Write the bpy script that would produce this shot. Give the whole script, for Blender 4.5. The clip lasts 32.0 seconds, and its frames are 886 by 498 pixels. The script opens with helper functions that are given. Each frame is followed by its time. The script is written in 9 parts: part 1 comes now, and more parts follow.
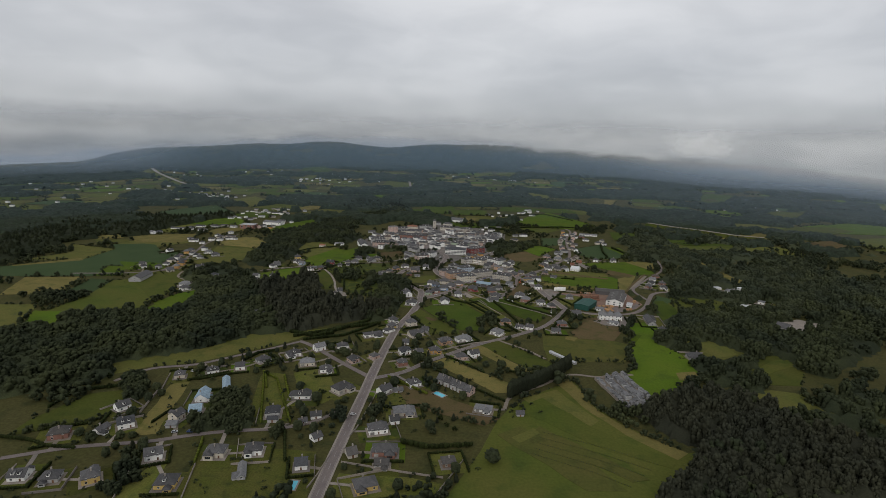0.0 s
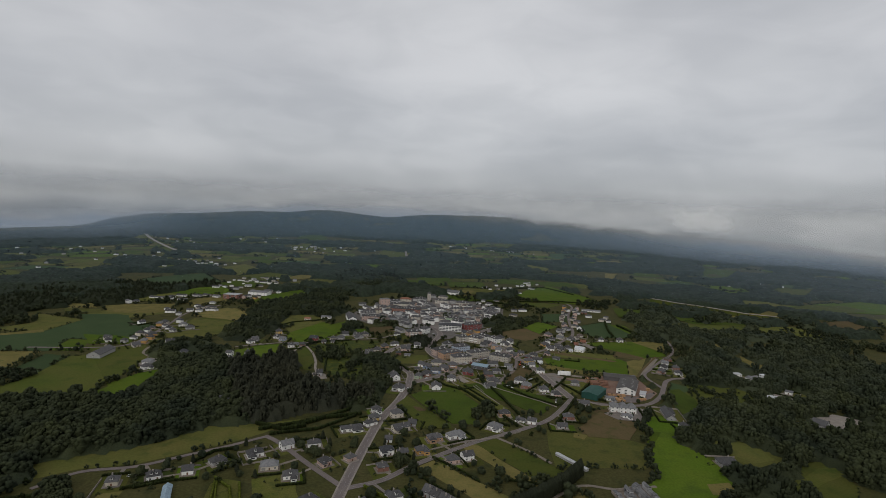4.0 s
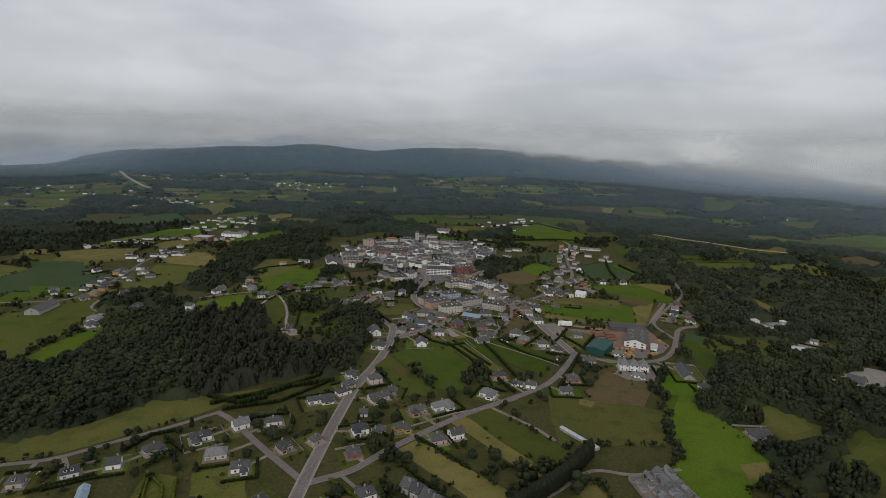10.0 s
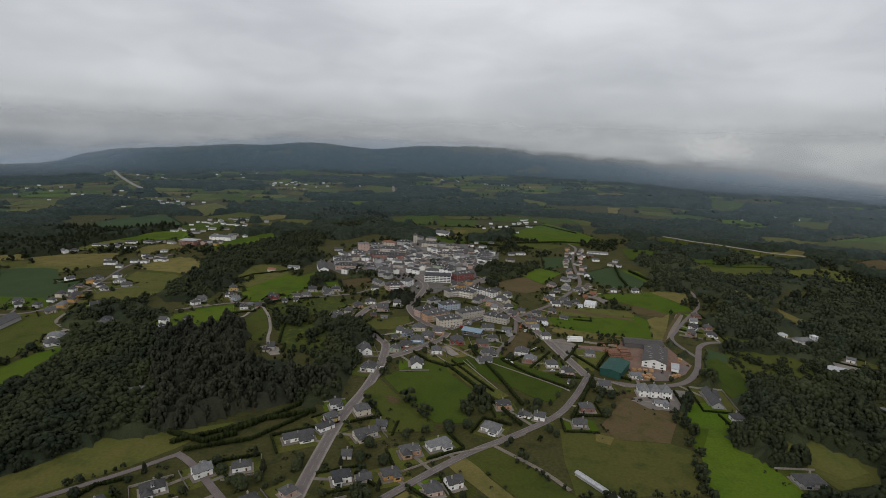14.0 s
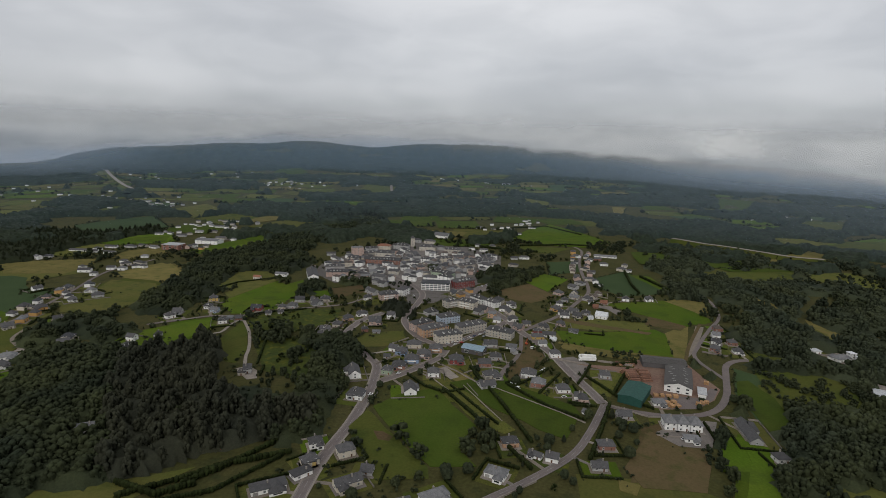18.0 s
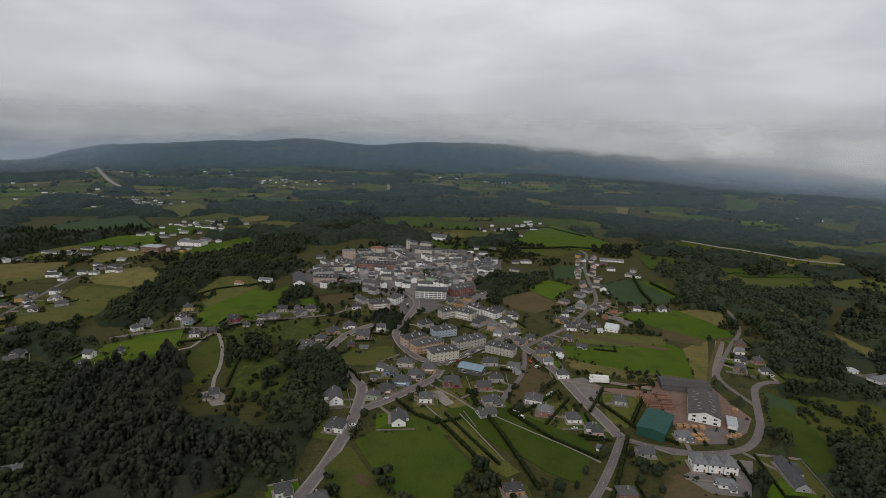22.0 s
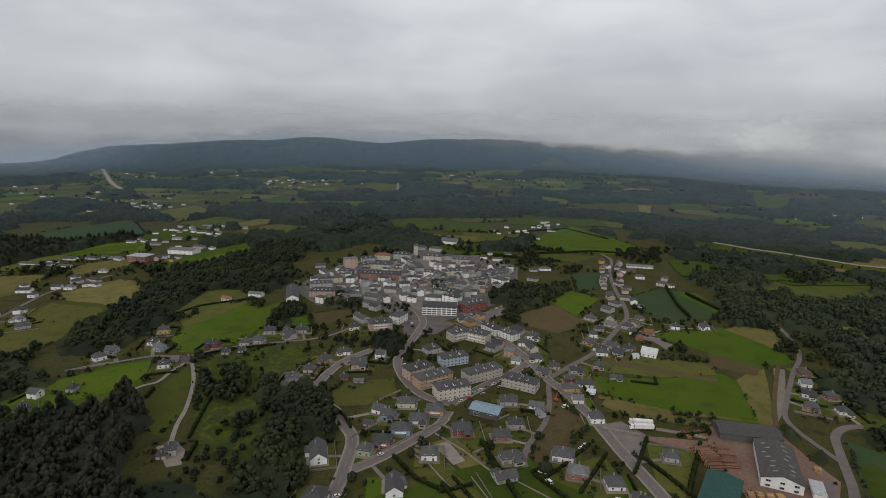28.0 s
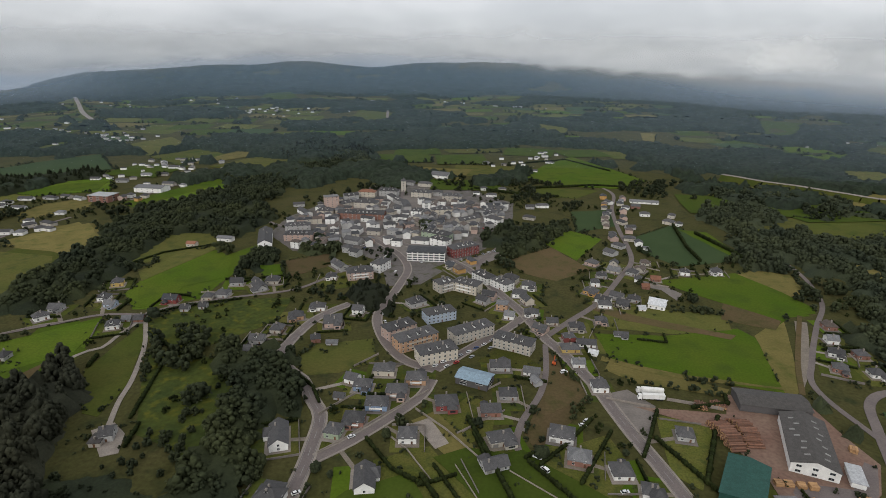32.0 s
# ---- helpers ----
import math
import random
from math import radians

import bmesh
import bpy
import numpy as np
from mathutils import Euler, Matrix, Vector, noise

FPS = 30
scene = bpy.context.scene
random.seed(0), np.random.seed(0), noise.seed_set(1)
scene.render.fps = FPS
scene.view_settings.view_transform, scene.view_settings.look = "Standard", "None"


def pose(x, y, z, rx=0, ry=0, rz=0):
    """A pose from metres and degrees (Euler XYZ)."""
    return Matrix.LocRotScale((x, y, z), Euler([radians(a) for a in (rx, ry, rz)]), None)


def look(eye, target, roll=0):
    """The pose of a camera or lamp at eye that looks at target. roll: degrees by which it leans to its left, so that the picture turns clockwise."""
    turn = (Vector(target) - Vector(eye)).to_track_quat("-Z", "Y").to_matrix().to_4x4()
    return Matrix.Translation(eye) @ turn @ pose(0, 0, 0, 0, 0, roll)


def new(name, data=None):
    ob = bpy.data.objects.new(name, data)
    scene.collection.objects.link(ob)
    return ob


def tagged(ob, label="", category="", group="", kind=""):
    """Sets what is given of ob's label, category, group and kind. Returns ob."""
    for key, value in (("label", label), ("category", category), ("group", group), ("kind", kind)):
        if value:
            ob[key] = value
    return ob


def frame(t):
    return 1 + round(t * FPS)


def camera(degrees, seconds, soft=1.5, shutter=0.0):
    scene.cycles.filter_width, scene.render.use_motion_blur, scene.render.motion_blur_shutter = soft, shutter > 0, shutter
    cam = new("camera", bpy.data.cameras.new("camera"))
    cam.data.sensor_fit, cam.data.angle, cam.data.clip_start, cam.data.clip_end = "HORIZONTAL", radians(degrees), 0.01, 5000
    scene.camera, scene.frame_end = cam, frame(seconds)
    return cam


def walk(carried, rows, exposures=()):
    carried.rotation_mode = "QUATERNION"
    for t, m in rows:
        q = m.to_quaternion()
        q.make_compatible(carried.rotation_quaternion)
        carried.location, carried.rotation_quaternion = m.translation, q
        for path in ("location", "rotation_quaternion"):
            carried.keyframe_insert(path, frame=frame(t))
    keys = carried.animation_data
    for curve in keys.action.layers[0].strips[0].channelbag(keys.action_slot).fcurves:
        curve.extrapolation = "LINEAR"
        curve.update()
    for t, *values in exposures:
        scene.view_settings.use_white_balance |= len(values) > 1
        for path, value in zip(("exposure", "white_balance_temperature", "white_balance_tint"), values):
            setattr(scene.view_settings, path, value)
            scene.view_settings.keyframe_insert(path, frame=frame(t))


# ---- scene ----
cam = camera(79.06, 32.0, soft=0.65)

PATH = [
    (0, 0.0, -0.0, 200.0, 78.78, -1.61, 0.32),
    (0.5, 1.0, 6.9, 199.6, 78.75, -1.04, -1.24),
    (1, 2.0, 13.8, 199.2, 78.81, -1.73, -0.92),
    (1.5, 2.4, 21.3, 199.0, 78.81, -2.25, -0.63),
    (2, 2.9, 28.8, 198.8, 79.50, -2.40, -0.50),
    (2.5, 3.1, 36.4, 198.6, 84.63, -2.62, 0.12),
    (3, 3.4, 44.1, 198.4, 85.51, -2.55, 0.12),
    (3.5, 4.2, 51.7, 198.5, 86.26, -2.60, 0.21),
    (5.5, 7.4, 82.1, 198.9, 82.24, -1.82, -0.47),
    (6, 8.1, 89.7, 199.0, 79.18, -1.80, -0.85),
    (10, 12.7, 146.2, 195.7, 79.23, -1.93, -0.70),
    (14, 16.8, 202.1, 196.1, 79.03, -1.85, -0.59),
    (14.5, 17.2, 209.2, 196.1, 78.96, -1.87, -0.60),
    (16.5, 18.7, 237.6, 195.9, 78.93, -1.68, -0.61),
    (17, 19.1, 244.7, 195.9, 78.85, -1.67, -0.61),
    (20, 22.3, 286.9, 192.8, 78.85, -1.79, -0.56),
    (22.5, 25.4, 320.9, 192.2, 78.63, -1.88, -0.62),
    (23, 26.0, 327.7, 192.1, 78.59, -1.77, -0.65),
    (23.5, 26.4, 334.4, 191.9, 78.59, -2.24, 0.01),
    (24, 26.7, 341.1, 191.7, 78.53, -2.29, 0.53),
    (24.5, 27.3, 347.9, 191.8, 78.49, -1.72, 0.55),
    (25, 27.9, 354.6, 191.8, 78.49, -1.84, 0.62),
    (25.5, 28.3, 361.0, 191.8, 78.45, -1.61, 0.54),
    (27.5, 29.8, 386.5, 191.6, 78.38, -1.00, 0.66),
    (28, 30.1, 392.9, 191.6, 78.35, -1.11, 0.68),
    (28.5, 30.3, 400.6, 190.9, 78.34, -1.46, 0.73),
    (29, 30.4, 408.3, 190.3, 78.34, -1.68, 0.77),
    (30, 30.7, 423.7, 189.0, 78.22, -1.97, 0.78),
    (30.5, 32.8, 431.6, 189.0, 73.12, -1.61, 0.18),
    (31, 34.9, 439.5, 189.1, 71.10, -1.41, -0.01),
    (31.5, 36.9, 446.4, 189.3, 71.07, -1.33, 0.06),
    (32, 38.8, 453.2, 189.5, 70.80, -0.77, 0.15),
]
walk(cam, [(t, pose(x, y, z, rx, ry, rz)) for t, x, y, z, rx, ry, rz in PATH],
     [(0, 0.13), (1.9, 0.13), (2.5, -0.08), (5.3, -0.08), (6.0, 0.12), (22, 0.13), (30, 0.15), (31, 0.5), (32, 0.5)])

# ---------------------------------------------------------------- light
world = bpy.data.worlds.new("overcast_sky")
scene.world = world
world.use_nodes = True


def overcast(w):
    nt = w.node_tree
    nt.nodes.clear()
    N, K = nt.nodes.new, nt.links.new

    def math_node(op, a, b=None, clamp=False):
        n = N("ShaderNodeMath")
        n.operation, n.use_clamp = op, clamp
        for i, v in enumerate((a, b)):
            if v is None:
                continue
            if isinstance(v, (int, float)):
                n.inputs[i].default_value = v
            else:
                K(v, n.inputs[i])
        return n.outputs[0]

    co = N("ShaderNodeTexCoord")
    sep = N("ShaderNodeSeparateXYZ")
    K(co.outputs["Generated"], sep.inputs[0])
    x, y, z = sep.outputs
    up = math_node("MAXIMUM", z, 0.0)
    den = math_node("ADD", up, 0.3)
    comb = N("ShaderNodeCombineXYZ")
    K(math_node("DIVIDE", x, den), comb.inputs[0])
    K(math_node("DIVIDE", y, den), comb.inputs[1])
    K(math_node("MULTIPLY", up, 3.0), comb.inputs[2])

    def noise_tex(scale, detail, rough, dist=0.0, off=(0, 0, 0)):
        m = N("ShaderNodeMapping")
        m.inputs["Location"].default_value = off
        K(comb.outputs[0], m.inputs[0])
        n = N("ShaderNodeTexNoise")
        n.inputs["Scale"].default_value, n.inputs["Detail"].default_value = scale, detail
        n.inputs["Roughness"].default_value, n.inputs["Distortion"].default_value = rough, dist
        K(m.outputs[0], n.inputs["Vector"])
        return n.outputs["Fac"]

    def ramp(v, stops):
        r = N("ShaderNodeValToRGB")
        r.color_ramp.interpolation = "EASE"
        while len(r.color_ramp.elements) < len(stops):
            r.color_ramp.elements.new(0.5)
        for e, (p, c) in zip(r.color_ramp.elements, stops):
            e.position, e.color = p, (*c, 1)
        K(v, r.inputs[0])
        return r.outputs[0]

    def mix(f, a, b, mode="MIX"):
        n = N("ShaderNodeMix")
        n.data_type, n.blend_type = "RGBA", mode
        for sock, v in ((n.inputs["Factor"], f), (n.inputs["A"], a), (n.inputs["B"], b)):
            if isinstance(v, (int, float)):
                sock.default_value = v
            elif isinstance(v, tuple):
                sock.default_value = (*v, 1)
            else:
                K(v, sock)
        return n.outputs["Result"]

    # brightness of the deck by height over the horizon: dark cloud base low down, bright above
    deck = ramp(up, [(0.0, (0.24, 0.261, 0.294)), (0.02, (0.29, 0.306, 0.335)), (0.055, (0.42, 0.431, 0.454)), (0.1, (0.49, 0.499, 0.521)),
                     (0.17, (0.55, 0.557, 0.577)), (0.3, (0.58, 0.584, 0.603)), (0.6, (0.555, 0.56, 0.577))])
    soft = ramp(noise_tex(1.1, 3.0, 0.45, 0.3, (3.1, 0.4, 0)), [(0.28, (0.84, 0.85, 0.865)), (0.7, (1.08, 1.08, 1.075))])
    fine = ramp(noise_tex(3.2, 5.0, 0.5, 0.5, (0.3, 2.2, 0)), [(0.3, (0.94, 0.945, 0.95)), (0.7, (1.05, 1.05, 1.05))])
    c = mix(1.0, deck, soft, "MULTIPLY")
    c = mix(1.0, c, fine, "MULTIPLY")
    sky = N("ShaderNodeTexSky")
    sky.sky_type, sky.sun_disc = "NISHITA", False
    sky.sun_elevation, sky.sun_rotation = radians(27), radians(198)
    c = mix(0.006, c, sky.outputs[0])
    bg = N("ShaderNodeBackground")
    bg.inputs["Strength"].default_value = 1.0
    K(c, bg.inputs[0])
    out = N("ShaderNodeOutputWorld")
    K(bg.outputs[0], out.inputs[0])


overcast(world)
sun = new("sun", bpy.data.lights.new("sun", "SUN"))
sun.data.energy, sun.data.angle, sun.data.color = 1.0, radians(35), (1.0, 0.97, 0.92)
sun.matrix_world = look((-300, -900, 480), (0, 0, 0))


# ---------------------------------------------------------------- materials
def material(name, colour, second=None, scale=0.5, rough=0.85, fine=4.0, bump=0.0, spread=0.0, third=None, metal=0.0, mottle=0.5, spec=0.25):
    """Two colours mixed by a broad and a fine noise in metres; spread: how far single objects differ."""
    m = bpy.data.materials.new(name)
    m.use_nodes = True
    nt = m.node_tree
    N, K = nt.nodes.new, nt.links.new
    b = nt.nodes["Principled BSDF"]
    b.inputs["Roughness"].default_value, b.inputs["Metallic"].default_value = rough, metal
    b.inputs["Specular IOR Level"].default_value = spec
    geo = N("ShaderNodeNewGeometry")
    second = second or tuple(v * 0.7 for v in colour)

    def nz(sc, detail):
        n = N("ShaderNodeTexNoise")
        n.inputs["Scale"].default_value, n.inputs["Detail"].default_value = sc, detail
        K(geo.outputs["Position"], n.inputs["Vector"])
        return n.outputs["Fac"]

    def mixed(f, a, c, mode="MIX"):
        n = N("ShaderNodeMix")
        n.data_type, n.blend_type = "RGBA", mode
        for sock, v in ((n.inputs["Factor"], f), (n.inputs["A"], a), (n.inputs["B"], c)):
            if isinstance(v, (int, float)):
                sock.default_value = v
            elif isinstance(v, tuple):
                sock.default_value = (*v, 1)
            else:
                K(v, sock)
        return n.outputs["Result"]

    def contrast(v, lo, hi):
        n = N("ShaderNodeMapRange")
        n.inputs["From Min"].default_value, n.inputs["From Max"].default_value = lo, hi
        K(v, n.inputs["Value"])
        return n.outputs["Result"]

    broad = nz(scale, 4.0)
    c = mixed(contrast(broad, 0.32, 0.68), colour, second)
    if third:
        c = mixed(contrast(nz(scale * 2.3, 5.0), 0.52, 0.72), c, third)
    grain = contrast(nz(fine, 3.0), 0.25, 0.75)
    shade = mixed(grain, (1 - mottle * 0.5,) * 3, (1 + mottle * 0.35,) * 3)
    c = mixed(1.0, c, shade, "MULTIPLY")
    if spread:
        info = N("ShaderNodeObjectInfo")
        v = N("ShaderNodeMapRange")
        v.inputs["To Min"].default_value, v.inputs["To Max"].default_value = 1 - spread, 1 + spread
        K(info.outputs["Random"], v.inputs["Value"])
        comb = N("ShaderNodeCombineColor")
        for s in comb.inputs[:3]:
            K(v.outputs["Result"], s)
        c = mixed(1.0, c, comb.outputs[0], "MULTIPLY")
    K(c, b.inputs["Base Color"])
    if bump:
        bp = N("ShaderNodeBump")
        bp.inputs["Strength"].default_value, bp.inputs["Distance"].default_value = 1.0, bump
        K(nz(fine, 4.0), bp.inputs["Height"])
        K(bp.outputs[0], b.inputs["Normal"])
    return m


def leaf_material(name, colour, second, spread=0.3):
    """Foliage: each clump of the mesh takes its own tone."""
    m = material(name, colour, second, scale=0.02, fine=0.8, rough=0.8, mottle=0.5, bump=0.25)
    nt = m.node_tree
    b = nt.nodes["Principled BSDF"]
    old = b.inputs["Base Color"].links[0].from_socket
    geo = nt.nodes.new("ShaderNodeNewGeometry")
    v = nt.nodes.new("ShaderNodeMapRange")
    v.inputs["To Min"].default_value, v.inputs["To Max"].default_value = 1 - spread, 1 + spread
    nt.links.new(geo.outputs["Random Per Island"], v.inputs["Value"])
    comb = nt.nodes.new("ShaderNodeCombineColor")
    for s in comb.inputs[:3]:
        nt.links.new(v.outputs["Result"], s)
    mx = nt.nodes.new("ShaderNodeMix")
    mx.data_type, mx.blend_type = "RGBA", "MULTIPLY"
    mx.inputs["Factor"].default_value = 1.0
    nt.links.new(old, mx.inputs["A"])
    nt.links.new(comb.outputs[0], mx.inputs["B"])
    nt.links.new(mx.outputs["Result"], b.inputs["Base Color"])
    b.inputs["Specular IOR Level"].default_value = 0.1
    leafy, both = nt.nodes.new("ShaderNodeBsdfTranslucent"), nt.nodes.new("ShaderNodeMixShader")
    nt.links.new(mx.outputs["Result"], leafy.inputs[0])
    both.inputs[0].default_value = 0.42
    nt.links.new(b.outputs[0], both.inputs[1])
    nt.links.new(leafy.outputs[0], both.inputs[2])
    nt.links.new(both.outputs[0], nt.nodes["Material Output"].inputs[0])
    return m


M = {}
M["ground"] = material("rough_grassland", (0.05221, 0.0529, 0.0175), (0.06443, 0.05937, 0.02296), scale=0.03, fine=0.45, rough=0.95, third=(0.03333, 0.03887, 0.01531), mottle=0.6, bump=0.15, spec=0.05)
M["lawn"] = material("garden_lawn", (0.07319, 0.08411, 0.01708), (0.09253, 0.08825, 0.02441), scale=0.07, fine=0.9, rough=0.95, third=(0.04972, 0.06067, 0.01708), mottle=0.6, spread=0.35, spec=0.05)
M["bright"] = material("lush_pasture", (0.06006, 0.106, 0.00855), (0.08085, 0.1108, 0.01282), scale=0.02, fine=0.6, rough=0.95, third=(0.05198, 0.08011, 0.01176), mottle=0.35, spread=0.2, spec=0.05)
M["green"] = material("meadow", (0.05923, 0.076, 0.01404), (0.07737, 0.07862, 0.01944), scale=0.02, fine=0.5, rough=0.95, third=(0.04352, 0.06028, 0.01296), mottle=0.35, spread=0.15, spec=0.05)
M["deep"] = material("deep_green_pasture", (0.04104, 0.066, 0.0085), (0.054, 0.072, 0.012), scale=0.02, fine=0.6, rough=0.95, third=(0.03672, 0.054, 0.0095), mottle=0.3, spread=0.12, spec=0.05)
M["dull"] = material("dry_meadow", (0.07787, 0.08622, 0.0213), (0.09794, 0.09115, 0.02691), scale=0.03, fine=0.5, rough=0.95, third=(0.05664, 0.0665, 0.01906), mottle=0.35, spread=0.15, spec=0.05)
M["ochre"] = material("mown_hay", (0.1512, 0.1256, 0.04368), (0.1173, 0.1025, 0.03385), scale=0.04, fine=0.6, rough=0.95, third=(0.08225, 0.08713, 0.02402), mottle=0.3, spread=0.15, spec=0.05)
M["brown"] = material("bare_soil", (0.1006, 0.07136, 0.03718), (0.08383, 0.0669, 0.03022), scale=0.04, fine=0.6, rough=0.95, third=(0.06227, 0.06021, 0.02207), mottle=0.3, spread=0.15, spec=0.05)
M["dark"] = material("maize_crop", (0.03695, 0.0598, 0.02422), (0.0454, 0.06817, 0.02826), scale=0.03, fine=0.7, rough=0.95, mottle=0.3, spread=0.1, spec=0.05)
M["scrub"] = material("scrub_grass", (0.03718, 0.05141, 0.01474), (0.06322, 0.0756, 0.01621), scale=0.06, fine=0.3, rough=0.95, third=(0.09664, 0.09448, 0.01474), mottle=0.6, spec=0.05)
M["asphalt"] = material("asphalt", (0.1299, 0.1085, 0.1039), (0.1607, 0.1341, 0.1239), scale=0.1, fine=1.2, rough=0.9, mottle=0.35)
M["concrete"] = material("pale_concrete", (0.2725, 0.2364, 0.2041), (0.2071, 0.1803, 0.1542), scale=0.2, fine=1.5, rough=0.9, mottle=0.4)
M["gravel"] = material("gravel", (0.2071, 0.1753, 0.1406), (0.158, 0.1349, 0.1089), scale=0.15, fine=1.0, rough=0.95, mottle=0.5)
M["redsoil"] = material("reddish_yard", (0.17, 0.1, 0.075), (0.2, 0.135, 0.1), scale=0.06, fine=0.5, rough=0.95, mottle=0.5)
M["paint"] = material("road_paint", (0.27, 0.265, 0.25), (0.17, 0.165, 0.155), scale=0.5, fine=2.0, rough=0.7)
M["town"] = material("town_paving", (0.135, 0.1202, 0.1134), (0.1, 0.08865, 0.081), scale=0.06, fine=0.6, rough=0.9, third=(0.05, 0.05516, 0.0216), mottle=0.5)
M["pale_lot"] = material("paved_lot", (0.1853, 0.1625, 0.1452), (0.1417, 0.1251, 0.1116), scale=0.1, fine=0.8, rough=0.9, mottle=0.4)
WALL = {
    "white": (0.78, 0.77, 0.74), "cream": (0.52, 0.47, 0.39), "yellow": (0.5, 0.36, 0.13), "ochre": (0.48, 0.28, 0.1), "orange": (0.43, 0.27, 0.17),
    "pink": (0.46, 0.34, 0.29), "red": (0.22, 0.06, 0.055), "blue": (0.22, 0.29, 0.4), "beige": (0.44, 0.405, 0.35), "grey": (0.36, 0.355, 0.345),
    "sheet": (0.02, 0.07, 0.055), "dark": (0.09, 0.085, 0.085), "green": (0.3, 0.36, 0.26), "brick": (0.25, 0.13, 0.1), "brown": (0.2, 0.13, 0.09), "paleblue": (0.36, 0.42, 0.5)}
for k, c in WALL.items():
    M["w_" + k] = material(k + "_render", c, tuple(v * 0.82 for v in c), scale=0.35, fine=2.5, rough=0.9, mottle=0.22, spread=0.1)
ROOF = {"slate": (0.078, 0.076, 0.077), "pale": (0.16, 0.16, 0.163), "dark": (0.055, 0.057, 0.062), "blue": (0.22, 0.3, 0.36), "tile": (0.22, 0.1, 0.06),
        "green": (0.025, 0.095, 0.075), "white": (0.55, 0.56, 0.57), "fibre": (0.085, 0.078, 0.072), "brown": (0.12, 0.095, 0.08)}
for k, c in ROOF.items():
    M["r_" + k] = material(k + "_roofing", c, tuple(v * 0.72 for v in c), scale=0.5, fine=2.2, rough=0.65, mottle=0.6, spread=0.28, bump=0.03)
M["frame"] = material("white_window_frame", (0.6, 0.6, 0.58), rough=0.5)
M["glass"] = material("dark_window_glass", (0.03, 0.035, 0.04), rough=0.08, spec=0.5)
M["door"] = material("stained_door_wood", (0.14, 0.07, 0.035), (0.1, 0.05, 0.03), rough=0.6, spread=0.3)
M["garage"] = material("garage_door_panel", (0.3, 0.29, 0.27), rough=0.6, spread=0.3)
M["chimney"] = material("chimney_render", (0.3, 0.27, 0.24), rough=0.9)
M["metal"] = material("galvanised_steel", (0.35, 0.36, 0.37), rough=0.45, metal=0.6)
M["trunk"] = material("bark", (0.1, 0.075, 0.055), (0.06, 0.05, 0.04), rough=0.95)
M["water"] = material("pool_water", (0.12, 0.5, 0.62), (0.1, 0.44, 0.58), rough=0.05, mottle=0.1)
M["stone"] = material("granite_tombs", (0.36, 0.36, 0.36), (0.24, 0.24, 0.245), scale=0.3, rough=0.6, spread=0.45)
M["wood"] = material("sawn_timber", (0.42, 0.25, 0.12), (0.34, 0.2, 0.1), scale=0.3, rough=0.85, spread=0.2)
M["bark_logs"] = material("stacked_logs", (0.2, 0.1, 0.065), (0.13, 0.075, 0.055), scale=0.6, rough=0.95, spread=0.35)
M["l_oak"] = leaf_material("broadleaf_foliage", (0.036, 0.047, 0.029), (0.072, 0.084, 0.038), 0.2)
M["l_euca"] = leaf_material("eucalyptus_foliage", (0.048, 0.053, 0.037), (0.063, 0.0655, 0.041), 0.14)
M["l_pine"] = leaf_material("pine_foliage", (0.0319, 0.0385, 0.0242), (0.0418, 0.0473, 0.0264), 0.14)
M["l_hedge"] = leaf_material("hedge_foliage", (0.025, 0.036, 0.011), (0.037, 0.047, 0.014), 0.4)
M["l_lime"] = leaf_material("clipped_yellow_hedge", (0.13, 0.15, 0.022), (0.1, 0.13, 0.02), 0.3)
# paler than l_oak: distance haze on the valley woods put into the leaf colour
M["l_valley"] = leaf_material("hazed_valley_foliage", (0.05, 0.064, 0.042), (0.085, 0.098, 0.05), 0.22)
M["l_canopy"] = material("forest_canopy", (0.0215, 0.03174, 0.01984), (0.0303, 0.0402, 0.02513), scale=0.012, fine=0.16, rough=0.9, third=(0.0215, 0.02857, 0.01851), mottle=1.0, bump=2.2, spec=0.1)
M["l_far"] = leaf_material("far_wood_foliage", (0.032, 0.042, 0.022), (0.042, 0.05, 0.026), 0.2)


# ---------------------------------------------------------------- building helpers
def smooth(a, b, v):
    v = np.clip((v - a) / (b - a), 0, 1)
    return v * v * (3 - 2 * v)


CREST_AZ = (-90, -46, -41, -33.8, -32.7, -31.5, -28.7, -24.0, -19.4, -15.9, -13.4, -11.3, -8.1, -6.0, -1.6, 4.5, 10.5, 16, 20, 28, 39, 90)
CREST_Z = (-20, -20, -14, 18, 45, 82, 127, 146, 174, 177, 199, 203, 179, 168, 202, 212, 202, 205, 184, 144, 58, 10)



def height(x, y):
    """Height of the land: level round the town, sinking gently beyond it and rising to the hills."""
    x, y = np.asarray(x, float), np.asarray(y, float)
    r, az = np.hypot(x, y), np.degrees(np.arctan2(x, y))
    side = np.clip(np.abs(az) / 40, 0, 1.3) ** 2
    far = smooth(1400, 3100, r)
    z = far * (32 - 48 * side)
    z = z + far * (7 * np.sin(x / 190 + 1.3) * np.sin(y / 260) + 4 * np.sin(x / 83 + y / 140))
    crest = np.interp(az, CREST_AZ, CREST_Z)
    rough = 9 * np.sin(az * 1.9 + r / 300) + 6 * np.sin(az * 4.3 - r / 170) + 3 * np.sin(az * 9 + r / 90)
    rise = smooth(2950, 4250, r)
    return z * (1 - rise) + rise * (crest - 33) + rise * (1 - smooth(3900, 4250, r)) * rough


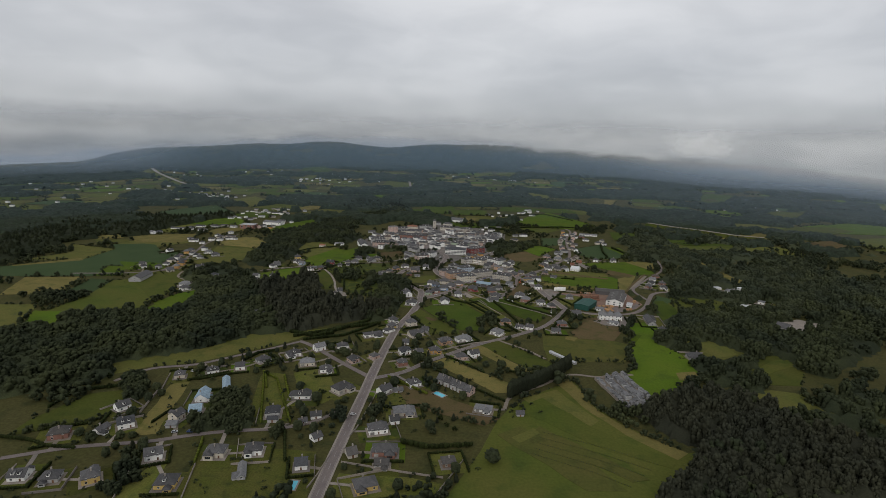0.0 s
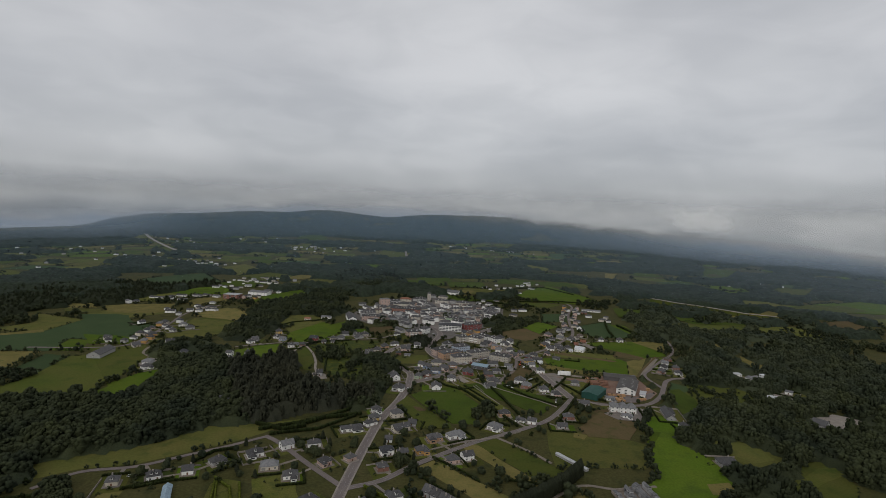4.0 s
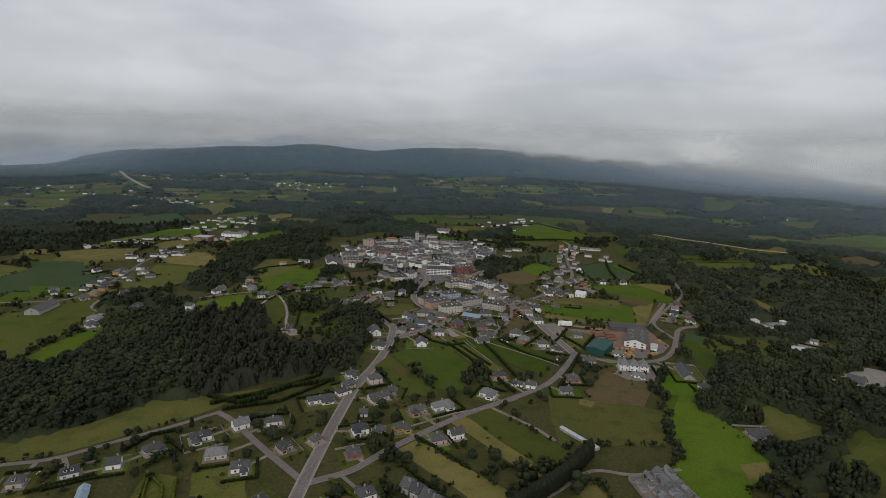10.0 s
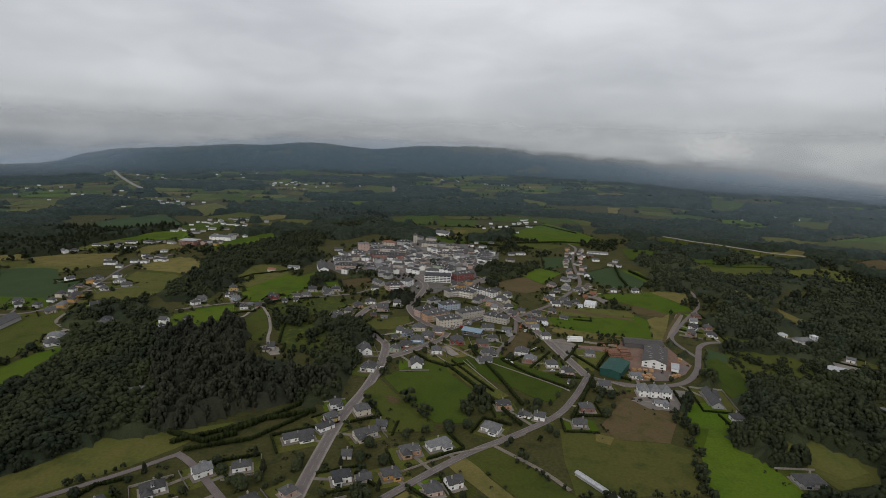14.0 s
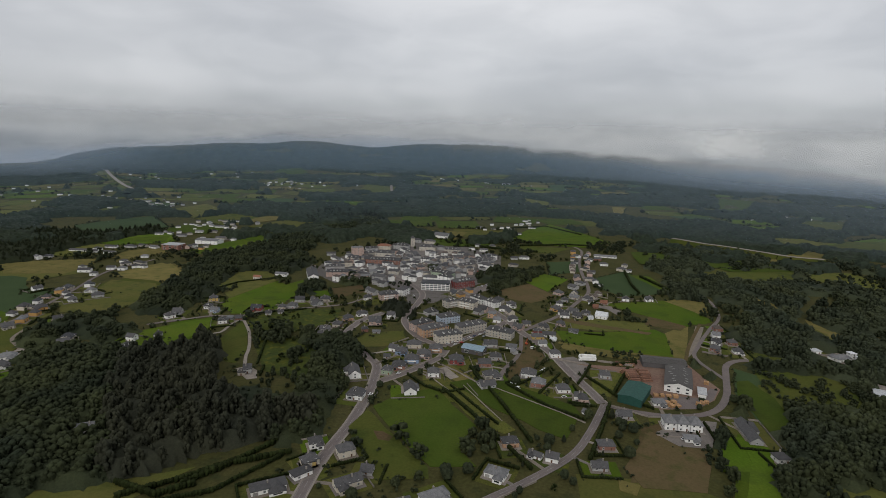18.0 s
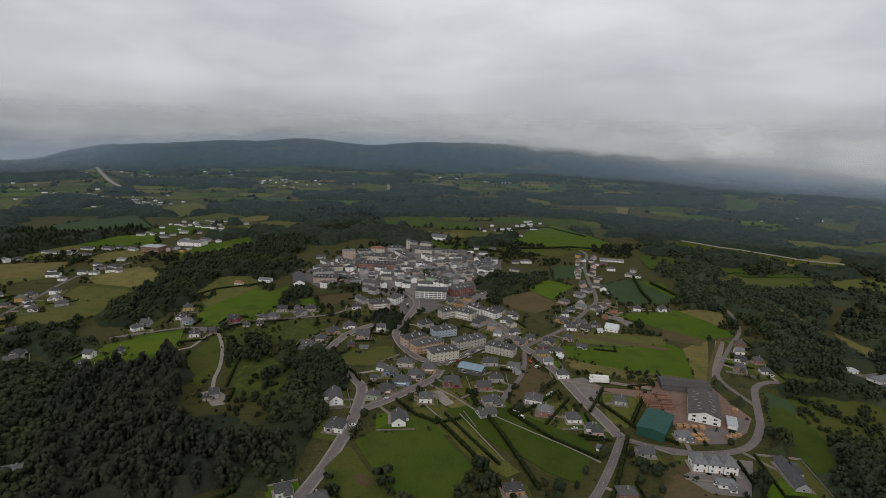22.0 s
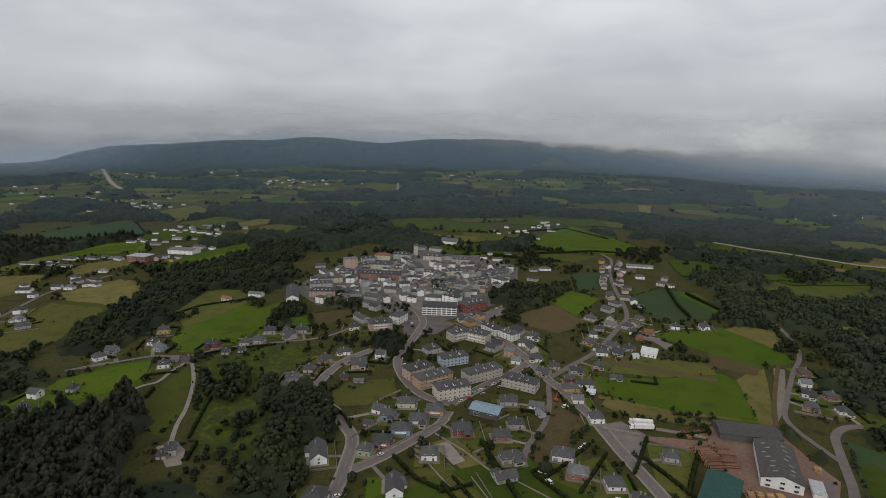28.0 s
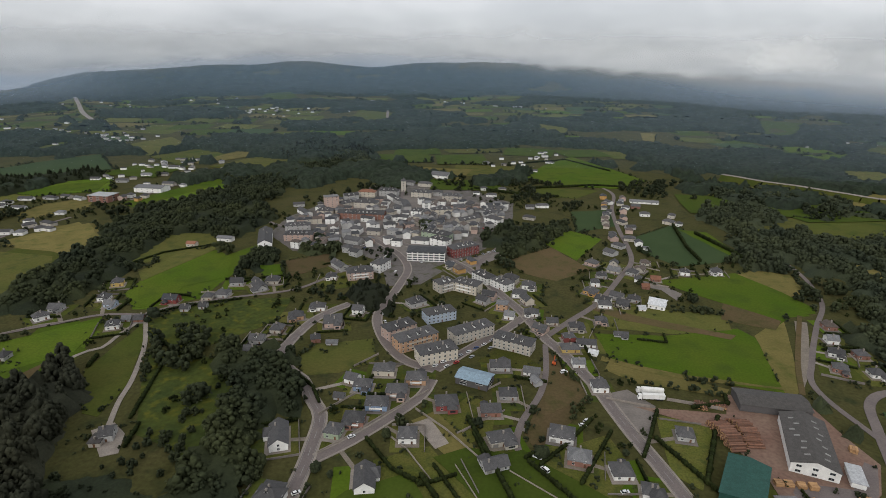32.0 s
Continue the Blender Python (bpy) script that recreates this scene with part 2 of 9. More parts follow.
def mesh_from(name, verts, faces, mats, index=None, flat=True):
    me = bpy.data.meshes.new(name)
    me.from_pydata([tuple(v) for v in verts], [], [tuple(f) for f in faces])
    for m in mats if isinstance(mats, (list, tuple)) else [mats]:
        me.materials.append(m)
    if index is not None:
        me.polygons.foreach_set("material_index", np.asarray(index, dtype=np.int32))
    me.update()
    return me


def big_mesh(name, verts, tris, mat):
    """A triangle mesh from numpy arrays."""
    me = bpy.data.meshes.new(name)
    nv, nf = len(verts), len(tris)
    me.vertices.add(nv)
    me.vertices.foreach_set("co", np.asarray(verts, np.float32).ravel())
    me.loops.add(nf * 3)
    me.loops.foreach_set("vertex_index", np.asarray(tris, np.int32).ravel())
    me.polygons.add(nf)
    me.polygons.foreach_set("loop_start", np.arange(0, nf * 3, 3, dtype=np.int32))
    me.materials.append(mat)
    me.polygons.foreach_set("use_smooth", np.ones(nf, dtype=bool))
    me.update(calc_edges=True)
    me.validate()
    return me


def part(name, me, parent, label="", at=None):
    ob = new(name, me)
    ob.parent = parent
    if at is not None:
        ob.matrix_basis = at
    if label:
        ob["label"] = label
    return ob


LINE_AT = []


def crosses(p, q):
    """True where a boundary from p to q would run across one that stands already."""
    side = lambda a, b, c: (b[0] - a[0]) * (c[1] - a[1]) - (b[1] - a[1]) * (c[0] - a[0])
    return any(side(p, q, a) * side(p, q, b) < 0 and side(a, b, p) * side(a, b, q) < 0 for a, b in LINE_AT)


HOUSE_AT, ROAD_AT, AREA_AT, GROUND_KEY = [], [], [], [0, None, None]


class Shape:
    """Collects boxes and faces of one part."""

    def __init__(self):
        self.v, self.f, self.m = [], [], []

    def add(self, verts, faces, mi=0):
        o = len(self.v)
        self.v += verts
        self.f += [tuple(o + i for i in f) for f in faces]
        self.m += [mi] * len(faces)
        return self

    def box(self, x0, y0, z0, x1, y1, z1, mi=0):
        v = [(x0, y0, z0), (x1, y0, z0), (x1, y1, z0), (x0, y1, z0), (x0, y0, z1), (x1, y0, z1), (x1, y1, z1), (x0, y1, z1)]
        return self.add(v, [(3, 2, 1, 0), (4, 5, 6, 7), (0, 1, 5, 4), (1, 2, 6, 5), (2, 3, 7, 6), (3, 0, 4, 7)], mi)

    def mesh(self, name, mats):
        return mesh_from(name, self.v, self.f, mats, self.m)


def area(name, pts, mat, z, label, category="field", kind="structure"):
    """A level patch of land with a soft outline: the corner points are joined by slightly wavering edges."""
    rng = random.Random(int(sum(p[0] * 7 + p[1] * 3 for p in pts)))
    AREA_AT.append((mat, pts, min(p[0] for p in pts), max(p[0] for p in pts), min(p[1] for p in pts), max(p[1] for p in pts)))
    ring = []
    for (ax, ay), (bx, by) in zip(pts, pts[1:] + pts[:1]):
        d = math.hypot(bx - ax, by - ay)
        n = max(1, int(d / 14))
        for i in range(n):
            k = i / n
            w = 0.9 * rng.uniform(-1, 1) if i else 0
            ring.append((ax + (bx - ax) * k + w, ay + (by - ay) * k + w))
    low = len(ring)
    lie = lambda x, y: float(height(x, y)) + (1.0 if math.hypot(x, y) > 1330 else 0.0)
    v = [(x, y, z + lie(x, y)) for x, y in ring] + [(x, y, lie(x, y) - 1.3) for x, y in ring]
    f = [tuple(range(low))] + [(i, i + low, (i + 1) % low + low, (i + 1) % low) for i in range(low)]
    me = mesh_from(name, v, f, M[mat])
    if me.polygons[0].normal.z < 0:
        me.flip_normals()
    ob = new(name, me)
    return tagged(ob, label, category, kind=kind)


def spline(pts, step=6.0):
    """A smooth line through the points, cut into even steps."""
    p = [Vector((*q, 0)) for q in pts]
    p = [2 * p[0] - p[1]] + p + [2 * p[-1] - p[-2]]
    out = []
    for a, b, c, d in zip(p, p[1:], p[2:], p[3:]):
        n = max(2, int((c - b).length / step))
        for i in range(n):
            t = i / n
            out.append(0.5 * (2 * b + (c - a) * t + (2 * a - 5 * b + 4 * c - d) * t * t + (3 * b - a - 3 * c + d) * t ** 3))
    out.append(p[-2])
    return out


def ribbon(line, w, z, off=0.0, thick=0.25, every=None):
    """Faces of a strip along a line; every=(on, off): dashes counted in steps."""
    s = Shape()
    L, R = [], []
    for i, q in enumerate(line):
        d = (line[min(i + 1, len(line) - 1)] - line[max(i - 1, 0)]).normalized()
        n = Vector((-d.y, d.x, 0))
        L.append(q + n * (off + w / 2))
        R.append(q + n * (off - w / 2))
    for i in range(len(line) - 1):
        if every and i % sum(every) >= every[0]:
            continue
        top = [(*R[i].xy, z), (*R[i + 1].xy, z), (*L[i + 1].xy, z), (*L[i].xy, z)]
        bot = [(x, y, z - thick) for x, y, _ in top]
        s.add(top + bot, [(0, 1, 2, 3), (1, 0, 4, 5), (3, 2, 6, 7)])
    return s


def road(label, pts, w, mat="asphalt", z=0.2, lines=False, edge=False, name="road"):
    w *= 0.86
    line = spline(pts)
    ROAD_AT.extend((q.x, q.y, w / 2) for q in line)
    ob = tagged(new(name, ribbon(line, w, z).mesh(name, M[mat])), label, "road", kind="structure")
    if lines:
        part("lane_marking", ribbon(line, 0.25, z + 0.02, 0, 0.02, (1, 1)).mesh("lane_marking", M["paint"]), ob, "white dashed centre line")
        for sgn in (-1, 1):
            part("edge_marking", ribbon(line, 0.18, z + 0.02, sgn * (w / 2 - 0.5), 0.02).mesh("edge_marking", M["paint"]), ob, "white edge line")
    if edge:
        for sgn in (-1, 1):
            pv = tagged(new("pavement", ribbon(line, 1.2, z + 0.13, sgn * (w / 2 + 0.6), 0.4).mesh("pavement", M["concrete"])), "pale concrete pavement with a kerb along the road", "pavement", kind="structure")
    return ob


# ---------------------------------------------------------------- trees
def blob(rng, n_lat=4, n_lon=6):
    """A lumpy closed clump of unit size as verts and triangles."""
    v = [(0, 0, 1.0)]
    for i in range(1, n_lat):
        th = math.pi * i / n_lat
        for j in range(n_lon):
            ph = 2 * math.pi * (j + 0.5 * (i % 2)) / n_lon
            k = rng.uniform(0.75, 1.18)
            v.append((k * math.sin(th) * math.cos(ph), k * math.sin(th) * math.sin(ph), k * math.cos(th)))
    v.append((0, 0, -0.8))
    f = []
    for j in range(n_lon):
        f.append((0, 1 + j, 1 + (j + 1) % n_lon))
    for i in range(n_lat - 2):
        a, b = 1 + i * n_lon, 1 + (i + 1) * n_lon
        for j in range(n_lon):
            k = (j + 1) % n_lon
            f += [(a + j, b + j, a + k), (a + k, b + j, b + k)]
    e = len(v) - 1
    a = 1 + (n_lat - 2) * n_lon
    for j in range(n_lon):
        f.append((e, a + (j + 1) % n_lon, a + j))
    return np.array(v), np.array(f)


def crown_radius(kind, z):
    """Half width of a unit crown at height z."""
    if kind == "pine":
        return 0.06 + 0.42 * max(0.0, 1.0 - z) ** 0.8
    if kind == "euca":
        return 0.08 + 0.36 * math.sqrt(max(0.0, 1.0 - z))
    return 0.47 * math.sqrt(max(0.02, 1 - ((z - 0.52) / 0.5) ** 2))


def crown_arrays(rng, kind, n, lat=3, lon=5, fine=1.0, leaf=0.1):
    """Unit crown (height 1 above its base at 0, width about 1): soft leaf clumps over the whole crown with small sprays at its edge."""
    V, F, o = [], [], 0
    count = max(3, int(n * 1.35))
    lobes = [(rng.uniform(0, 6.283), rng.uniform(0.3, 0.9)) for _ in range(5)]
    swell = lambda a, z: 0.86 + 0.22 * max(math.cos(a - p) * (1 - abs(z - q)) for p, q in lobes)
    for i in range(count):
        z = 0.2 + 0.7 * (i + rng.random()) / count
        a = i * 2.4 + rng.uniform(-0.5, 0.5)
        wide = crown_radius(kind, z) * swell(a, z)
        rad = wide * rng.uniform(0.35, 0.75) if i < count - 1 else 0.03
        size = (0.07 + 0.31 * wide) * (1.25 if count < 6 else 1.0) * rng.uniform(0.8, 1.2)
        v, f = blob(rng, lat, lon)
        V.append(v * np.array([size, size, size * 0.95]) + np.array([rad * math.cos(a), rad * math.sin(a), z]))
        F.append(f + o)
        o += len(v)
    pts = []
    for i in range(n * 3):
        z = 0.16 + 0.84 * rng.random() ** (1.25 if kind != "oak" else 0.85)
        a = rng.uniform(0, 6.283)
        r = crown_radius(kind, z) * swell(a, z) * rng.uniform(0.8, 1.1)
        c = Vector((r * math.cos(a), r * math.sin(a), z + rng.uniform(-0.03, 0.03)))
        out = Vector((math.cos(a), math.sin(a), 0.9 + 0.8 * (z - 0.4))) + Vector((rng.uniform(-1, 1), rng.uniform(-1, 1), rng.uniform(-1, 1))) * 0.45
        u = out.orthogonal().normalized()
        w = out.normalized().cross(u)
        t = rng.uniform(0, 6.283)
        k = leaf * 0.6 * rng.uniform(0.6, 1.35)
        for m in range(3):
            pts.append(c + (u * math.cos(t + 2.09 * m) + w * math.sin(t + 2.09 * m)) * k)
    V.append(np.array([tuple(p) for p in pts]))
    F.append(np.arange(len(pts)).reshape(-1, 3) + o)
    return np.concatenate(V), np.concatenate(F)


def inside(poly, x, y):
    c = False
    for (ax, ay), (bx, by) in zip(poly, poly[1:] + poly[:1]):
        if (ay > y) != (by > y) and x < (bx - ax) * (y - ay) / (by - ay) + ax:
            c = not c
    return c


CROWN_LIB = {}


def crown_lib(kind, n, lat, lon, count=6):
    key = (kind, n, lat, lon)
    if key not in CROWN_LIB:
        rng = random.Random(len(CROWN_LIB) * 17 + 5)
        CROWN_LIB[key] = [crown_arrays(rng, kind, n, lat, lon, 1.0, 0.29 / math.sqrt(n)) for _ in range(count)]
    return CROWN_LIB[key]


def wood(label, spots, kind, mat, n=7, lat=3, lon=5, name="woodland"):
    """A closed stand of trees as one object. spots: x, y, z, height, width of each tree."""
    if not spots:
        return None
    lib = crown_lib(kind, n, lat, lon)
    rng = random.Random(len(spots))
    V, F, o = [], [], 0
    for x, y, z, h, w in spots:
        v, f = lib[rng.randrange(len(lib))]
        a = rng.uniform(0, 6.283)
        c, s = math.cos(a), math.sin(a)
        p = np.empty_like(v)
        p[:, 0] = (v[:, 0] * c - v[:, 1] * s) * w + x
        p[:, 1] = (v[:, 0] * s + v[:, 1] * c) * w + y
        p[:, 2] = v[:, 2] * h + z
        V.append(p)
        F.append(f + o)
        o += len(v)
    ob = new(name, big_mesh(name, np.concatenate(V), np.concatenate(F), M[mat]))
    return tagged(ob, label, "woodland", kind="stuff")


def canopy_arrays(test, x0, x1, y0, y1, step, top, seed):
    """The closed leaf roof of a wood: a rough sheet that drops to the ground along its edge. top: height of the leaves at a place."""
    rng = random.Random(seed)
    nx, ny = max(2, int((x1 - x0) / step) + 2), max(2, int((y1 - y0) / step) + 2)
    V, on = [], []
    for j in range(ny):
        for i in range(nx):
            x, y = x0 + (i - 0.5 + rng.uniform(-0.38, 0.38)) * step, y0 + (j - 0.5 + rng.uniform(-0.38, 0.38)) * step
            w = test(x, y)
            on.append(w)
            V.append((x, y, float(height(x, y)) + (top(x, y) * rng.uniform(0.6, 1.2) if w else -0.6)))
    F = []
    for j in range(ny - 1):
        for i in range(nx - 1):
            a = j * nx + i
            q = (a, a + 1, a + nx + 1, a + nx)
            if any(on[k] for k in q):
                F += [(q[0], q[1], q[2]), (q[0], q[2], q[3])] if (i + j) % 2 else [(q[0], q[1], q[3]), (q[1], q[2], q[3])]
    used = sorted({k for f in F for k in f})
    back = {k: i for i, k in enumerate(used)}
    return np.array([V[k] for k in used]).reshape(-1, 3), np.array([[back[k] for k in f] for f in F]).reshape(-1, 3)


def canopy(label, test, x0, x1, y0, y1, step, top, seed, name="far_woods", mat="l_canopy"):
    v, f = canopy_arrays(test, x0, x1, y0, y1, step, top, seed)
    if len(f):
        tagged(new(name, big_mesh(name, v, f, M[mat])), label, "woodland", kind="stuff")


def forest(label, poly, gap, hmin, hmax, seed, slim, keep, kind, mat, n):
    """A wood over a piece of the plan: single crowns standing in a closed canopy."""
    spots = spots_in(poly, gap, hmin, hmax, seed, slim, keep)
    if keep >= 0.75 and len(spots) > 12:
        xs, ys = [p[0] for p in poly], [p[1] for p in poly]
        canopy(label, lambda x, y: inside(poly, x, y) and open_ground(x, y), min(xs), max(xs), min(ys), max(ys), gap * 0.55, lambda x, y: hmin * 0.7, seed, "woodland", mat)
    return wood(label, spots, kind, mat, n, 3, 4)


def open_ground(x, y, margin=1.5):
    """True where no house, road or cleared field lies."""
    if GROUND_KEY[0] != len(HOUSE_AT) + len(ROAD_AT):
        GROUND_KEY[:] = [len(HOUSE_AT) + len(ROAD_AT), np.array(HOUSE_AT), np.array(ROAD_AT)]
    h, r = GROUND_KEY[1:]
    if (np.maximum(abs(h[:, 0] - x), abs(h[:, 1] - y)) < h[:, 2] + margin).any() or (np.maximum(abs(r[:, 0] - x), abs(r[:, 1] - y)) < r[:, 2] + margin).any():
        return False
    return not any(m not in ("lawn", "scrub", "town") and a < x < b and c < y < d and inside(p, x, y) for m, p, a, b, c, d in AREA_AT)


def spots_in(poly, gap, hmin, hmax, seed, slim=0.62, keep=1.0):
    rng = random.Random(seed)
    xs, ys = [p[0] for p in poly], [p[1] for p in poly]
    out = []
    y = min(ys)
    while y < max(ys):
        x = min(xs)
        while x < max(xs):
            px, py = x + rng.uniform(-0.5, 0.5) * gap, y + rng.uniform(-0.5, 0.5) * gap
            if rng.random() < keep and inside(poly, px, py) and open_ground(px, py):
                h = rng.uniform(hmin, hmax)
                out.append((px, py, float(height(px, py)) - 0.12 * h, h, h * slim * rng.uniform(0.85, 1.2)))
            x += gap
        y += gap * 0.87
    return out


TREES = {}


def tree_kind(kind, mat, k):
    rng = random.Random(100 + k)
    v, f = crown_arrays(rng, kind, 34, 4, 6, 0.85, 0.075)
    crown = big_mesh("crown", v * np.array([1, 1, 1]), f, M[mat])
    s = Shape()
    n = 7
    rings = [(0, 0.032, 0, 0), (0.16, 0.022, 0.006, 0), (0.34, 0.017, 0.012, 0.008), (0.62, 0.008, 0.0, 0.012)]
    v = [(cx + r * math.cos(6.283 * j / n), cy + r * math.sin(6.283 * j / n), z) for z, r, cx, cy in rings for j in range(n)]
    f = [(i * n + j, i * n + (j + 1) % n, (i + 1) * n + (j + 1) % n, (i + 1) * n + j) for i in range(3) for j in range(n)]
    s.add(v, f)
    for j in range(4):
        a = j * 1.57 + rng.uniform(0, 1)
        r, z0, z1 = 0.24, 0.22 + 0.05 * j, 0.42 + 0.07 * j
        ex, ey = r * math.cos(a), r * math.sin(a)
        px, py = -0.009 * math.sin(a), 0.009 * math.cos(a)
        s.add([(px, py, z0), (-px, -py, z0), (0, 0, z0 + 0.02), (ex, ey, z1)], [(0, 1, 3), (1, 2, 3), (2, 0, 3)])
    return crown, s.mesh("trunk", M["trunk"])


def tree(x, y, h, kind="oak", w=None, seed=0):
    mat = {"oak": "l_oak", "pine": "l_pine", "euca": "l_euca"}[kind]
    k = (kind, seed % 5)
    if k not in TREES:
        TREES[k] = tree_kind(kind, mat, seed % 5)
    crown, trunk = TREES[k]
    ob = new("tree")
    words = {"oak": "round-crowned broadleaf tree with dense dark green leaves", "pine": "dark green pointed conifer", "euca": "tall slim eucalyptus tree with sparse foliage"}
    tagged(ob, words[kind], "tree", group="trees among the houses")
    w = w or h * 0.85
    ob.matrix_basis = Matrix.LocRotScale((x, y, 0), Euler((0, 0, seed * 1.7)), (w, w, h))
    part("crown", crown, ob)
    part("trunk", trunk, ob)
    return ob


def hedge(pts, w, h, mat="l_hedge", label="clipped green hedge along a garden", step=None):
    """A hedge as a row of overlapping leaf clumps along a line."""
    LINE_AT.extend(zip(pts, pts[1:]))
    rng = random.Random(int(abs(pts[0][0] * 13 + pts[0][1])))
    step = step or max(w * 0.6, 0.9)
    V, F, o = [], [], 0
    for (ax, ay), (bx, by) in zip(pts, pts[1:]):
        n = max(1, int(math.hypot(bx - ax, by - ay) / step))
        for i in range(n):
            k = (i + rng.uniform(-0.2, 0.2)) / n
            v, f = blob(rng, 3, 5)
            v = v * np.array([w * 0.62, w * 0.62, h * 0.62]) * rng.uniform(0.85, 1.15) + np.array([ax + (bx - ax) * k, ay + (by - ay) * k, h * 0.5])
            V.append(v)
            F.append(f + o)
            o += len(v)
            sp = []
            for _ in range(9):
                c = v[rng.randrange(1, len(v))] * 1.0
                k = min(0.28 * min(w, h), 0.55)
                sp += [c + np.array([rng.uniform(-k, k) for _ in range(3)]) for _ in range(3)]
            V.append(np.array(sp))
            F.append(np.arange(27).reshape(-1, 3) + o)
            o += 27
    ob = new("hedge", big_mesh("hedge", np.concatenate(V), np.concatenate(F), M[mat]))
    return tagged(ob, label, "hedge")


def garden_wall(pts, h=1.3, mat="concrete", label="pale rendered garden wall", w=0.35):
    LINE_AT.extend(zip(pts, pts[1:]))
    line = [Vector((*p, 0)) for p in pts]
    s = Shape()
    for a, b in zip(line, line[1:]):
        d = (b - a).normalized()
        n = Vector((-d.y, d.x, 0)) * w / 2
        q = [a + n, a - n, b - n, b + n]
        s.add([(*p.xy, -0.1) for p in q] + [(*p.xy, h) for p in q], [(4, 5, 6, 7), (0, 1, 5, 4), (1, 2, 6, 5), (2, 3, 7, 6), (3, 0, 4, 7)])
    return tagged(new("garden_wall", s.mesh("garden_wall", M[mat])), label, "wall")


# ---------------------------------------------------------------- houses
def window_mesh(w, h):
    s = Shape()
    s.box(-w / 2, -0.06, -h / 2, w / 2, 0.05, h / 2, 0)
    s.box(-w / 2 + 0.1, -0.09, -h / 2 + 0.1, -0.04, -0.05, h / 2 - 0.1, 1)
    s.box(0.04, -0.09, -h / 2 + 0.1, w / 2 - 0.1, -0.05, h / 2 - 0.1, 1)
    s.box(-w / 2 - 0.1, -0.16, -h / 2 - 0.1, w / 2 + 0.1, 0.02, -h / 2, 0)
    return s.mesh("window", [M["frame"], M["glass"]])


WINDOW = {"small": window_mesh(1.3, 1.3), "tall": window_mesh(1.2, 1.9), "wide": window_mesh(2.4, 1.4), "strip": window_mesh(4.5, 1.5)}
DOOR = Shape().box(-0.5, -0.1, 0, 0.5, 0.05, 2.1).mesh("door", M["door"])
GARAGE = Shape().box(-1.4, -0.1, 0, 1.4, 0.05, 2.3).mesh("garage_door", M["garage"])
SKYLIGHT = Shape().box(-0.6, -1.3, -0.02, 0.6, 1.3, 0.06).mesh("skylight", M["paint"])
CHIM = Shape().box(-0.4, -0.4, -1.2, 0.4, 0.4, 1.2).box(-0.5, -0.5, 1.2, 0.5, 0.5, 1.35).box(-0.3, -0.3, 1.35, 0.3, 0.3, 1.6).mesh("chimney", M["chimney"])


PLOT_N = [0]


def clear_of(x, y, own, reach):
    for hx, hy, r in HOUSE_AT:
        if (hx, hy) != own and abs(hx - x) < r + reach and abs(hy - y) < r + reach:
            return False
    return all(abs(rx - x) > r + reach or abs(ry - y) > r + reach for rx, ry, r in ROAD_AT)


def plot(x, y, rot, L, W, rng, ob):
    """The garden of a house: a paved surround, a lawn, a drive to the nearest road and boundary hedges or walls."""
    PLOT_N[0] += 1
    part("terrace", Shape().box(-L / 2 - 1.6, -W / 2 - 2.4, -0.3, L / 2 + 1.6, W / 2 + 1.2, 0.28).mesh("terrace", M[rng.choice(("gravel", "concrete", "pale_lot"))]), ob)
    c, s = math.cos(radians(rot)), math.sin(radians(rot))
    to = lambda u, v: (x + u * c - v * s, y + u * s + v * c)
    a, b0, b1 = L / 2 + rng.uniform(4, 8), -W / 2 - rng.uniform(5, 11), W / 2 + rng.uniform(4, 9)
    area("lawn", [to(-a, b0), to(a, b0), to(a, b1), to(-a, b1)], rng.choice(("lawn", "lawn", "bright", "green", "dull", "scrub", "lawn")), 0.04 + 0.0003 * PLOT_N[0], "small garden lawn round a house", "lawn")
    near = min(ROAD_AT, key=lambda q: (q[0] - x) ** 2 + (q[1] - y) ** 2)
    d = math.hypot(near[0] - x, near[1] - y)
    if 8 < d < 38:
        road("short paved drive to a house", [(x, y), (near[0], near[1])], rng.uniform(2.6, 3.6), rng.choice(("gravel", "concrete", "pale_lot")), z=0.15 + 0.0002 * PLOT_N[0], name="driveway")
    for p, q in (((-a, b0), (-a, b1)), ((a, b0), (a, b1)), ((-a, b1), (a, b1)), ((-a, b0), (a, b0))):
        (px, py), (qx, qy) = to(*p), to(*q)
        if rng.random() < 0.3 or crosses((px, py), (qx, qy)) or not all(clear_of(px + (qx - px) * k / 4, py + (qy - py) * k / 4, (x, y), 0.6) for k in range(5)):
            continue
        if rng.random() < 0.6:
            hedge([(px, py), (qx, qy)], rng.uniform(1.2, 2.0), rng.uniform(1.4, 2.6))
        else:
            garden_wall([(px, py), (qx, qy)], rng.uniform(1.0, 1.6), rng.choice(("concrete", "pale_lot")))


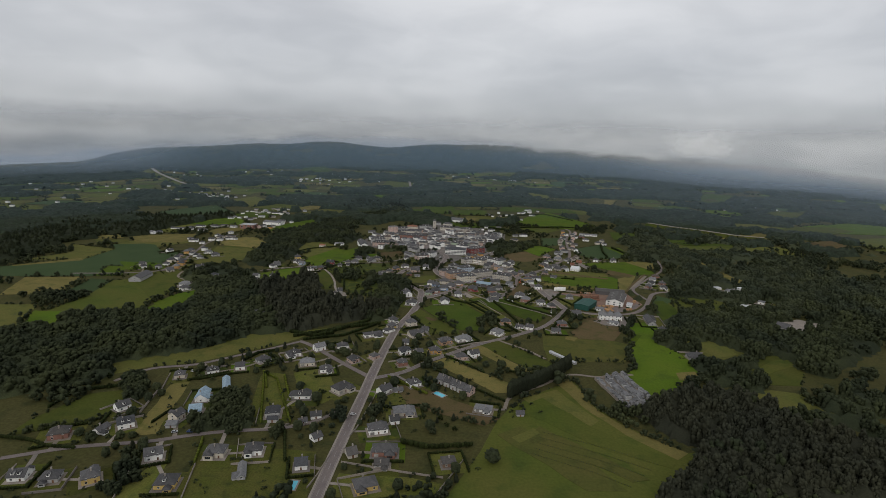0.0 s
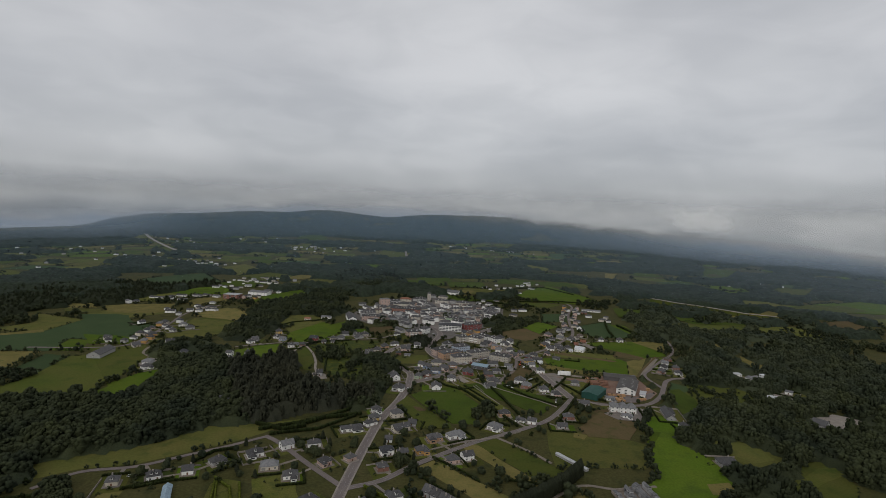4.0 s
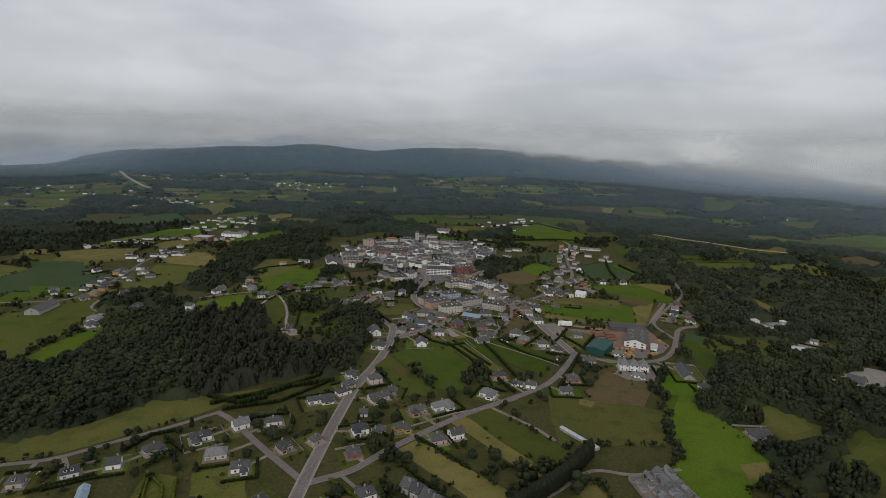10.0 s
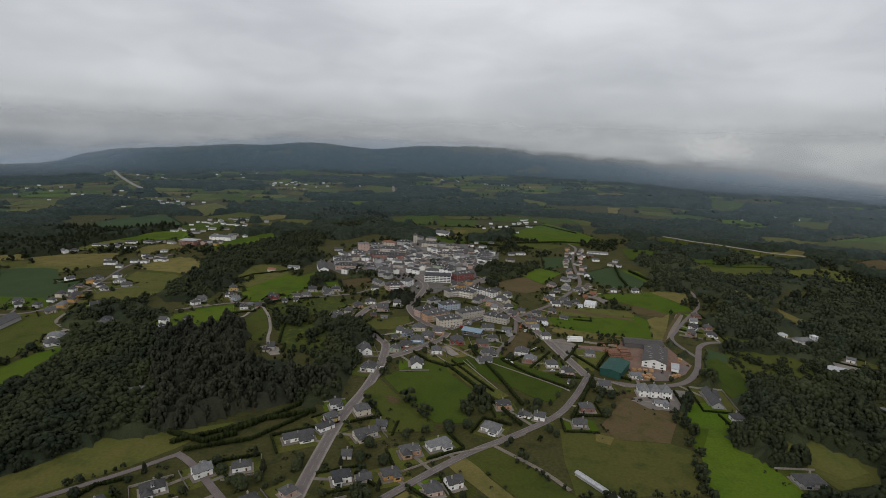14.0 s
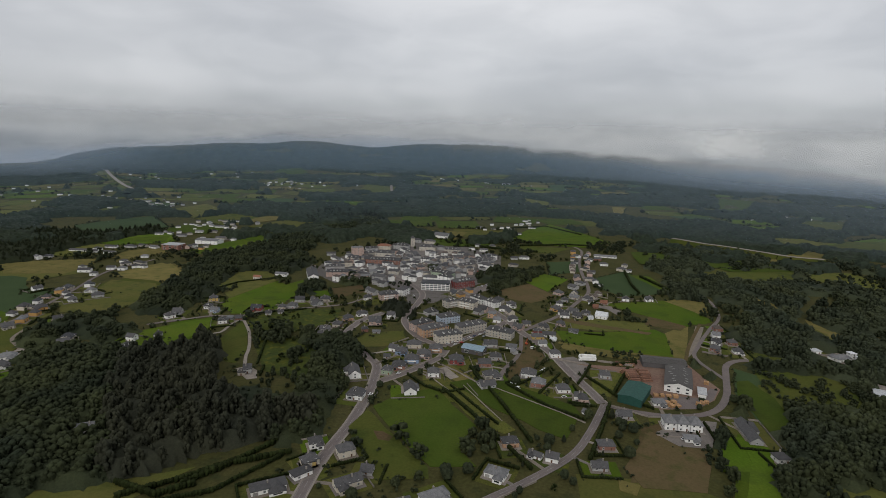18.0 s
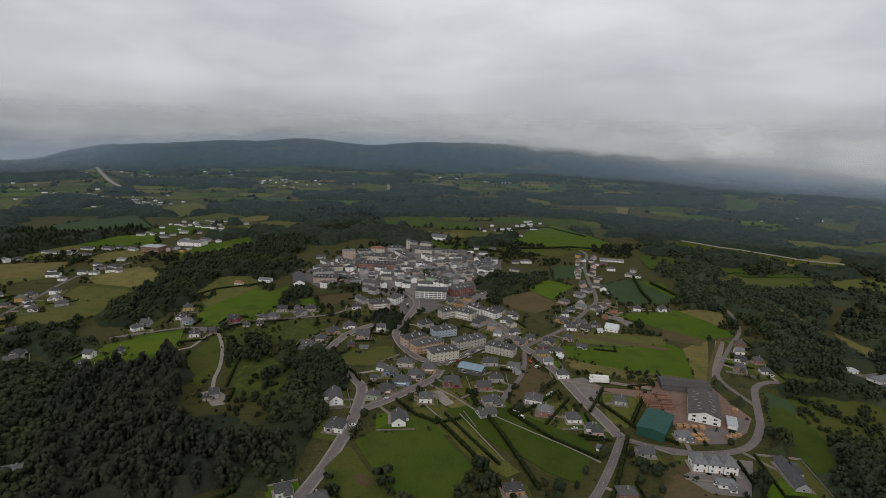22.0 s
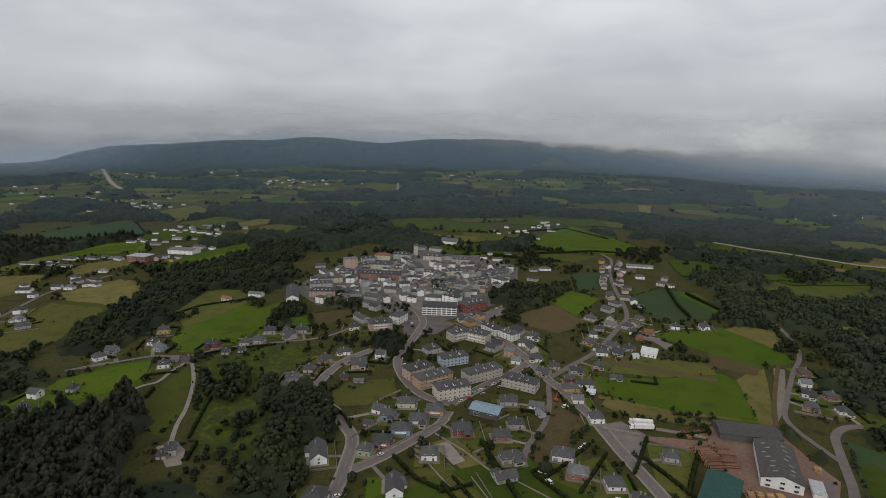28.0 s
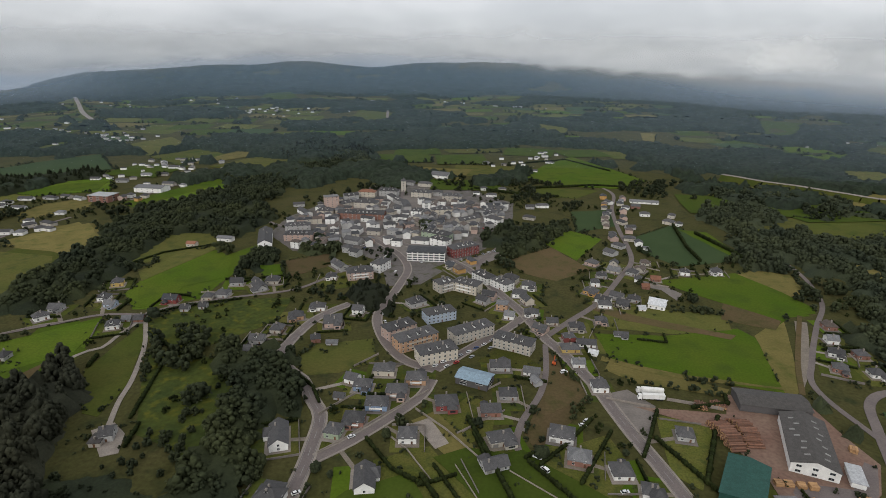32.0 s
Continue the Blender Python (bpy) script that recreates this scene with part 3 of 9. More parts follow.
def roof_shape(L, W, z, pitch, kind, over=0.55, thick=0.22):
    """Roof over a plan L x W at eave height z. Returns shape and ridge height."""
    a, b = L / 2 + over, W / 2 + over
    rise = W / 2 * pitch
    low = z - over * pitch
    top = z + rise
    s = Shape()
    if kind == "flat":
        s.box(-a, -b, z, a, b, z + 0.35)
        s.box(-a + 0.3, -b + 0.3, z + 0.35, a - 0.3, b - 0.3, z + 0.39)
        return s, z + 0.4
    if kind == "hip":
        r = max(a - b, 0.3)
        v = [(-a, -b, low), (a, -b, low), (a, b, low), (-a, b, low), (-r, 0, top), (r, 0, top)]
        f = [(0, 1, 5, 4), (2, 3, 4, 5), (1, 2, 5), (3, 0, 4)]
    else:
        v = [(-a, -b, low), (a, -b, low), (a, b, low), (-a, b, low), (-a, 0, top), (a, 0, top)]
        f = [(0, 1, 5, 4), (2, 3, 4, 5)]
    s.add(v, f)
    s.add([(x, y, zz - thick) for x, y, zz in v], [tuple(reversed(q)) for q in f])
    if kind == "hip":
        edges = [(0, 1), (1, 2), (2, 3), (3, 0)]
    else:
        edges = [(0, 1), (1, 5), (5, 2), (2, 3), (3, 4), (4, 0)]
    for i, j in edges:
        p, q = v[i], v[j]
        s.add([p, q, (q[0], q[1], q[2] - thick), (p[0], p[1], p[2] - thick)], [(0, 3, 2, 1)])
    return s, top


HOUSE_N = [0]


def house(x, y, rot, L, W, h, kind="hip", wall="white", roof="slate", pitch=0.5, label="", category="house", dormers=0, win="small", storey=2.9,
          gap=4.1, chim=1, doors=True, name="house", group="", both=False, balcony=False, band=None, bare=False, skylights=0):
    """A building with walls, roof, chimneys, dormers and each window as a part; rot in degrees, x along its length."""
    HOUSE_N[0] += 1
    HOUSE_AT.append((x, y, math.hypot(L, W) / 2))
    if y > 1000:
        gap *= 1.5
    rng = random.Random(HOUSE_N[0])
    if category == "house" and y < 960:
        h, pitch, W, L = h * 0.76, pitch * 1.4, W * 0.86, (L - 0.6) * 0.86
    elif category == "house":
        h, W, L = h * 0.82, W * 0.9, L * 0.9
    elif category == "apartment block":
        h, W, L = h * 0.9, W * 0.94, L * 0.94
    ob = new(name)
    ob.matrix_basis = pose(x, y, 0, 0, 0, rot)
    roofs = {"slate": "grey slate", "pale": "pale grey", "dark": "dark slate", "blue": "pale blue sheet", "tile": "red tile", "green": "green sheet", "white": "white", "fibre": "dark fibre-cement", "brown": "brown"}
    walls = {"sheet": "green sheet", "paleblue": "pale blue", "brick": "brick-red"}
    tagged(ob, label or f"{walls.get(wall, wall)} rendered {category} with a {roofs[roof]} {'flat' if kind == 'flat' else 'hipped' if kind == 'hip' else 'gabled'} roof", category, group=group)
    s = Shape()
    a, b = L / 2, W / 2
    s.box(-a, -b, -0.5, a, b, h)
    if kind == "gable":
        rise = b * pitch
        for sx in (-1, 1):
            e = sx * a
            s.add([(e, -b, h), (e, b, h), (e, 0, h + rise - 0.15), (e - sx * 0.3, -b, h), (e - sx * 0.3, b, h), (e - sx * 0.3, 0, h + rise - 0.15)], [(0, 1, 2) if sx > 0 else (1, 0, 2), (0, 2, 5, 3), (1, 4, 5, 2)])
    wl = part("wall", s.mesh("wall", M["w_" + wall]), ob)
    if y < 960 and category == "house" and L > 8.5 and rng.random() < 0.7:
        # a lower wing or porch against one long side
        ww, wd, wh, dx = L * rng.uniform(0.17, 0.26), rng.uniform(2.2, 4.0), h * rng.uniform(0.6, 0.85), L * rng.choice((-0.25, 0.25, 0.22))
        sy = rng.choice((-1, -1, 1))
        y0, y1, pk = sy * (b - 0.3), sy * (b + wd), wh + ww * 0.75
        wing = Shape().box(dx - ww, min(y0, y1), -0.4, dx + ww, max(y0, y1), wh, 0)
        wing.box(dx - ww * 0.55, y1 - 0.04, wh * 0.35, dx + ww * 0.55, y1 + 0.04, wh * 0.75, 2)
        e, f_, bk = ww + 0.4, y1 + sy * 0.4, sy * b * 0.35
        wing.add([(dx - e, bk, wh - 0.15), (dx - e, f_, wh - 0.15), (dx + e, f_, wh - 0.15), (dx + e, bk, wh - 0.15), (dx, bk, pk), (dx, f_ - sy * 0.5 * ww, pk)],
                 [(0, 1, 5, 4), (2, 3, 4, 5), (1, 2, 5), (0, 3, 2, 1)] if sy > 0 else [(4, 5, 1, 0), (5, 4, 3, 2), (5, 2, 1), (1, 2, 3, 0)], 1)
        part("wing", wing.mesh("wing", [M["w_" + wall], M["r_" + roof], M["glass"]]), ob, "lower wing with its own roof")
    rs, top = roof_shape(L, W, h, pitch, kind)
    rf = part("roof", rs.mesh("roof", M["r_" + roof]), ob)
    for i in range(chim if y < 960 or category != "house" else 0):
        cx = rng.uniform(-0.6, 0.6) * max(a - b * (kind == "hip"), 1.0)
        cy = rng.choice((-1, 1)) * b * 0.3
        part("chimney", CHIM, rf, at=pose(cx, cy, top - b * 0.3 * pitch * (kind != "flat") + 0.2))
    for i in range(dormers):
        dx = (i - (dormers - 1) / 2) * (L * 0.72 / max(dormers, 1))
        for sy in ((-1, 1) if both else (-1,)):
            d = Shape().box(-0.8, -1.3, -0.3, 0.8, 1.2, 1.25, 0).box(-0.55, -1.36, 0.1, 0.55, -1.3, 1.05, 1)
            d.add([(-1.0, -1.5, 1.2), (1.0, -1.5, 1.2), (1.0, 1.6, 1.2), (-1.0, 1.6, 1.2), (0, -1.5, 1.75), (0, 1.6, 1.75)], [(0, 1, 4), (1, 2, 5, 4), (3, 0, 4, 5), (2, 3, 5)], 2)
            part("dormer", d.mesh("dormer", [M["w_white"], M["glass"], M["r_" + roof]]), rf, at=pose(dx, sy * b * 0.62, h + b * 0.38 * pitch, 0, 0, 0 if sy < 0 else 180))
    if y < 960 and category == "house" and min(L, W) > 6.5:
        plot(x, y, rot, L, W, rng, ob)
    for i in range(skylights):
        u, sy = (i // 2 + 0.5) / (skylights / 2) - 0.5, 1 if i % 2 else -1
        tilt = math.degrees(math.atan(pitch))
        part("skylight", SKYLIGHT, rf, "pale translucent roof panel", at=pose(u * L * 0.85, sy * b * rng.uniform(0.3, 0.7), 0, 0, 0, 0) @ pose(0, 0, 0))
        rf.children[-1].location.z = top - abs(rf.children[-1].location.y) * pitch + 0.03
        rf.children[-1].rotation_euler = Euler((radians(-tilt * sy), 0, 0))
    rows = 0 if bare else max(1, int(round((h + 0.2) / storey)))
    small = category == "house" and y > 700
    for k in range(rows):
        z = k * (h / rows) + 1.65
        for sy in ((-1, 1) if both else (-1,)):
            n = min(2, int(L / gap)) if small else max(1, int(L / gap))
            for i in range(n):
                px = (i - (n - 1) / 2) * (L / n)
                if k == 0 and doors and sy < 0 and i == n // 2 and y < 960:
                    part("door", DOOR, wl, at=pose(px, -b, 0))
                    continue
                if k == 0 and doors and sy < 0 and i == 0 and n > 2 and y < 700:
                    part("garage_door", GARAGE, wl, at=pose(px, -b, 0))
                    continue
                part("window", WINDOW[win], wl, at=pose(px, sy * b, z, 0, 0, 0 if sy < 0 else 180))
        for sx in (-1, 1):
            n = max(1, int(W / (gap * 1.35))) if not small else (sx * x < 0 and y < 960)
            for i in range(n):
                py = (i - (n - 1) / 2) * (W / n)
                part("window", WINDOW[win], wl, at=pose(sx * a, py, z, 0, 0, 90 * sx))
        if balcony and k:
            bl = Shape().box(-L * 0.3, -1.2, -1.7, L * 0.3, 0, -1.5).box(-L * 0.3, -1.2, -1.5, L * 0.3, -1.1, -0.6)
            part("balcony", bl.mesh("balcony", M["w_" + (band or "white")]), wl, at=pose(0, -b, z))
    return ob


# ---------------------------------------------------------------- land
def land():
    """One sheet of ground from behind the camera to the hills, finer where the hills rise."""
    rad = [0, 150, 400, 800, 1100, 1400] + [1400 + 60 * i for i in range(1, 49)] + [4330, 4400, 4600, 4900]
    az = np.radians(np.arange(-180, 180, 1.5))
    v, f = [(0, 0, 0)], []
    for r in rad[1:]:
        x, y = r * np.sin(az), r * np.cos(az)
        v += list(zip(x, y, height(x, y)))
    n = len(az)
    for j in range(n):
        f.append((0, 1 + (j + 1) % n, 1 + j))
    for i in range(len(rad) - 2):
        a, b = 1 + i * n, 1 + (i + 1) * n
        for j in range(n):
            k = (j + 1) % n
            f.append((a + j, a + k, b + k, b + j))
    me = mesh_from("ground", v, f, M["ground"])
    for p in me.polygons:
        p.use_smooth = True
    ob = tagged(new("ground", me), "rolling green grassland reaching to wooded hills", "ground", kind="structure")
    if me.polygons[0].normal.z < 0:
        me.flip_normals()
    return ob


land()


# ---------------------------------------------------------------- fields and roads
area("field", [(55.6, 384.2), (85.6, 413), (115.8, 438.8), (124.7, 385.6), (144.1, 353.4), (168.4, 327.5), (181.8, 330.2), (155.5, 300.9), (123.7, 268.2), (-0.2, 262.9), (28.5, 322.4), (43.6, 363.7)], "green", 0.1000, "broad mown meadow beside the cemetery", "field")
area("field", [(100.5, 428.8), (113.8, 438.6), (123.9, 382.9), (143, 352.6), (168.4, 327.5), (158, 319.2), (134.1, 347.6), (115.1, 382.3)], "ochre", 0.1411, "pale mown strip along the meadow", "field")
area("field", [(67.5, 400.9), (98.3, 418), (119.8, 368), (108.1, 355.3), (78.8, 374.1)], "dull", 0.1322, "worn brown strip of meadow", "field")
area("field", [(198.9, 518.2), (227.1, 526.4), (233.4, 510.3), (233.1, 454.4), (204.4, 435.3), (174.3, 456.1)], "bright", 0.1033, "bright green pasture", "field")
area("field", [(216.4, 463.8), (236.6, 469), (231.6, 447.9), (209.3, 437)], "ochre", 0.1444, "dry corner of the pasture", "field")
area("field", [(236.4, 602.3), (249.9, 605.6), (231.6, 559.1), (199.7, 524), (196.9, 532.8)], "bright", 0.1055, "narrow bright pasture strip", "field")
area("field", [(109.7, 552.3), (150.3, 546.6), (175.8, 540.4), (195.3, 527.2), (175.9, 479.6), (102.7, 477.1), (104, 510.6)], "dull", 0.1066, "dull grazed field with hay marks", "field")
area("field", [(171, 608.4), (196.4, 620.2), (207.9, 586.5), (187.1, 548.2), (148.8, 560.5)], "brown", 0.1277, "brown ploughed garden plot", "field")
area("field", [(37, 517.3), (61.4, 528.4), (108, 469.7), (93.6, 447.1), (79.8, 458.7)], "green", 0.1121, "green allotment strip", "field")
area("field", [(26.3, 509.2), (39, 515.7), (79.8, 458.7), (88.8, 441.1), (76.6, 440.6)], "ochre", 0.1332, "mown ochre strip", "field")
area("field", [(-6.1, 468.1), (4.7, 478.9), (61, 426.4), (58.7, 409.1), (46.1, 408.7)], "ochre", 0.1343, "mown hay strip behind houses", "field")
area("field", [(-293.7, 444.3), (-226, 486.4), (-199.4, 525.1), (-157.9, 537), (-119.7, 551.7), (-144, 517.9), (-163.6, 495.5), (-189.7, 474.8), (-219, 451.6), (-255, 439.7), (-276.5, 422.4)], "dull", 0.1154, "long olive meadow below the wood", "field")
area("field", [(-206.6, 329.4), (-219.1, 408), (-206.2, 413.1), (-201.2, 389.1), (-191.1, 333.1)], "ochre", 0.1365, "freshly mown ochre garden strip", "field")
area("field", [(-287.8, 347.4), (-271.9, 387.6), (-249.4, 395.9), (-236.4, 375.8), (-241.5, 346.9), (-287.8, 325)], "green", 0.1176, "fenced lawn with pale tracks", "field")
area("lawn", [(-144, 256.8), (-154.3, 313.2), (-101.4, 319.1), (-78.7, 317), (-71.3, 259.9)], "lawn", 0.1187, "garden lawns of detached houses", "lawn")
area("lawn", [(-182.2, 271.9), (-174.2, 305.8), (-167.4, 303.1), (-162, 256), (-176.8, 255.4)], "lawn", 0.1198, "garden lawn behind a stone wall", "lawn")
area("lawn", [(-137.5, 357.6), (-152.6, 428.8), (-133.6, 426.7), (-110.4, 363.2)], "lawn", 0.1209, "garden lawns along the lane", "lawn")
area("lawn", [(-59.6, 294.7), (-18, 292.7), (6, 286.7), (-3.7, 273.8), (-61.6, 272.3)], "lawn", 0.1220, "garden lawn by the main road", "lawn")
area("lawn", [(-126.6, 436.3), (-100.1, 450.2), (-79.5, 396.7), (-89.7, 381.9), (-109.3, 390)], "lawn", 0.1231, "sloping garden lawn", "lawn")
area("lawn", [(-151.6, 436.2), (-134, 433.2), (-110.1, 374.1), (-125.6, 368.4)], "lawn", 0.1242, "garden lawns between houses", "lawn")
area("field", [(-35.3, 419.1), (-12.2, 413.1), (46.7, 367.3), (32.8, 355.6), (-23.6, 382.2)], "brown", 0.1453, "brown mown plot beside gardens", "field")
area("lawn", [(-46, 415.2), (-10, 382.6), (-21.2, 361.4), (-49.5, 375.9)], "lawn", 0.1264, "green lawns behind the long hedge", "lawn")
area("field", [(-214.4, 874.9), (-209.2, 920.4), (-154.5, 1014.6), (-155.6, 918.9), (-161.4, 863.4), (-201.3, 842.3)], "bright", 0.1275, "bright pasture before the town", "field")
area("field", [(-268.4, 749), (-241.8, 806.8), (-210.2, 804.1), (-202.8, 755.1), (-255.5, 725.5)], "bright", 0.1286, "bright pasture at the wood's edge", "field")
area("field", [(153.4, 811.1), (204.1, 808.1), (265.5, 821.4), (271.9, 805.6), (250.9, 735.9), (219.2, 745.6), (174.1, 764.4), (153.8, 774.7)], "bright", 0.1297, "large bright green field with mown edges", "field")
area("field", [(152.8, 771), (172.9, 760.9), (217.9, 739.4), (212.6, 732.1), (163.5, 744.3), (146.7, 760.3)], "ochre", 0.1508, "tilled brown strips beside the green field", "field")
area("field", [(272.2, 809.9), (312.4, 842), (267.4, 746.7), (257.5, 734.3), (250.9, 735.9)], "ochre", 0.1619, "mown golden wedge", "field")
area("field", [(271.3, 855.3), (307.9, 921.2), (328.5, 877.3), (336.8, 844.8), (311.8, 841), (284.5, 828.5)], "bright", 0.1330, "green slope with fruit trees", "field")
area("field", [(308.4, 925.4), (344.3, 947.2), (375, 933.5), (361.2, 890.3), (331, 877.3)], "ochre", 0.1341, "dry brown field", "field")
area("field", [(172.7, 861), (228, 851.9), (267.4, 842.7), (259.7, 818.5), (211.5, 810.9), (161.4, 820.3)], "dull", 0.1552, "rough olive allotment", "field")
area("field", [(-250.3, 761), (-257.7, 806.7), (-235.5, 820.1), (-221.8, 788.1), (-202.8, 776.9), (-208.4, 762), (-204.3, 721.2), (-220.3, 722.6)], "bright", 0.1363, "green meadow beside the farm track", "field")
area("field", [(-215.9, 725.5), (-230.3, 761.5), (-222.4, 764.5), (-207.2, 722.8)], "brown", 0.1674, "bare brown strip in the meadow", "field")
area("field", [(-189.2, 752.2), (-186.4, 815), (-170.5, 789.5), (-153.5, 740.1), (-152.2, 704.8), (-162.6, 707.6)], "green", 0.1385, "sloping green paddock", "field")
area("field", [(-230.6, 870.9), (-232, 895.7), (-230.2, 938.1), (-195.8, 989.6), (-162.5, 918.5), (-201.6, 890.3), (-191.4, 841.2), (-206.9, 840.7)], "bright", 0.1396, "wide bright pasture behind houses", "field")
area("field", [(-182.5, 819.8), (-169.3, 847.1), (-126.9, 862.7), (-86.7, 867.4), (-87.6, 822.5), (-111.7, 796.9), (-131.5, 777.2), (-148.5, 784.5), (-170.2, 793.6)], "scrub", 0.1407, "hummocky scrub slope with yellow flowers", "field")
area("field", [(-162, 777.9), (-132.6, 771.2), (-88.6, 765), (-65.4, 727.1), (-50, 678.2), (-69.4, 661.9), (-122.8, 690), (-145, 737.2)], "scrub", 0.1418, "overgrown slope below the lane", "field")
area("field", [(153.6, 1019.3), (190.2, 1071.9), (221.8, 1038.4), (175.9, 966.2)], "bright", 0.1429, "green field below the town", "field")
area("field", [(103.6, 963.4), (157.8, 1007.9), (183.9, 941.3), (144.9, 911.4), (118.7, 928.6)], "brown", 0.1640, "bare brown field", "field")
area("field", [(212.8, 1158.5), (268.4, 1170.2), (258.3, 1094.1), (198.4, 1063.2)], "dark", 0.1451, "dark crop field", "field")
area("field", [(258, 1044.1), (328.5, 1102.3), (341.4, 1052), (347.7, 972.8), (274.6, 953.9), (251.5, 993.3)], "dark", 0.1462, "broad dark green crop field", "field")
area("field", [(326.6, 1080.5), (356.5, 1070.4), (356.1, 1002.9), (353.1, 976.4), (343.4, 989.8)], "bright", 0.1673, "narrow light green field", "field")
area("field", [(176.4, 1367.7), (232.3, 1494), (310.5, 1598.3), (358.6, 1474.1), (389.4, 1363.1), (317.6, 1302.2), (239, 1318.1)], "bright", 0.1484, "far bright meadows on the rise", "field")
area("field", [(173.6, 1314), (286.5, 1288.3), (237.9, 1233.3), (180.7, 1244.2)], "green", 0.1495, "far green meadows", "field")
area("field", [(-407.3, 980.8), (-418.6, 1062.1), (-380.1, 1075.8), (-322.1, 1003), (-356.3, 979.4)], "ochre", 0.1506, "brown field on the plain", "field")
area("field", [(-408.3, 963.4), (-404.4, 981), (-356.3, 979.4), (-321.6, 919.9), (-352.2, 891.5)], "green", 0.1717, "green field on the plain edge", "field")
area("field", [(-270.3, 936.6), (-271.8, 1035.5), (-225.6, 1048.4), (-206.1, 1007.9), (-236.2, 950.4)], "dull", 0.1528, "olive field behind the stream", "field")
area("field", [(-117.3, 954.9), (-77.3, 980.1), (-67.3, 944.2), (-100.6, 913.7)], "brown", 0.1739, "brown garden plot by the school", "field")
area("field", [(-141.1, 941.4), (-117.5, 945.4), (-107.3, 913.5), (-121.7, 906.1)], "bright", 0.1550, "school lawn", "field")
area("lawn", [(-77.2, 914.5), (-46.1, 932.9), (-32.6, 896), (-65.1, 882.4)], "lawn", 0.1561, "clipped lawn with a tree", "lawn")
area("field", [(-58.8, 765.8), (-48.9, 788.7), (-10.2, 798), (-4.4, 767.1), (-26.3, 752.8), (-47.1, 749)], "dull", 0.1572, "rough grass beside the curving road", "field")
area("lawn", [(-26.1, 716.8), (-16.8, 719.7), (-15.9, 696.7), (-20.7, 683)], "lawn", 0.1583, "garden lawns by the street", "lawn")
area("lawn", [(5.6, 673), (33.7, 684), (53.2, 656.7), (70.2, 641.7), (14.7, 640.8)], "lawn", 0.1594, "lawn strip beside the lane", "lawn")
area("lawn", [(33.2, 700.1), (56.3, 729.8), (72.3, 718.9), (66.9, 693.7), (51.4, 684.4)], "lawn", 0.1605, "garden lawns with shrubs", "lawn")
area("field", [(84.7, 694), (103.5, 736.8), (119.3, 737.2), (116.3, 709.3), (89.2, 680.8)], "brown", 0.1816, "dry grass bank", "field")
area("lawn", [(92.9, 685.2), (107.8, 685.4), (129.8, 694.9), (135.1, 669.3), (116.5, 644), (95.6, 642.1), (86.6, 664.6)], "lawn", 0.1627, "garden lawns behind hedges", "lawn")
area("lawn", [(63.7, 768.8), (78.5, 785.7), (93.7, 780.7), (106.3, 762.8), (98.2, 759.1)], "lawn", 0.1638, "small green beside the street", "lawn")
area("paved_yard", [(135.8, 731.6), (154.3, 737.9), (165.5, 720.9), (148.1, 686.2), (142.9, 692.9)], "pale_lot", 0.2049, "grey gravelled truck yard", "yard")
area("yard", [(152.1, 720.6), (203.8, 714.1), (214, 734), (258, 728), (259, 695), (262, 674), (247, 654), (226, 639), (196, 636.5), (199, 662), (190.8, 700.9)], "redsoil", 0.2060, "reddish sawmill yard with sawdust", "yard")
area("paved_yard", [(212, 661), (236, 657), (255, 676), (259, 672), (246, 654), (226, 639), (203, 637.5), (206, 655)], "asphalt", 0.2160, "dark asphalt apron of the sawmill", "yard")
area("lawn", [(162.5, 712.8), (192.2, 705.8), (163.6, 655), (153.3, 665.8)], "lawn", 0.1671, "grass plot beside the sawmill", "lawn")
area("slab", [(23.8, 702.4), (33, 707.6), (44, 686.4), (36.7, 681.9)], "concrete", 0.2082, "pale concrete slab of a building site", "slab")
area("slab", [(43.4, 677.8), (49.8, 681.3), (54, 676.8), (46.7, 671.7)], "concrete", 0.2093, "small pale slab", "slab")
area("field", [(23, 704.9), (36.1, 713.9), (60, 680.2), (48.1, 669.8)], "ochre", 0.2004, "sandy building plot", "field")
area("paved_yard", [(49, 948.6), (78.8, 979.3), (98.6, 1001.7), (101.9, 975.1), (76.9, 949.6), (56.9, 933.7)], "pale_lot", 0.2115, "paved car park in the town", "yard")
area("paved_yard", [(-51.4, 1024.5), (-24, 1069), (9.3, 1082.3), (24.8, 1017.8), (0.5, 962.7), (-17.1, 996.9)], "pale_lot", 0.2026, "paved town square", "yard")
area("paved_yard", [(-113.7, 1076.5), (-75.3, 1189), (18.3, 1264.3), (92.6, 1198.2), (108.8, 1112), (50.8, 1084.3), (-20.4, 1105.7), (-65.6, 1034.1)], "pale_lot", 0.2037, "paved town ground", "yard")
area("paved_yard", [(179.3, 603.2), (212.6, 621.8), (230.7, 619), (209.1, 582.9), (177.9, 587.6)], "pale_lot", 0.2148, "paved apron with parking bays", "yard")
area("field", [(297.9, 719.2), (313.3, 700.5), (288, 628.7), (269.3, 606.9), (262.7, 620.3), (271.3, 669)], "dark", 0.1759, "dark green crop beside the hooked lane", "field")
area("field", [(223.2, 598.6), (246.9, 598.2), (225.1, 558.2), (201.8, 557.4)], "bright", 0.1770, "bright green strip", "field")
area("field", [(171.7, 602.9), (179.3, 590.6), (205.8, 579.9), (187.6, 546), (140.3, 544.5)], "brown", 0.1981, "ploughed field beside houses", "field")
area("field", [(333.1, 701.6), (381.6, 715), (394.4, 694.6), (359.1, 651.6), (313.6, 653.6)], "scrub", 0.1792, "rough pasture on the valley side", "field")
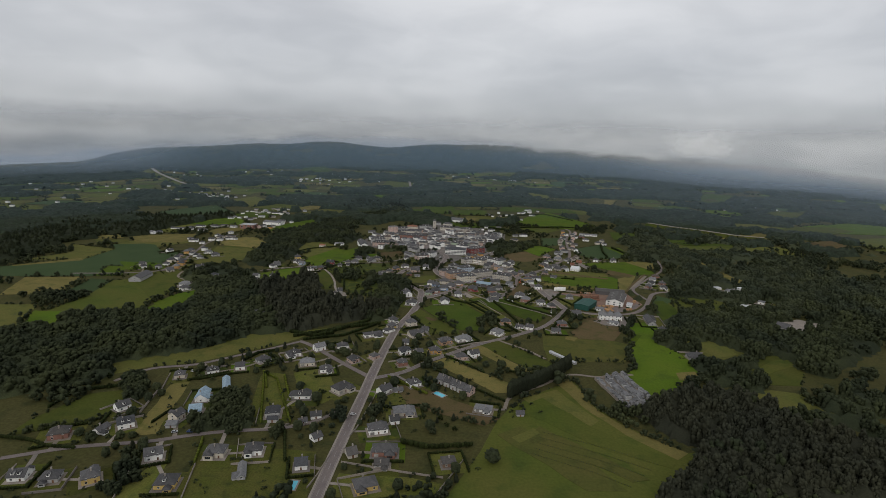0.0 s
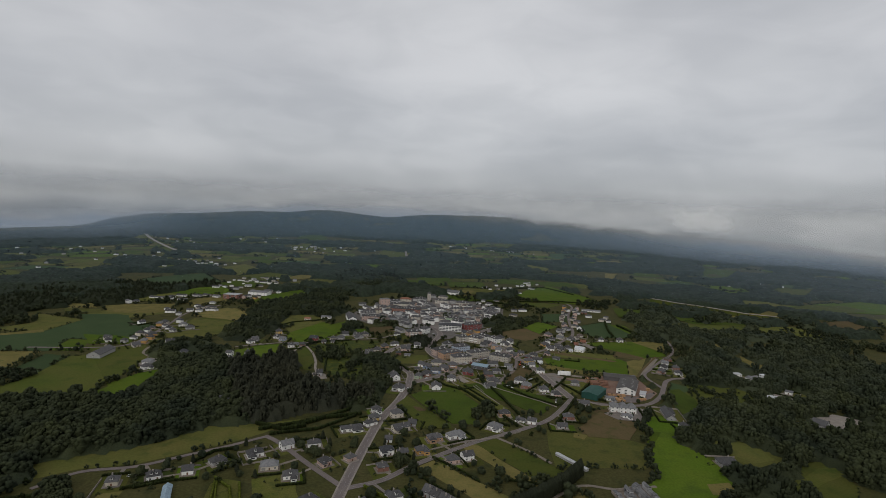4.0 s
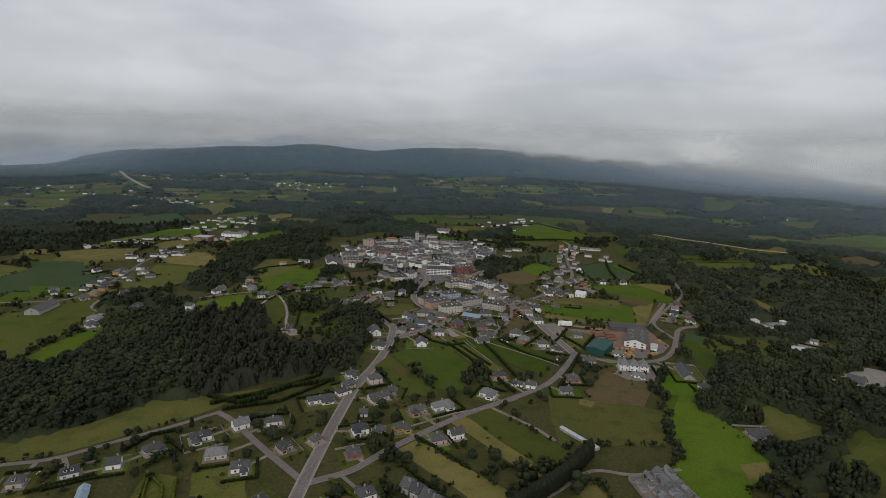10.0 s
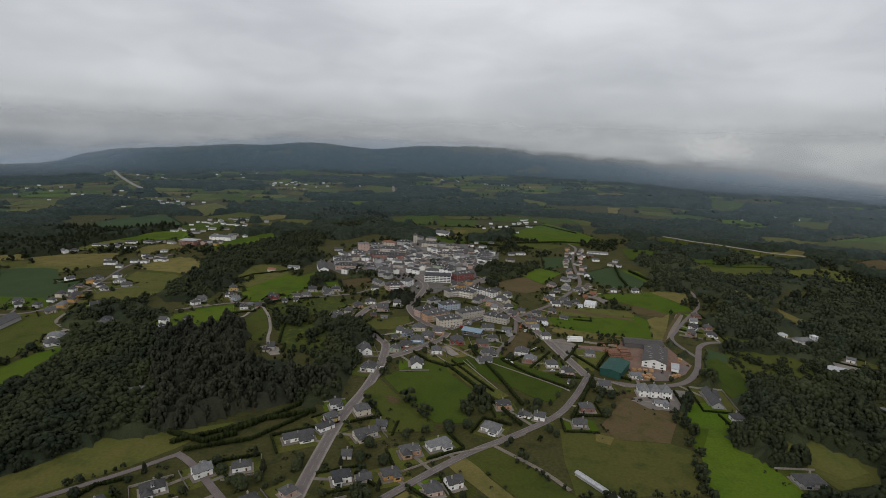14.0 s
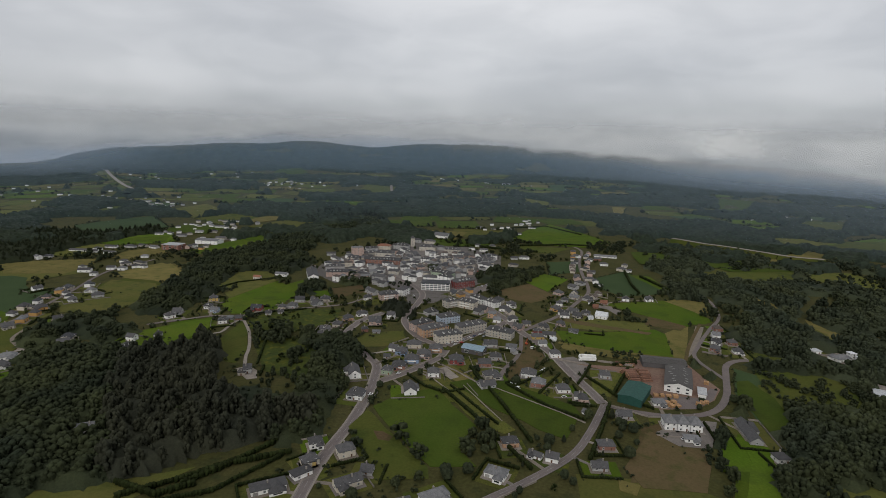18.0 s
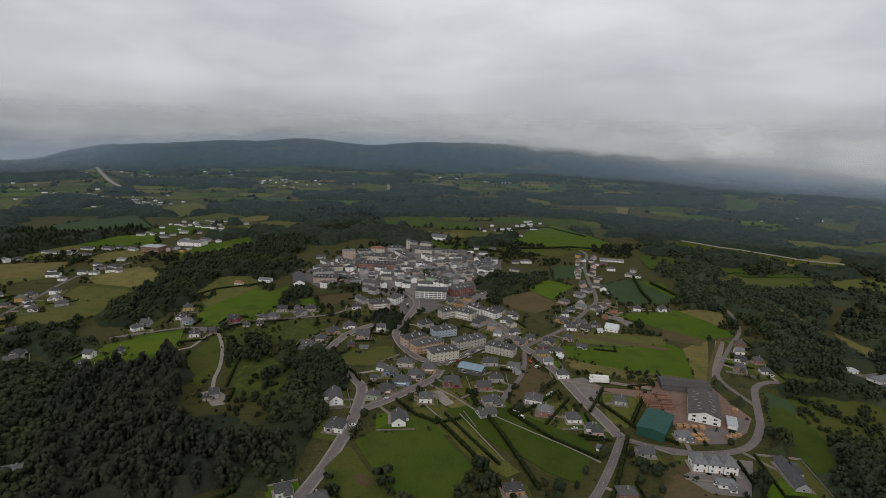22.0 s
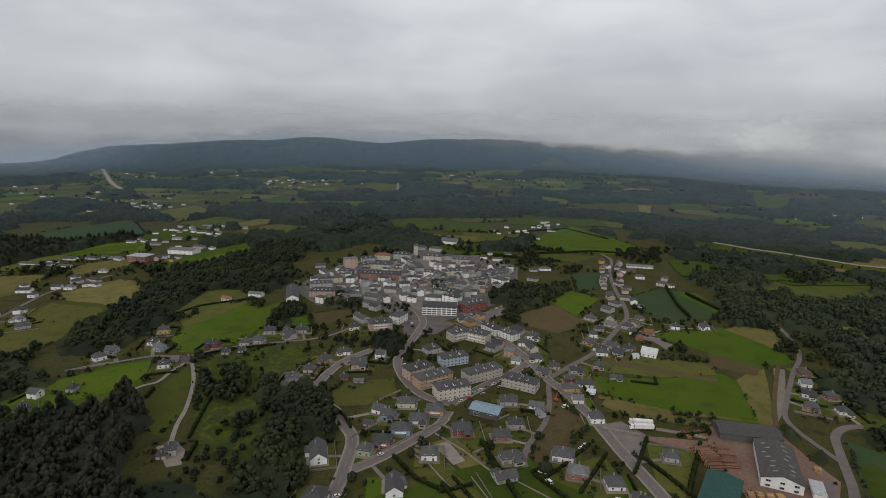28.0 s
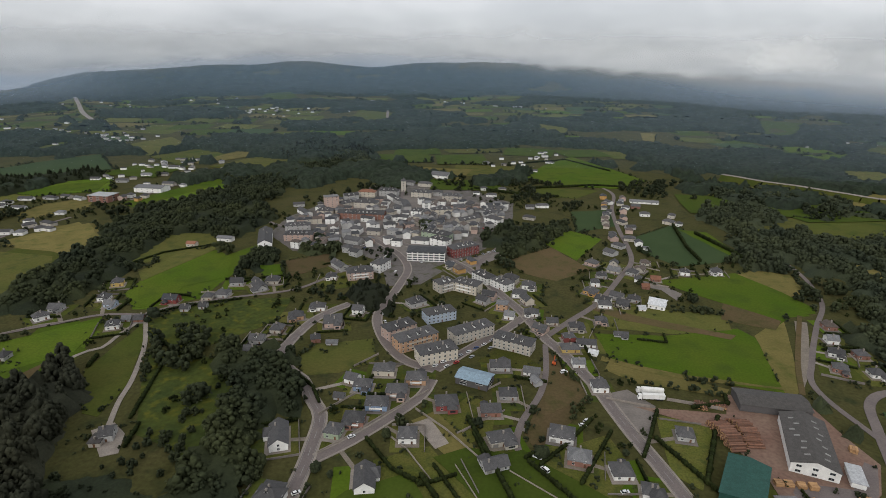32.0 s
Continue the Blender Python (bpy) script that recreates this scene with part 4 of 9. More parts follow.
area("slab", [(381.4, 670.9), (408.6, 692.1), (446, 704.2), (410.1, 654.8), (389.1, 656.1)], "concrete", 0.2003, "white stone-cutting yard", "slab")
area("field", [(242.4, 531.8), (262.8, 545.1), (292.7, 538.2), (289.3, 504.3), (265.9, 510.3)], "dull", 0.1814, "rough clearing in the valley woods", "field")
area("field", [(455.6, 851.5), (458.8, 793.8), (440.6, 771.6), (436.3, 813.8)], "dull", 0.1825, "hillside clearing", "field")
area("field", [(334, 753.1), (377.1, 743.5), (365.1, 723), (322.7, 728.4)], "dull", 0.1836, "clearing by the villas", "field")
area("field", [(-436.6, 1006.5), (-402.9, 1079.1), (-319.7, 1002.1), (-337.2, 961.1)], "ochre", 0.2047, "ochre cut field on the plain", "field")
area("field", [(-415.1, 854.9), (-417, 969.4), (-356.3, 966), (-325.1, 864.9), (-366.2, 820)], "green", 0.1858, "green meadow by the plain lane", "field")
area("field", [(-292.5, 738.3), (-272.5, 781.8), (-222.8, 827.2), (-208.9, 787.9), (-243.8, 705.8)], "bright", 0.1869, "pasture with a lone farmhouse", "field")
area("field", [(-573.9, 1228.8), (-563.3, 1301), (-511, 1335.7), (-457.1, 1235.8), (-521.1, 1224.7)], "bright", 0.1880, "bright meadow strip on the plain", "field")
area("field", [(-403.4, 1170.9), (-379.4, 1240.5), (-327.6, 1348.1), (-303, 1284.1), (-354.4, 1206.4), (-375.3, 1148.1)], "bright", 0.1891, "bright meadow by the far road", "field")
area("field", [(-503.9, 1159.2), (-464.3, 1200.1), (-431.8, 1154), (-463.2, 1096.7), (-472.4, 1071.4)], "ochre", 0.1902, "brown fields by the workshops", "field")
area("field", [(-744.3, 1393.5), (-725.8, 1450.9), (-660.8, 1553), (-552.9, 1407.5), (-627.3, 1314.3), (-673.1, 1302.4)], "dark", 0.1913, "broad dark field of the far plain", "field")
area("field", [(-683, 745.4), (-660, 776.9), (-576.7, 839.6), (-576.9, 934), (-512.6, 943.6), (-457.1, 878), (-435.6, 797.7), (-514.2, 803.1), (-494.7, 737.6), (-616.3, 723.3), (-632.2, 687.6)], "dark", 0.1924, "dark green maize field", "field")
area("field", [(-496.7, 740.7), (-512, 799.5), (-484.9, 799.1), (-457.5, 745.3)], "bright", 0.1935, "bright green plot by a white house", "field")
area("field", [(-546, 637), (-580, 721.1), (-502.4, 733.4), (-484.2, 648.5)], "ochre", 0.1946, "ochre cut field beside the lane", "field")
area("field", [(-663.7, 819.6), (-630.9, 891), (-675.9, 956.7), (-575.8, 923.8), (-576.7, 839.6)], "dull", 0.1957, "olive meadow on the plain", "field")
area("field", [(-652.5, 785.4), (-585.3, 847.1), (-571.6, 831.9), (-642.8, 782.9)], "ochre", 0.2168, "pale mown strip on the plain", "field")
area("field", [(-615.2, 989.1), (-499.3, 1051), (-472.4, 1011.7), (-517.8, 953.5), (-576.9, 934)], "dull", 0.1979, "dry pasture before the hamlet", "field")
area("field", [(-477.5, 644.1), (-489.9, 725.2), (-455.7, 719.7), (-442.7, 642.6)], "dark", 0.1990, "dark crop by the barn", "field")
area("field", [(-448.1, 582.4), (-442.7, 642.6), (-455.7, 719.7), (-402.2, 741.9), (-368.5, 696.3), (-343.6, 581.7), (-375.8, 578.8), (-407.6, 560)], "green", 0.2001, "brown-green meadow round the barn", "field")
area("field", [(-434.1, 524.9), (-461.3, 581.2), (-418.8, 581), (-404.2, 536.2)], "bright", 0.2212, "bright square meadow", "field")
area("field", [(-346.5, 596.2), (-342.6, 621.2), (-326.2, 649.5), (-301.2, 585.6), (-321.5, 571.6)], "bright", 0.2223, "bright meadow beside the wood", "field")
area("field", [(-460.5, 491.9), (-541.5, 584.2), (-515.6, 599.8), (-474.9, 603.7), (-439.2, 531.4)], "dull", 0.2034, "olive field by the ditch", "field")
area("field", [(56.1, 381.6), (83.6, 401.9), (126.9, 337.8), (158, 319.2), (150.3, 309.5), (115.9, 326.9), (77.3, 365.6)], "green", 0.2345, "freshly mown green band in the meadow", "field")
area("field", [(41.8, 344.1), (59.3, 356.6), (102.8, 307.2), (113.4, 285.2), (89.6, 284.1)], "dull", 0.2406, "dry band in the meadow", "field")
area("field", [(66.3, 349.2), (73.8, 357.4), (107.2, 323.1), (131.2, 296.9), (119.6, 293.6), (94.2, 316)], "dull", 0.2467, "dug vegetable rows", "field")
area("field", [(51.3, 341), (69.2, 354.8), (72, 347.3), (56.3, 334.1)], "dull", 0.2478, "vegetable garden beds", "field")
area("field", [(615.3, 1202.3), (717.3, 1288), (767.7, 1259.4), (660.9, 1173.5)], "dull", 0.2089, "pale clearing on the far right plain", "field")
area("field", [(378.2, 1059.2), (510.4, 1147.2), (546.6, 1113), (459.4, 1068.1)], "dull", 0.2100, "pale field on the right plain", "field")
area("field", [(484.4, 1098.6), (585.7, 1110.1), (538.8, 1044.2), (468.1, 1052.6)], "green", 0.2111, "green fields beside the motorway", "field")
area("field", [(813.5, 1452), (995.7, 1414.1), (913.4, 1314.9), (795.8, 1337)], "dull", 0.2122, "open field of the right plain", "field")
area("field", [(860.1, 1393.8), (1095, 1533.6), (1020.4, 1443.7), (875.1, 1365.7)], "bright", 0.2133, "far green field right of the town", "field")
area("field", [(259.1, 529.7), (289.7, 541.8), (310.2, 513.7), (289.6, 480), (263.9, 488.9)], "dull", 0.2144, "olive clearing in the valley woods", "field")
area("field", [(305.4, 475.9), (337.4, 486), (337.5, 465.5), (316.2, 438.3), (288.8, 438.8)], "green", 0.2155, "small green clearing by a farmhouse", "field")
area("field", [(253.4, 405.4), (282, 413.1), (308.9, 399.2), (313.1, 378.9), (287.9, 380.1), (260.3, 384.6)], "dull", 0.2166, "long olive clearing between woods", "field")
area("field", [(299.3, 683.9), (349.7, 699.2), (389.6, 672.7), (365.5, 635.7), (315.2, 640), (283.1, 637.1)], "green", 0.2177, "green meadow inside the hooked lane", "field")
area("field", [(501.9, 1088.8), (587.8, 1152.4), (630.3, 1132.8), (567.3, 1046.3), (492.8, 1030.3)], "green", 0.2188, "green plain field", "field")
area("field", [(682.5, 1238.4), (783.5, 1327.7), (795.4, 1288.3), (710.3, 1199)], "ochre", 0.2199, "pale cut field by the motorway", "field")
area("field", [(808.4, 1186.6), (909.1, 1245.2), (892.2, 1159.4), (831.3, 1101.1), (774.9, 1104.8)], "brown", 0.2210, "grey-brown worked ground on the plain", "field")
area("field", [(947.7, 1439.2), (1195.5, 1581.1), (1318.4, 1527.9), (1187.1, 1371.2), (1002, 1356.8)], "bright", 0.2221, "wide green field on the far right plain", "field")
area("field", [(960.5, 1260.9), (1154.3, 1332), (1014.2, 1164.7), (918.9, 1138)], "green", 0.2232, "meadows at the plain's right edge", "field")
area("field", [(238.1, 916), (299, 929.9), (322.8, 937.5), (341.9, 890.8), (348.8, 860.8), (343.9, 849.4), (321.7, 845), (300.6, 827.4), (290.6, 843.4), (276.7, 867.4), (260, 886.2)], "bright", 0.2553, "green slope below the white tent", "field")
area("field", [(165.9, 865), (192, 842.7), (225.4, 825.7), (258.7, 810), (251.4, 803.3), (221.3, 815.8), (182.3, 832.7), (162.3, 851)], "brown", 0.2574, "rough brown strip between green fields", "field")
area("field", [(276.7, 867.4), (294.1, 850.1), (307.2, 834.8), (293.7, 819.2), (276, 828.2), (260.5, 836.6)], "brown", 0.2595, "rough dry patch on the green slope", "field")
area("field", [(317.7, 835.3), (325.8, 832.7), (289, 769.4), (266.7, 742.3), (284.8, 776.2)], "gravel", 0.2616, "pale bare works strip along the ditch", "field")
area("paved_yard", [(224.3, 915.2), (237.7, 908.9), (250.1, 885.6), (239.7, 871.4), (234.7, 893.8), (222.7, 899.8)], "pale_lot", 0.2637, "paved yard with caravans by the tent", "yard")
area("field", [(149.8, 777.6), (167.5, 767.4), (196.4, 755.4), (254.6, 741.9), (253.1, 739.2), (194.3, 750.4), (164, 762.8), (147.1, 772)], "ochre", 0.2658, "sandy track edge beside the pasture", "field")
area("field", [(111.3, 783.3), (117.3, 776.2), (129, 728.9), (126.2, 723.3), (109, 717.3), (98.5, 710.1)], "brown", 0.2679, "rough olive-brown field by the street", "field")
area("slab", [(-148.2, 692.7), (-139.5, 699.7), (-129, 690.8), (-123.8, 675.6), (-131.4, 672.6)], "concrete", 0.2700, "pale concrete yard of the lone farmhouse", "slab")
area("field", [(284.8, 465.8), (316, 503.4), (334.4, 510.7), (343.1, 504.7), (315.3, 472.4), (297.7, 461.1), (272.4, 442)], "green", 0.2752, "green clearing in front of a villa", "field")
area("field", [(252.4, 539.4), (288.1, 545.7), (299.8, 519.5), (289.9, 498.6), (270.1, 488.2), (260.9, 510.9)], "dull", 0.2773, "olive clearing between the woods", "field")
area("field", [(257.7, 423.1), (284.3, 428.3), (310.5, 420.8), (284.3, 390.4), (252.7, 397)], "dull", 0.2794, "sloping olive clearing by the plantation", "field")
area("field", [(329.9, 708.1), (392.3, 692), (372.1, 652.2), (346.4, 645.6), (321.6, 674)], "green", 0.2815, "green clearing by the hooked lane", "field")
area("slab", [(393, 609.9), (434.2, 628.4), (456.2, 613.9), (423.2, 574), (379.2, 571.4)], "concrete", 0.2836, "pale yard between white villas", "slab")
area("field", [(-330.8, 592.7), (-343.1, 654.5), (-317.8, 669.1), (-299, 621.5), (-302.3, 589.2)], "bright", 0.2857, "small bright meadow at the edge of the wood", "field")
area("field", [(-608.2, 963.0), (-556.1, 977.7), (-528.8, 969.7), (-491.4, 913.4), (-450.0, 909.6), (-442.0, 855.3), (-456.0, 832.3), (-509.2, 837.7)], "dark", 0.2913, "broad dark maize field on the plain", "field")
area("field", [(-625.1, 1045.6), (-582.7, 1071.3), (-504.5, 1096.8), (-489.8, 1027.3), (-499.1, 994.9), (-575.9, 988.4)], "ochre", 0.2926, "long pale yellow hay field on the plain", "field")
area("field", [(-696.9, 1053.3), (-650.8, 1064.4), (-619.6, 1024.3), (-663.6, 1012.3)], "ochre", 0.2939, "pale cut corn field beside the dark wood", "field")
area("field", [(-667.2, 1006.5), (-604.1, 1013.0), (-581.2, 979.2), (-631.1, 962.4)], "dull", 0.2952, "olive meadow beside the maize", "field")
area("field", [(-428.0, 990.2), (-419.6, 1022.8), (-388.0, 1075.0), (-336.9, 1012.8), (-357.4, 971.7), (-397.1, 979.1)], "ochre", 0.2965, "brown stubble field above the stream wood", "field")
area("field", [(-400.1, 885.1), (-416.6, 970.7), (-351.9, 958.4), (-333.9, 928.3), (-326.7, 862.6), (-340.7, 831.5), (-390.8, 830.2), (-415.0, 863.6)], "dull", 0.2978, "olive meadow round a white farmhouse", "field")
area("field", [(-513.8, 831.1), (-453.6, 829.0), (-432.5, 816.4), (-421.6, 788.5), (-472.5, 779.7)], "bright", 0.2991, "bright green strip along the lane", "field")
area("field", [(-465.1, 766.9), (-390.5, 777.7), (-382.3, 750.3), (-358.6, 726.3), (-352.7, 681.0), (-350.7, 625.4)], "green", 0.3004, "sloping olive-green field below the barn", "field")
area("field", [(-349.3, 623.7), (-339.4, 659.4), (-334.0, 687.0), (-317.6, 680.7), (-304.7, 645.7), (-296.3, 609.3), (-325.2, 594.0)], "bright", 0.3017, "bright meadow at the edge of the mixed wood", "field")
area("field", [(-270.6, 784.0), (-234.9, 813.8), (-217.5, 820.7), (-210.1, 774.1), (-237.9, 748.5), (-251.3, 718.4), (-262.4, 734.0), (-282.8, 727.6), (-291.8, 744.3), (-283.4, 758.4)], "bright", 0.3030, "bright meadow beside the farm track", "field")
area("field", [(-228.1, 892.1), (-196.2, 982.0), (-172.6, 960.5), (-157.9, 911.0), (-188.2, 887.6), (-185.8, 853.7), (-204.5, 843.2)], "bright", 0.3043, "large bright pasture behind farmhouses", "field")
area("field", [(-245.6, 920.9), (-232.7, 969.0), (-204.3, 996.9), (-199.2, 985.5), (-230.2, 898.0)], "dull", 0.3056, "dry strip above the bright pasture", "field")
area("field", [(-369.1, 1152.1), (-338.1, 1250.4), (-306.0, 1307.3), (-293.1, 1247.6), (-332.6, 1159.6)], "bright", 0.3069, "bright strip before the workshops", "field")
area("field", [(-583.6, 1213.0), (-551.8, 1279.6), (-500.3, 1305.2), (-478.1, 1237.2), (-547.2, 1201.3)], "bright", 0.3082, "green strip behind the plain hamlet", "field")
area("field", [(-500.4, 1099.3), (-503.8, 1148.7), (-457.0, 1188.7), (-453.3, 1115.7)], "ochre", 0.3095, "tan plot by the plain hamlet", "field")
area("field", [(442.4, 956.4), (462.0, 966.3), (474.1, 944.8), (464.5, 907.2), (448.8, 883.1), (446.9, 910.9), (438.4, 930.3)], "ochre", 0.3108, "tan field on the valley shoulder", "field")
area("field", [(467.8, 873.1), (473.0, 857.1), (471.7, 814.9), (459.6, 795.5), (453.8, 802.3), (455.1, 844.4)], "ochre", 0.3121, "narrow tan clearing in the valley scrub", "field")
area("field", [(484.3, 1103.2), (549.2, 1125.7), (576.6, 1097.4), (528.4, 1038.6), (485.7, 1042.3)], "green", 0.3134, "green clearing ringed by tall trees", "field")
area("field", [(677.1, 1266.7), (731.1, 1289.8), (766.1, 1238.7), (679.9, 1175.4), (635.4, 1187.6), (613.0, 1189.5)], "ochre", 0.3147, "pale yellow field behind the pines", "field")
area("field", [(813.7, 1215.4), (858.2, 1168.1), (799.0, 1077.2), (768.3, 1135.1)], "brown", 0.3160, "grey-brown worked ground on the plain", "field")
area("field", [(859.9, 1385.3), (972.8, 1462.3), (1084.4, 1476.1), (1084.1, 1404.6), (962.1, 1329.0), (870.3, 1322.4)], "green", 0.3173, "broad green fields of the valley plain", "field")
area("field", [(798.9, 1481.3), (875.9, 1477.3), (880.9, 1427.3), (748.4, 1326.8), (746.5, 1371.2)], "dull", 0.3186, "pale meadow beside the motorway", "field")
area("field", [(313.1, 714.9), (337.2, 717.8), (377.1, 700.9), (371.0, 669.0), (360.4, 660.9), (343.3, 673.5), (315.4, 661.4), (305.4, 685.1)], "green", 0.3199, "rough green field inside the hooked lane", "field")
area("field", [(284.4, 689.9), (296.2, 693.0), (299.0, 659.2), (287.9, 615.4), (276.5, 599.8), (261.1, 599.4), (268.9, 645.0), (270.7, 663.4)], "deep", 0.3212, "smooth green crop beside the hooked lane", "field")
area("field", [(340.5, 766.9), (351.4, 753.3), (369.5, 744.4), (362.6, 728.8), (336.8, 737.5), (316.4, 727.7)], "green", 0.3225, "lawn below the valley houses", "field")
area("field", [(610.9, 930.2), (630.3, 927.3), (607.6, 901.1), (593.4, 904.9)], "green", 0.3238, "small green clearing on the valley floor", "field")
area("field", [(437.5, 698.9), (454.9, 694.8), (439.8, 674.8), (422.9, 678.3)], "dull", 0.3251, "grassy bank beside the stone yard", "field")

area("slab", [(-359.6, 699.5), (-356.6, 712.3), (-356.4, 728.0), (-343.0, 719.3), (-343.2, 698.6), (-345.6, 689.0)], "concrete", 0.3300, "pale concrete yard of a farmhouse", "slab")
area("field", [(-217.3, 587.4), (-207.2, 597.7), (-196.2, 589.0), (-197.0, 580.0), (-209.6, 579.0)], "dull", 0.3320, "small clearing round a house in the wood", "field")

area("field", [(-22.9, 631.7), (-4.8, 652.1), (23.3, 664.4), (36.5, 636.8), (52.9, 605.8), (45.7, 594.5), (40.0, 575.6), (49.6, 557.6), (21.1, 556.5), (0.2, 590.0)], "deep", 0.3353, "large deep green pasture by the road", "field")
area("field", [(-36.5, 601.7), (-26.4, 626.5), (-21.4, 620.3), (0.6, 584.8), (19.3, 556.5), (20.3, 544.3), (-11.0, 542.0), (-23.6, 569.9)], "green", 0.3366, "rough green paddock by the road", "field")
area("field", [(-18.8, 597.1), (-11.8, 596.1), (-4.3, 589.5), (-6.7, 584.3), (-14.3, 585.9)], "brown", 0.3379, "bare patch in the paddock", "field")
area("lawn", [(27.2, 664.4), (37.3, 672.9), (67.9, 622.4), (80.1, 601.9), (71.5, 596.0), (54.6, 610.2)], "lawn", 0.3392, "narrow garden strip between pastures", "lawn")
area("field", [(35.7, 675.4), (53.5, 683.3), (72.4, 678.9), (82.3, 682.0), (106.9, 659.4), (130.5, 638.9), (132.1, 626.9), (120.5, 604.0), (113.2, 591.2), (105.1, 596.4), (96.1, 603.3), (87.4, 614.8), (67.5, 632.1), (49.1, 658.7)], "deep", 0.3405, "long deep green pasture behind gardens", "field")
area("field", [(198.2, 524.3), (227.2, 568.0), (235.8, 594.7), (249.3, 586.0), (225.6, 530.6), (236.0, 520.3), (240.8, 490.0), (237.1, 458.3), (223.7, 443.2), (210.5, 438.4), (197.9, 414.3), (172.3, 399.7), (167.9, 453.4), (179.6, 465.0), (185.2, 491.9)], "bright", 0.3418, "lush pasture running down from the lane", "field")
area("field", [(215.2, 458.8), (234.5, 462.9), (233.5, 453.2), (223.7, 443.2), (211.8, 442.6)], "ochre", 0.3431, "dry corner of the lush pasture", "field")
area("field", [(141.9, 559.1), (175.5, 604.7), (197.8, 571.7), (198.2, 562.3), (182.5, 535.9), (146.5, 539.5)], "brown", 0.3444, "reddish brown ploughed plot", "field")
area("field", [(134.1, 547.6), (145.9, 542.0), (139.8, 532.2), (131.5, 536.9)], "ochre", 0.3457, "bare sandy corner of a plot", "field")
area("field", [(253.1, 540.5), (269.3, 543.5), (295.2, 529.5), (297.5, 507.0), (276.3, 498.3), (263.1, 514.5), (250.8, 521.8)], "dull", 0.3470, "olive clearing between the valley woods", "field")
area("field", [(284.1, 463.2), (324.8, 494.4), (346.0, 502.0), (344.8, 486.1), (312.2, 468.5), (288.0, 451.9), (274.1, 446.0)], "green", 0.3483, "green clearing before a villa", "field")
area("field", [(256.5, 420.0), (278.4, 422.7), (293.7, 411.9), (301.8, 404.5), (294.1, 393.4), (266.5, 397.2), (250.0, 405.6)], "dull", 0.3496, "long olive clearing behind the plantation", "field")
area("field", [(-683.6, 1671.4), (-558.4, 1542.6), (-512.2, 1649.8), (-638.7, 1808.3)], "dull", 0.3301, "dull pasture on the far left plain", "field")
area("field", [(-554.1, 1533.5), (-454.8, 1449.9), (-403.5, 1576.5), (-502.2, 1632.1)], "green", 0.3314, "meadow beside the far lane", "field")
area("field", [(-444.0, 1452.4), (-390.8, 1503.7), (-329.9, 1595.6), (-408.6, 1611.2)], "ochre", 0.3327, "mown tan field beside the far lane", "field")
area("field", [(-392.7, 1442.5), (-272.1, 1390.6), (-257.3, 1516.2), (-342.7, 1549.6)], "dull", 0.3340, "dry pasture before the far wood", "field")
area("field", [(-757.4, 2835.4), (-540.1, 2692.4), (-696.2, 3158.4), (-815.9, 3116.1)], "deep", 0.3353, "green clearing on the foot of the hill", "field")
area("field", [(-263.3, 2188.0), (-137.8, 2096.5), (-119.4, 2340.5), (-257.1, 2425.1)], "green", 0.3366, "meadow on the far plain", "field")
area("field", [(1134.1, 2389.8), (1253.8, 2303.9), (1022.0, 1965.5), (945.6, 1998.4)], "deep", 0.3379, "green clearing on the wooded slope", "field")
area("field", [(329.9, 2141.1), (407.3, 2049.8), (368.6, 1946.7), (305.6, 1987.6)], "dull", 0.3392, "pale pasture on the far plain", "field")
area("field", [(594.7, 1994.5), (638.4, 1989.5), (556.4, 1785.6), (536.4, 1799.2)], "ochre", 0.3405, "tan clearing in the far wood", "field")
area("field", [(976.4, 1691.5), (1043.6, 1576.9), (1215.7, 1795.3), (1098.3, 1795.0)], "green", 0.3418, "meadow at the far edge of the wood", "field")
area("cemetery_ground", [(136, 440), (165, 452), (174, 399), (147, 382)], "gravel", 0.3509, "grey paved cemetery ground", "cemetery")

road("grey asphalt main road with white lines through the village", [(-68.9, 260), (-65.4, 324.3), (-60.9, 393), (-57.5, 453.1), (-48.6, 550.3), (-36.1, 605.8), (-29, 652.8), (-27.6, 681.8), (-28.6, 708), (-37.5, 724.9), (-47.8, 744.5), (-55.8, 752.1), (-70.2, 774.2), (-62, 818.6), (-50.6, 840.3), (-36.2, 856.7)], 7.5, "asphalt", z=0.200, lines=True, edge=True)
road("narrow asphalt street between coloured houses", [(-23.5, 673.7), (-8.1, 686.8), (10.8, 707.1), (27.4, 728), (33.8, 746.4)], 6, "asphalt", z=0.212, edge=True)
road("curving grey street beside the apartment blocks", [(35.4, 757.6), (16.3, 767.6), (3.2, 786.1), (-6.8, 811), (-11.2, 834.5), (-6.3, 860.9), (2.2, 903.7), (6, 939.3), (-6.5, 979.4), (-35.6, 1025.2)], 7, "asphalt", z=0.224, edge=True)
road("wide grey diagonal street into the town", [(154.3, 644.4), (149.8, 667.5), (143.7, 695.2), (139.6, 717.7), (134.9, 743.7), (122, 785.3), (114.5, 803), (104.2, 843), (91.7, 875.5), (72.6, 922.7), (49.1, 961.3), (16.4, 994.6), (-19.8, 1025.8), (-57.6, 1067.4), (-81.9, 1090.1)], 8, "asphalt", z=0.236, lines=True, edge=True)
road("grey street between apartment blocks", [(35.4, 757.6), (65.9, 792.6), (85.2, 811.8), (105.8, 837.9)], 7, "asphalt", z=0.248, edge=True)
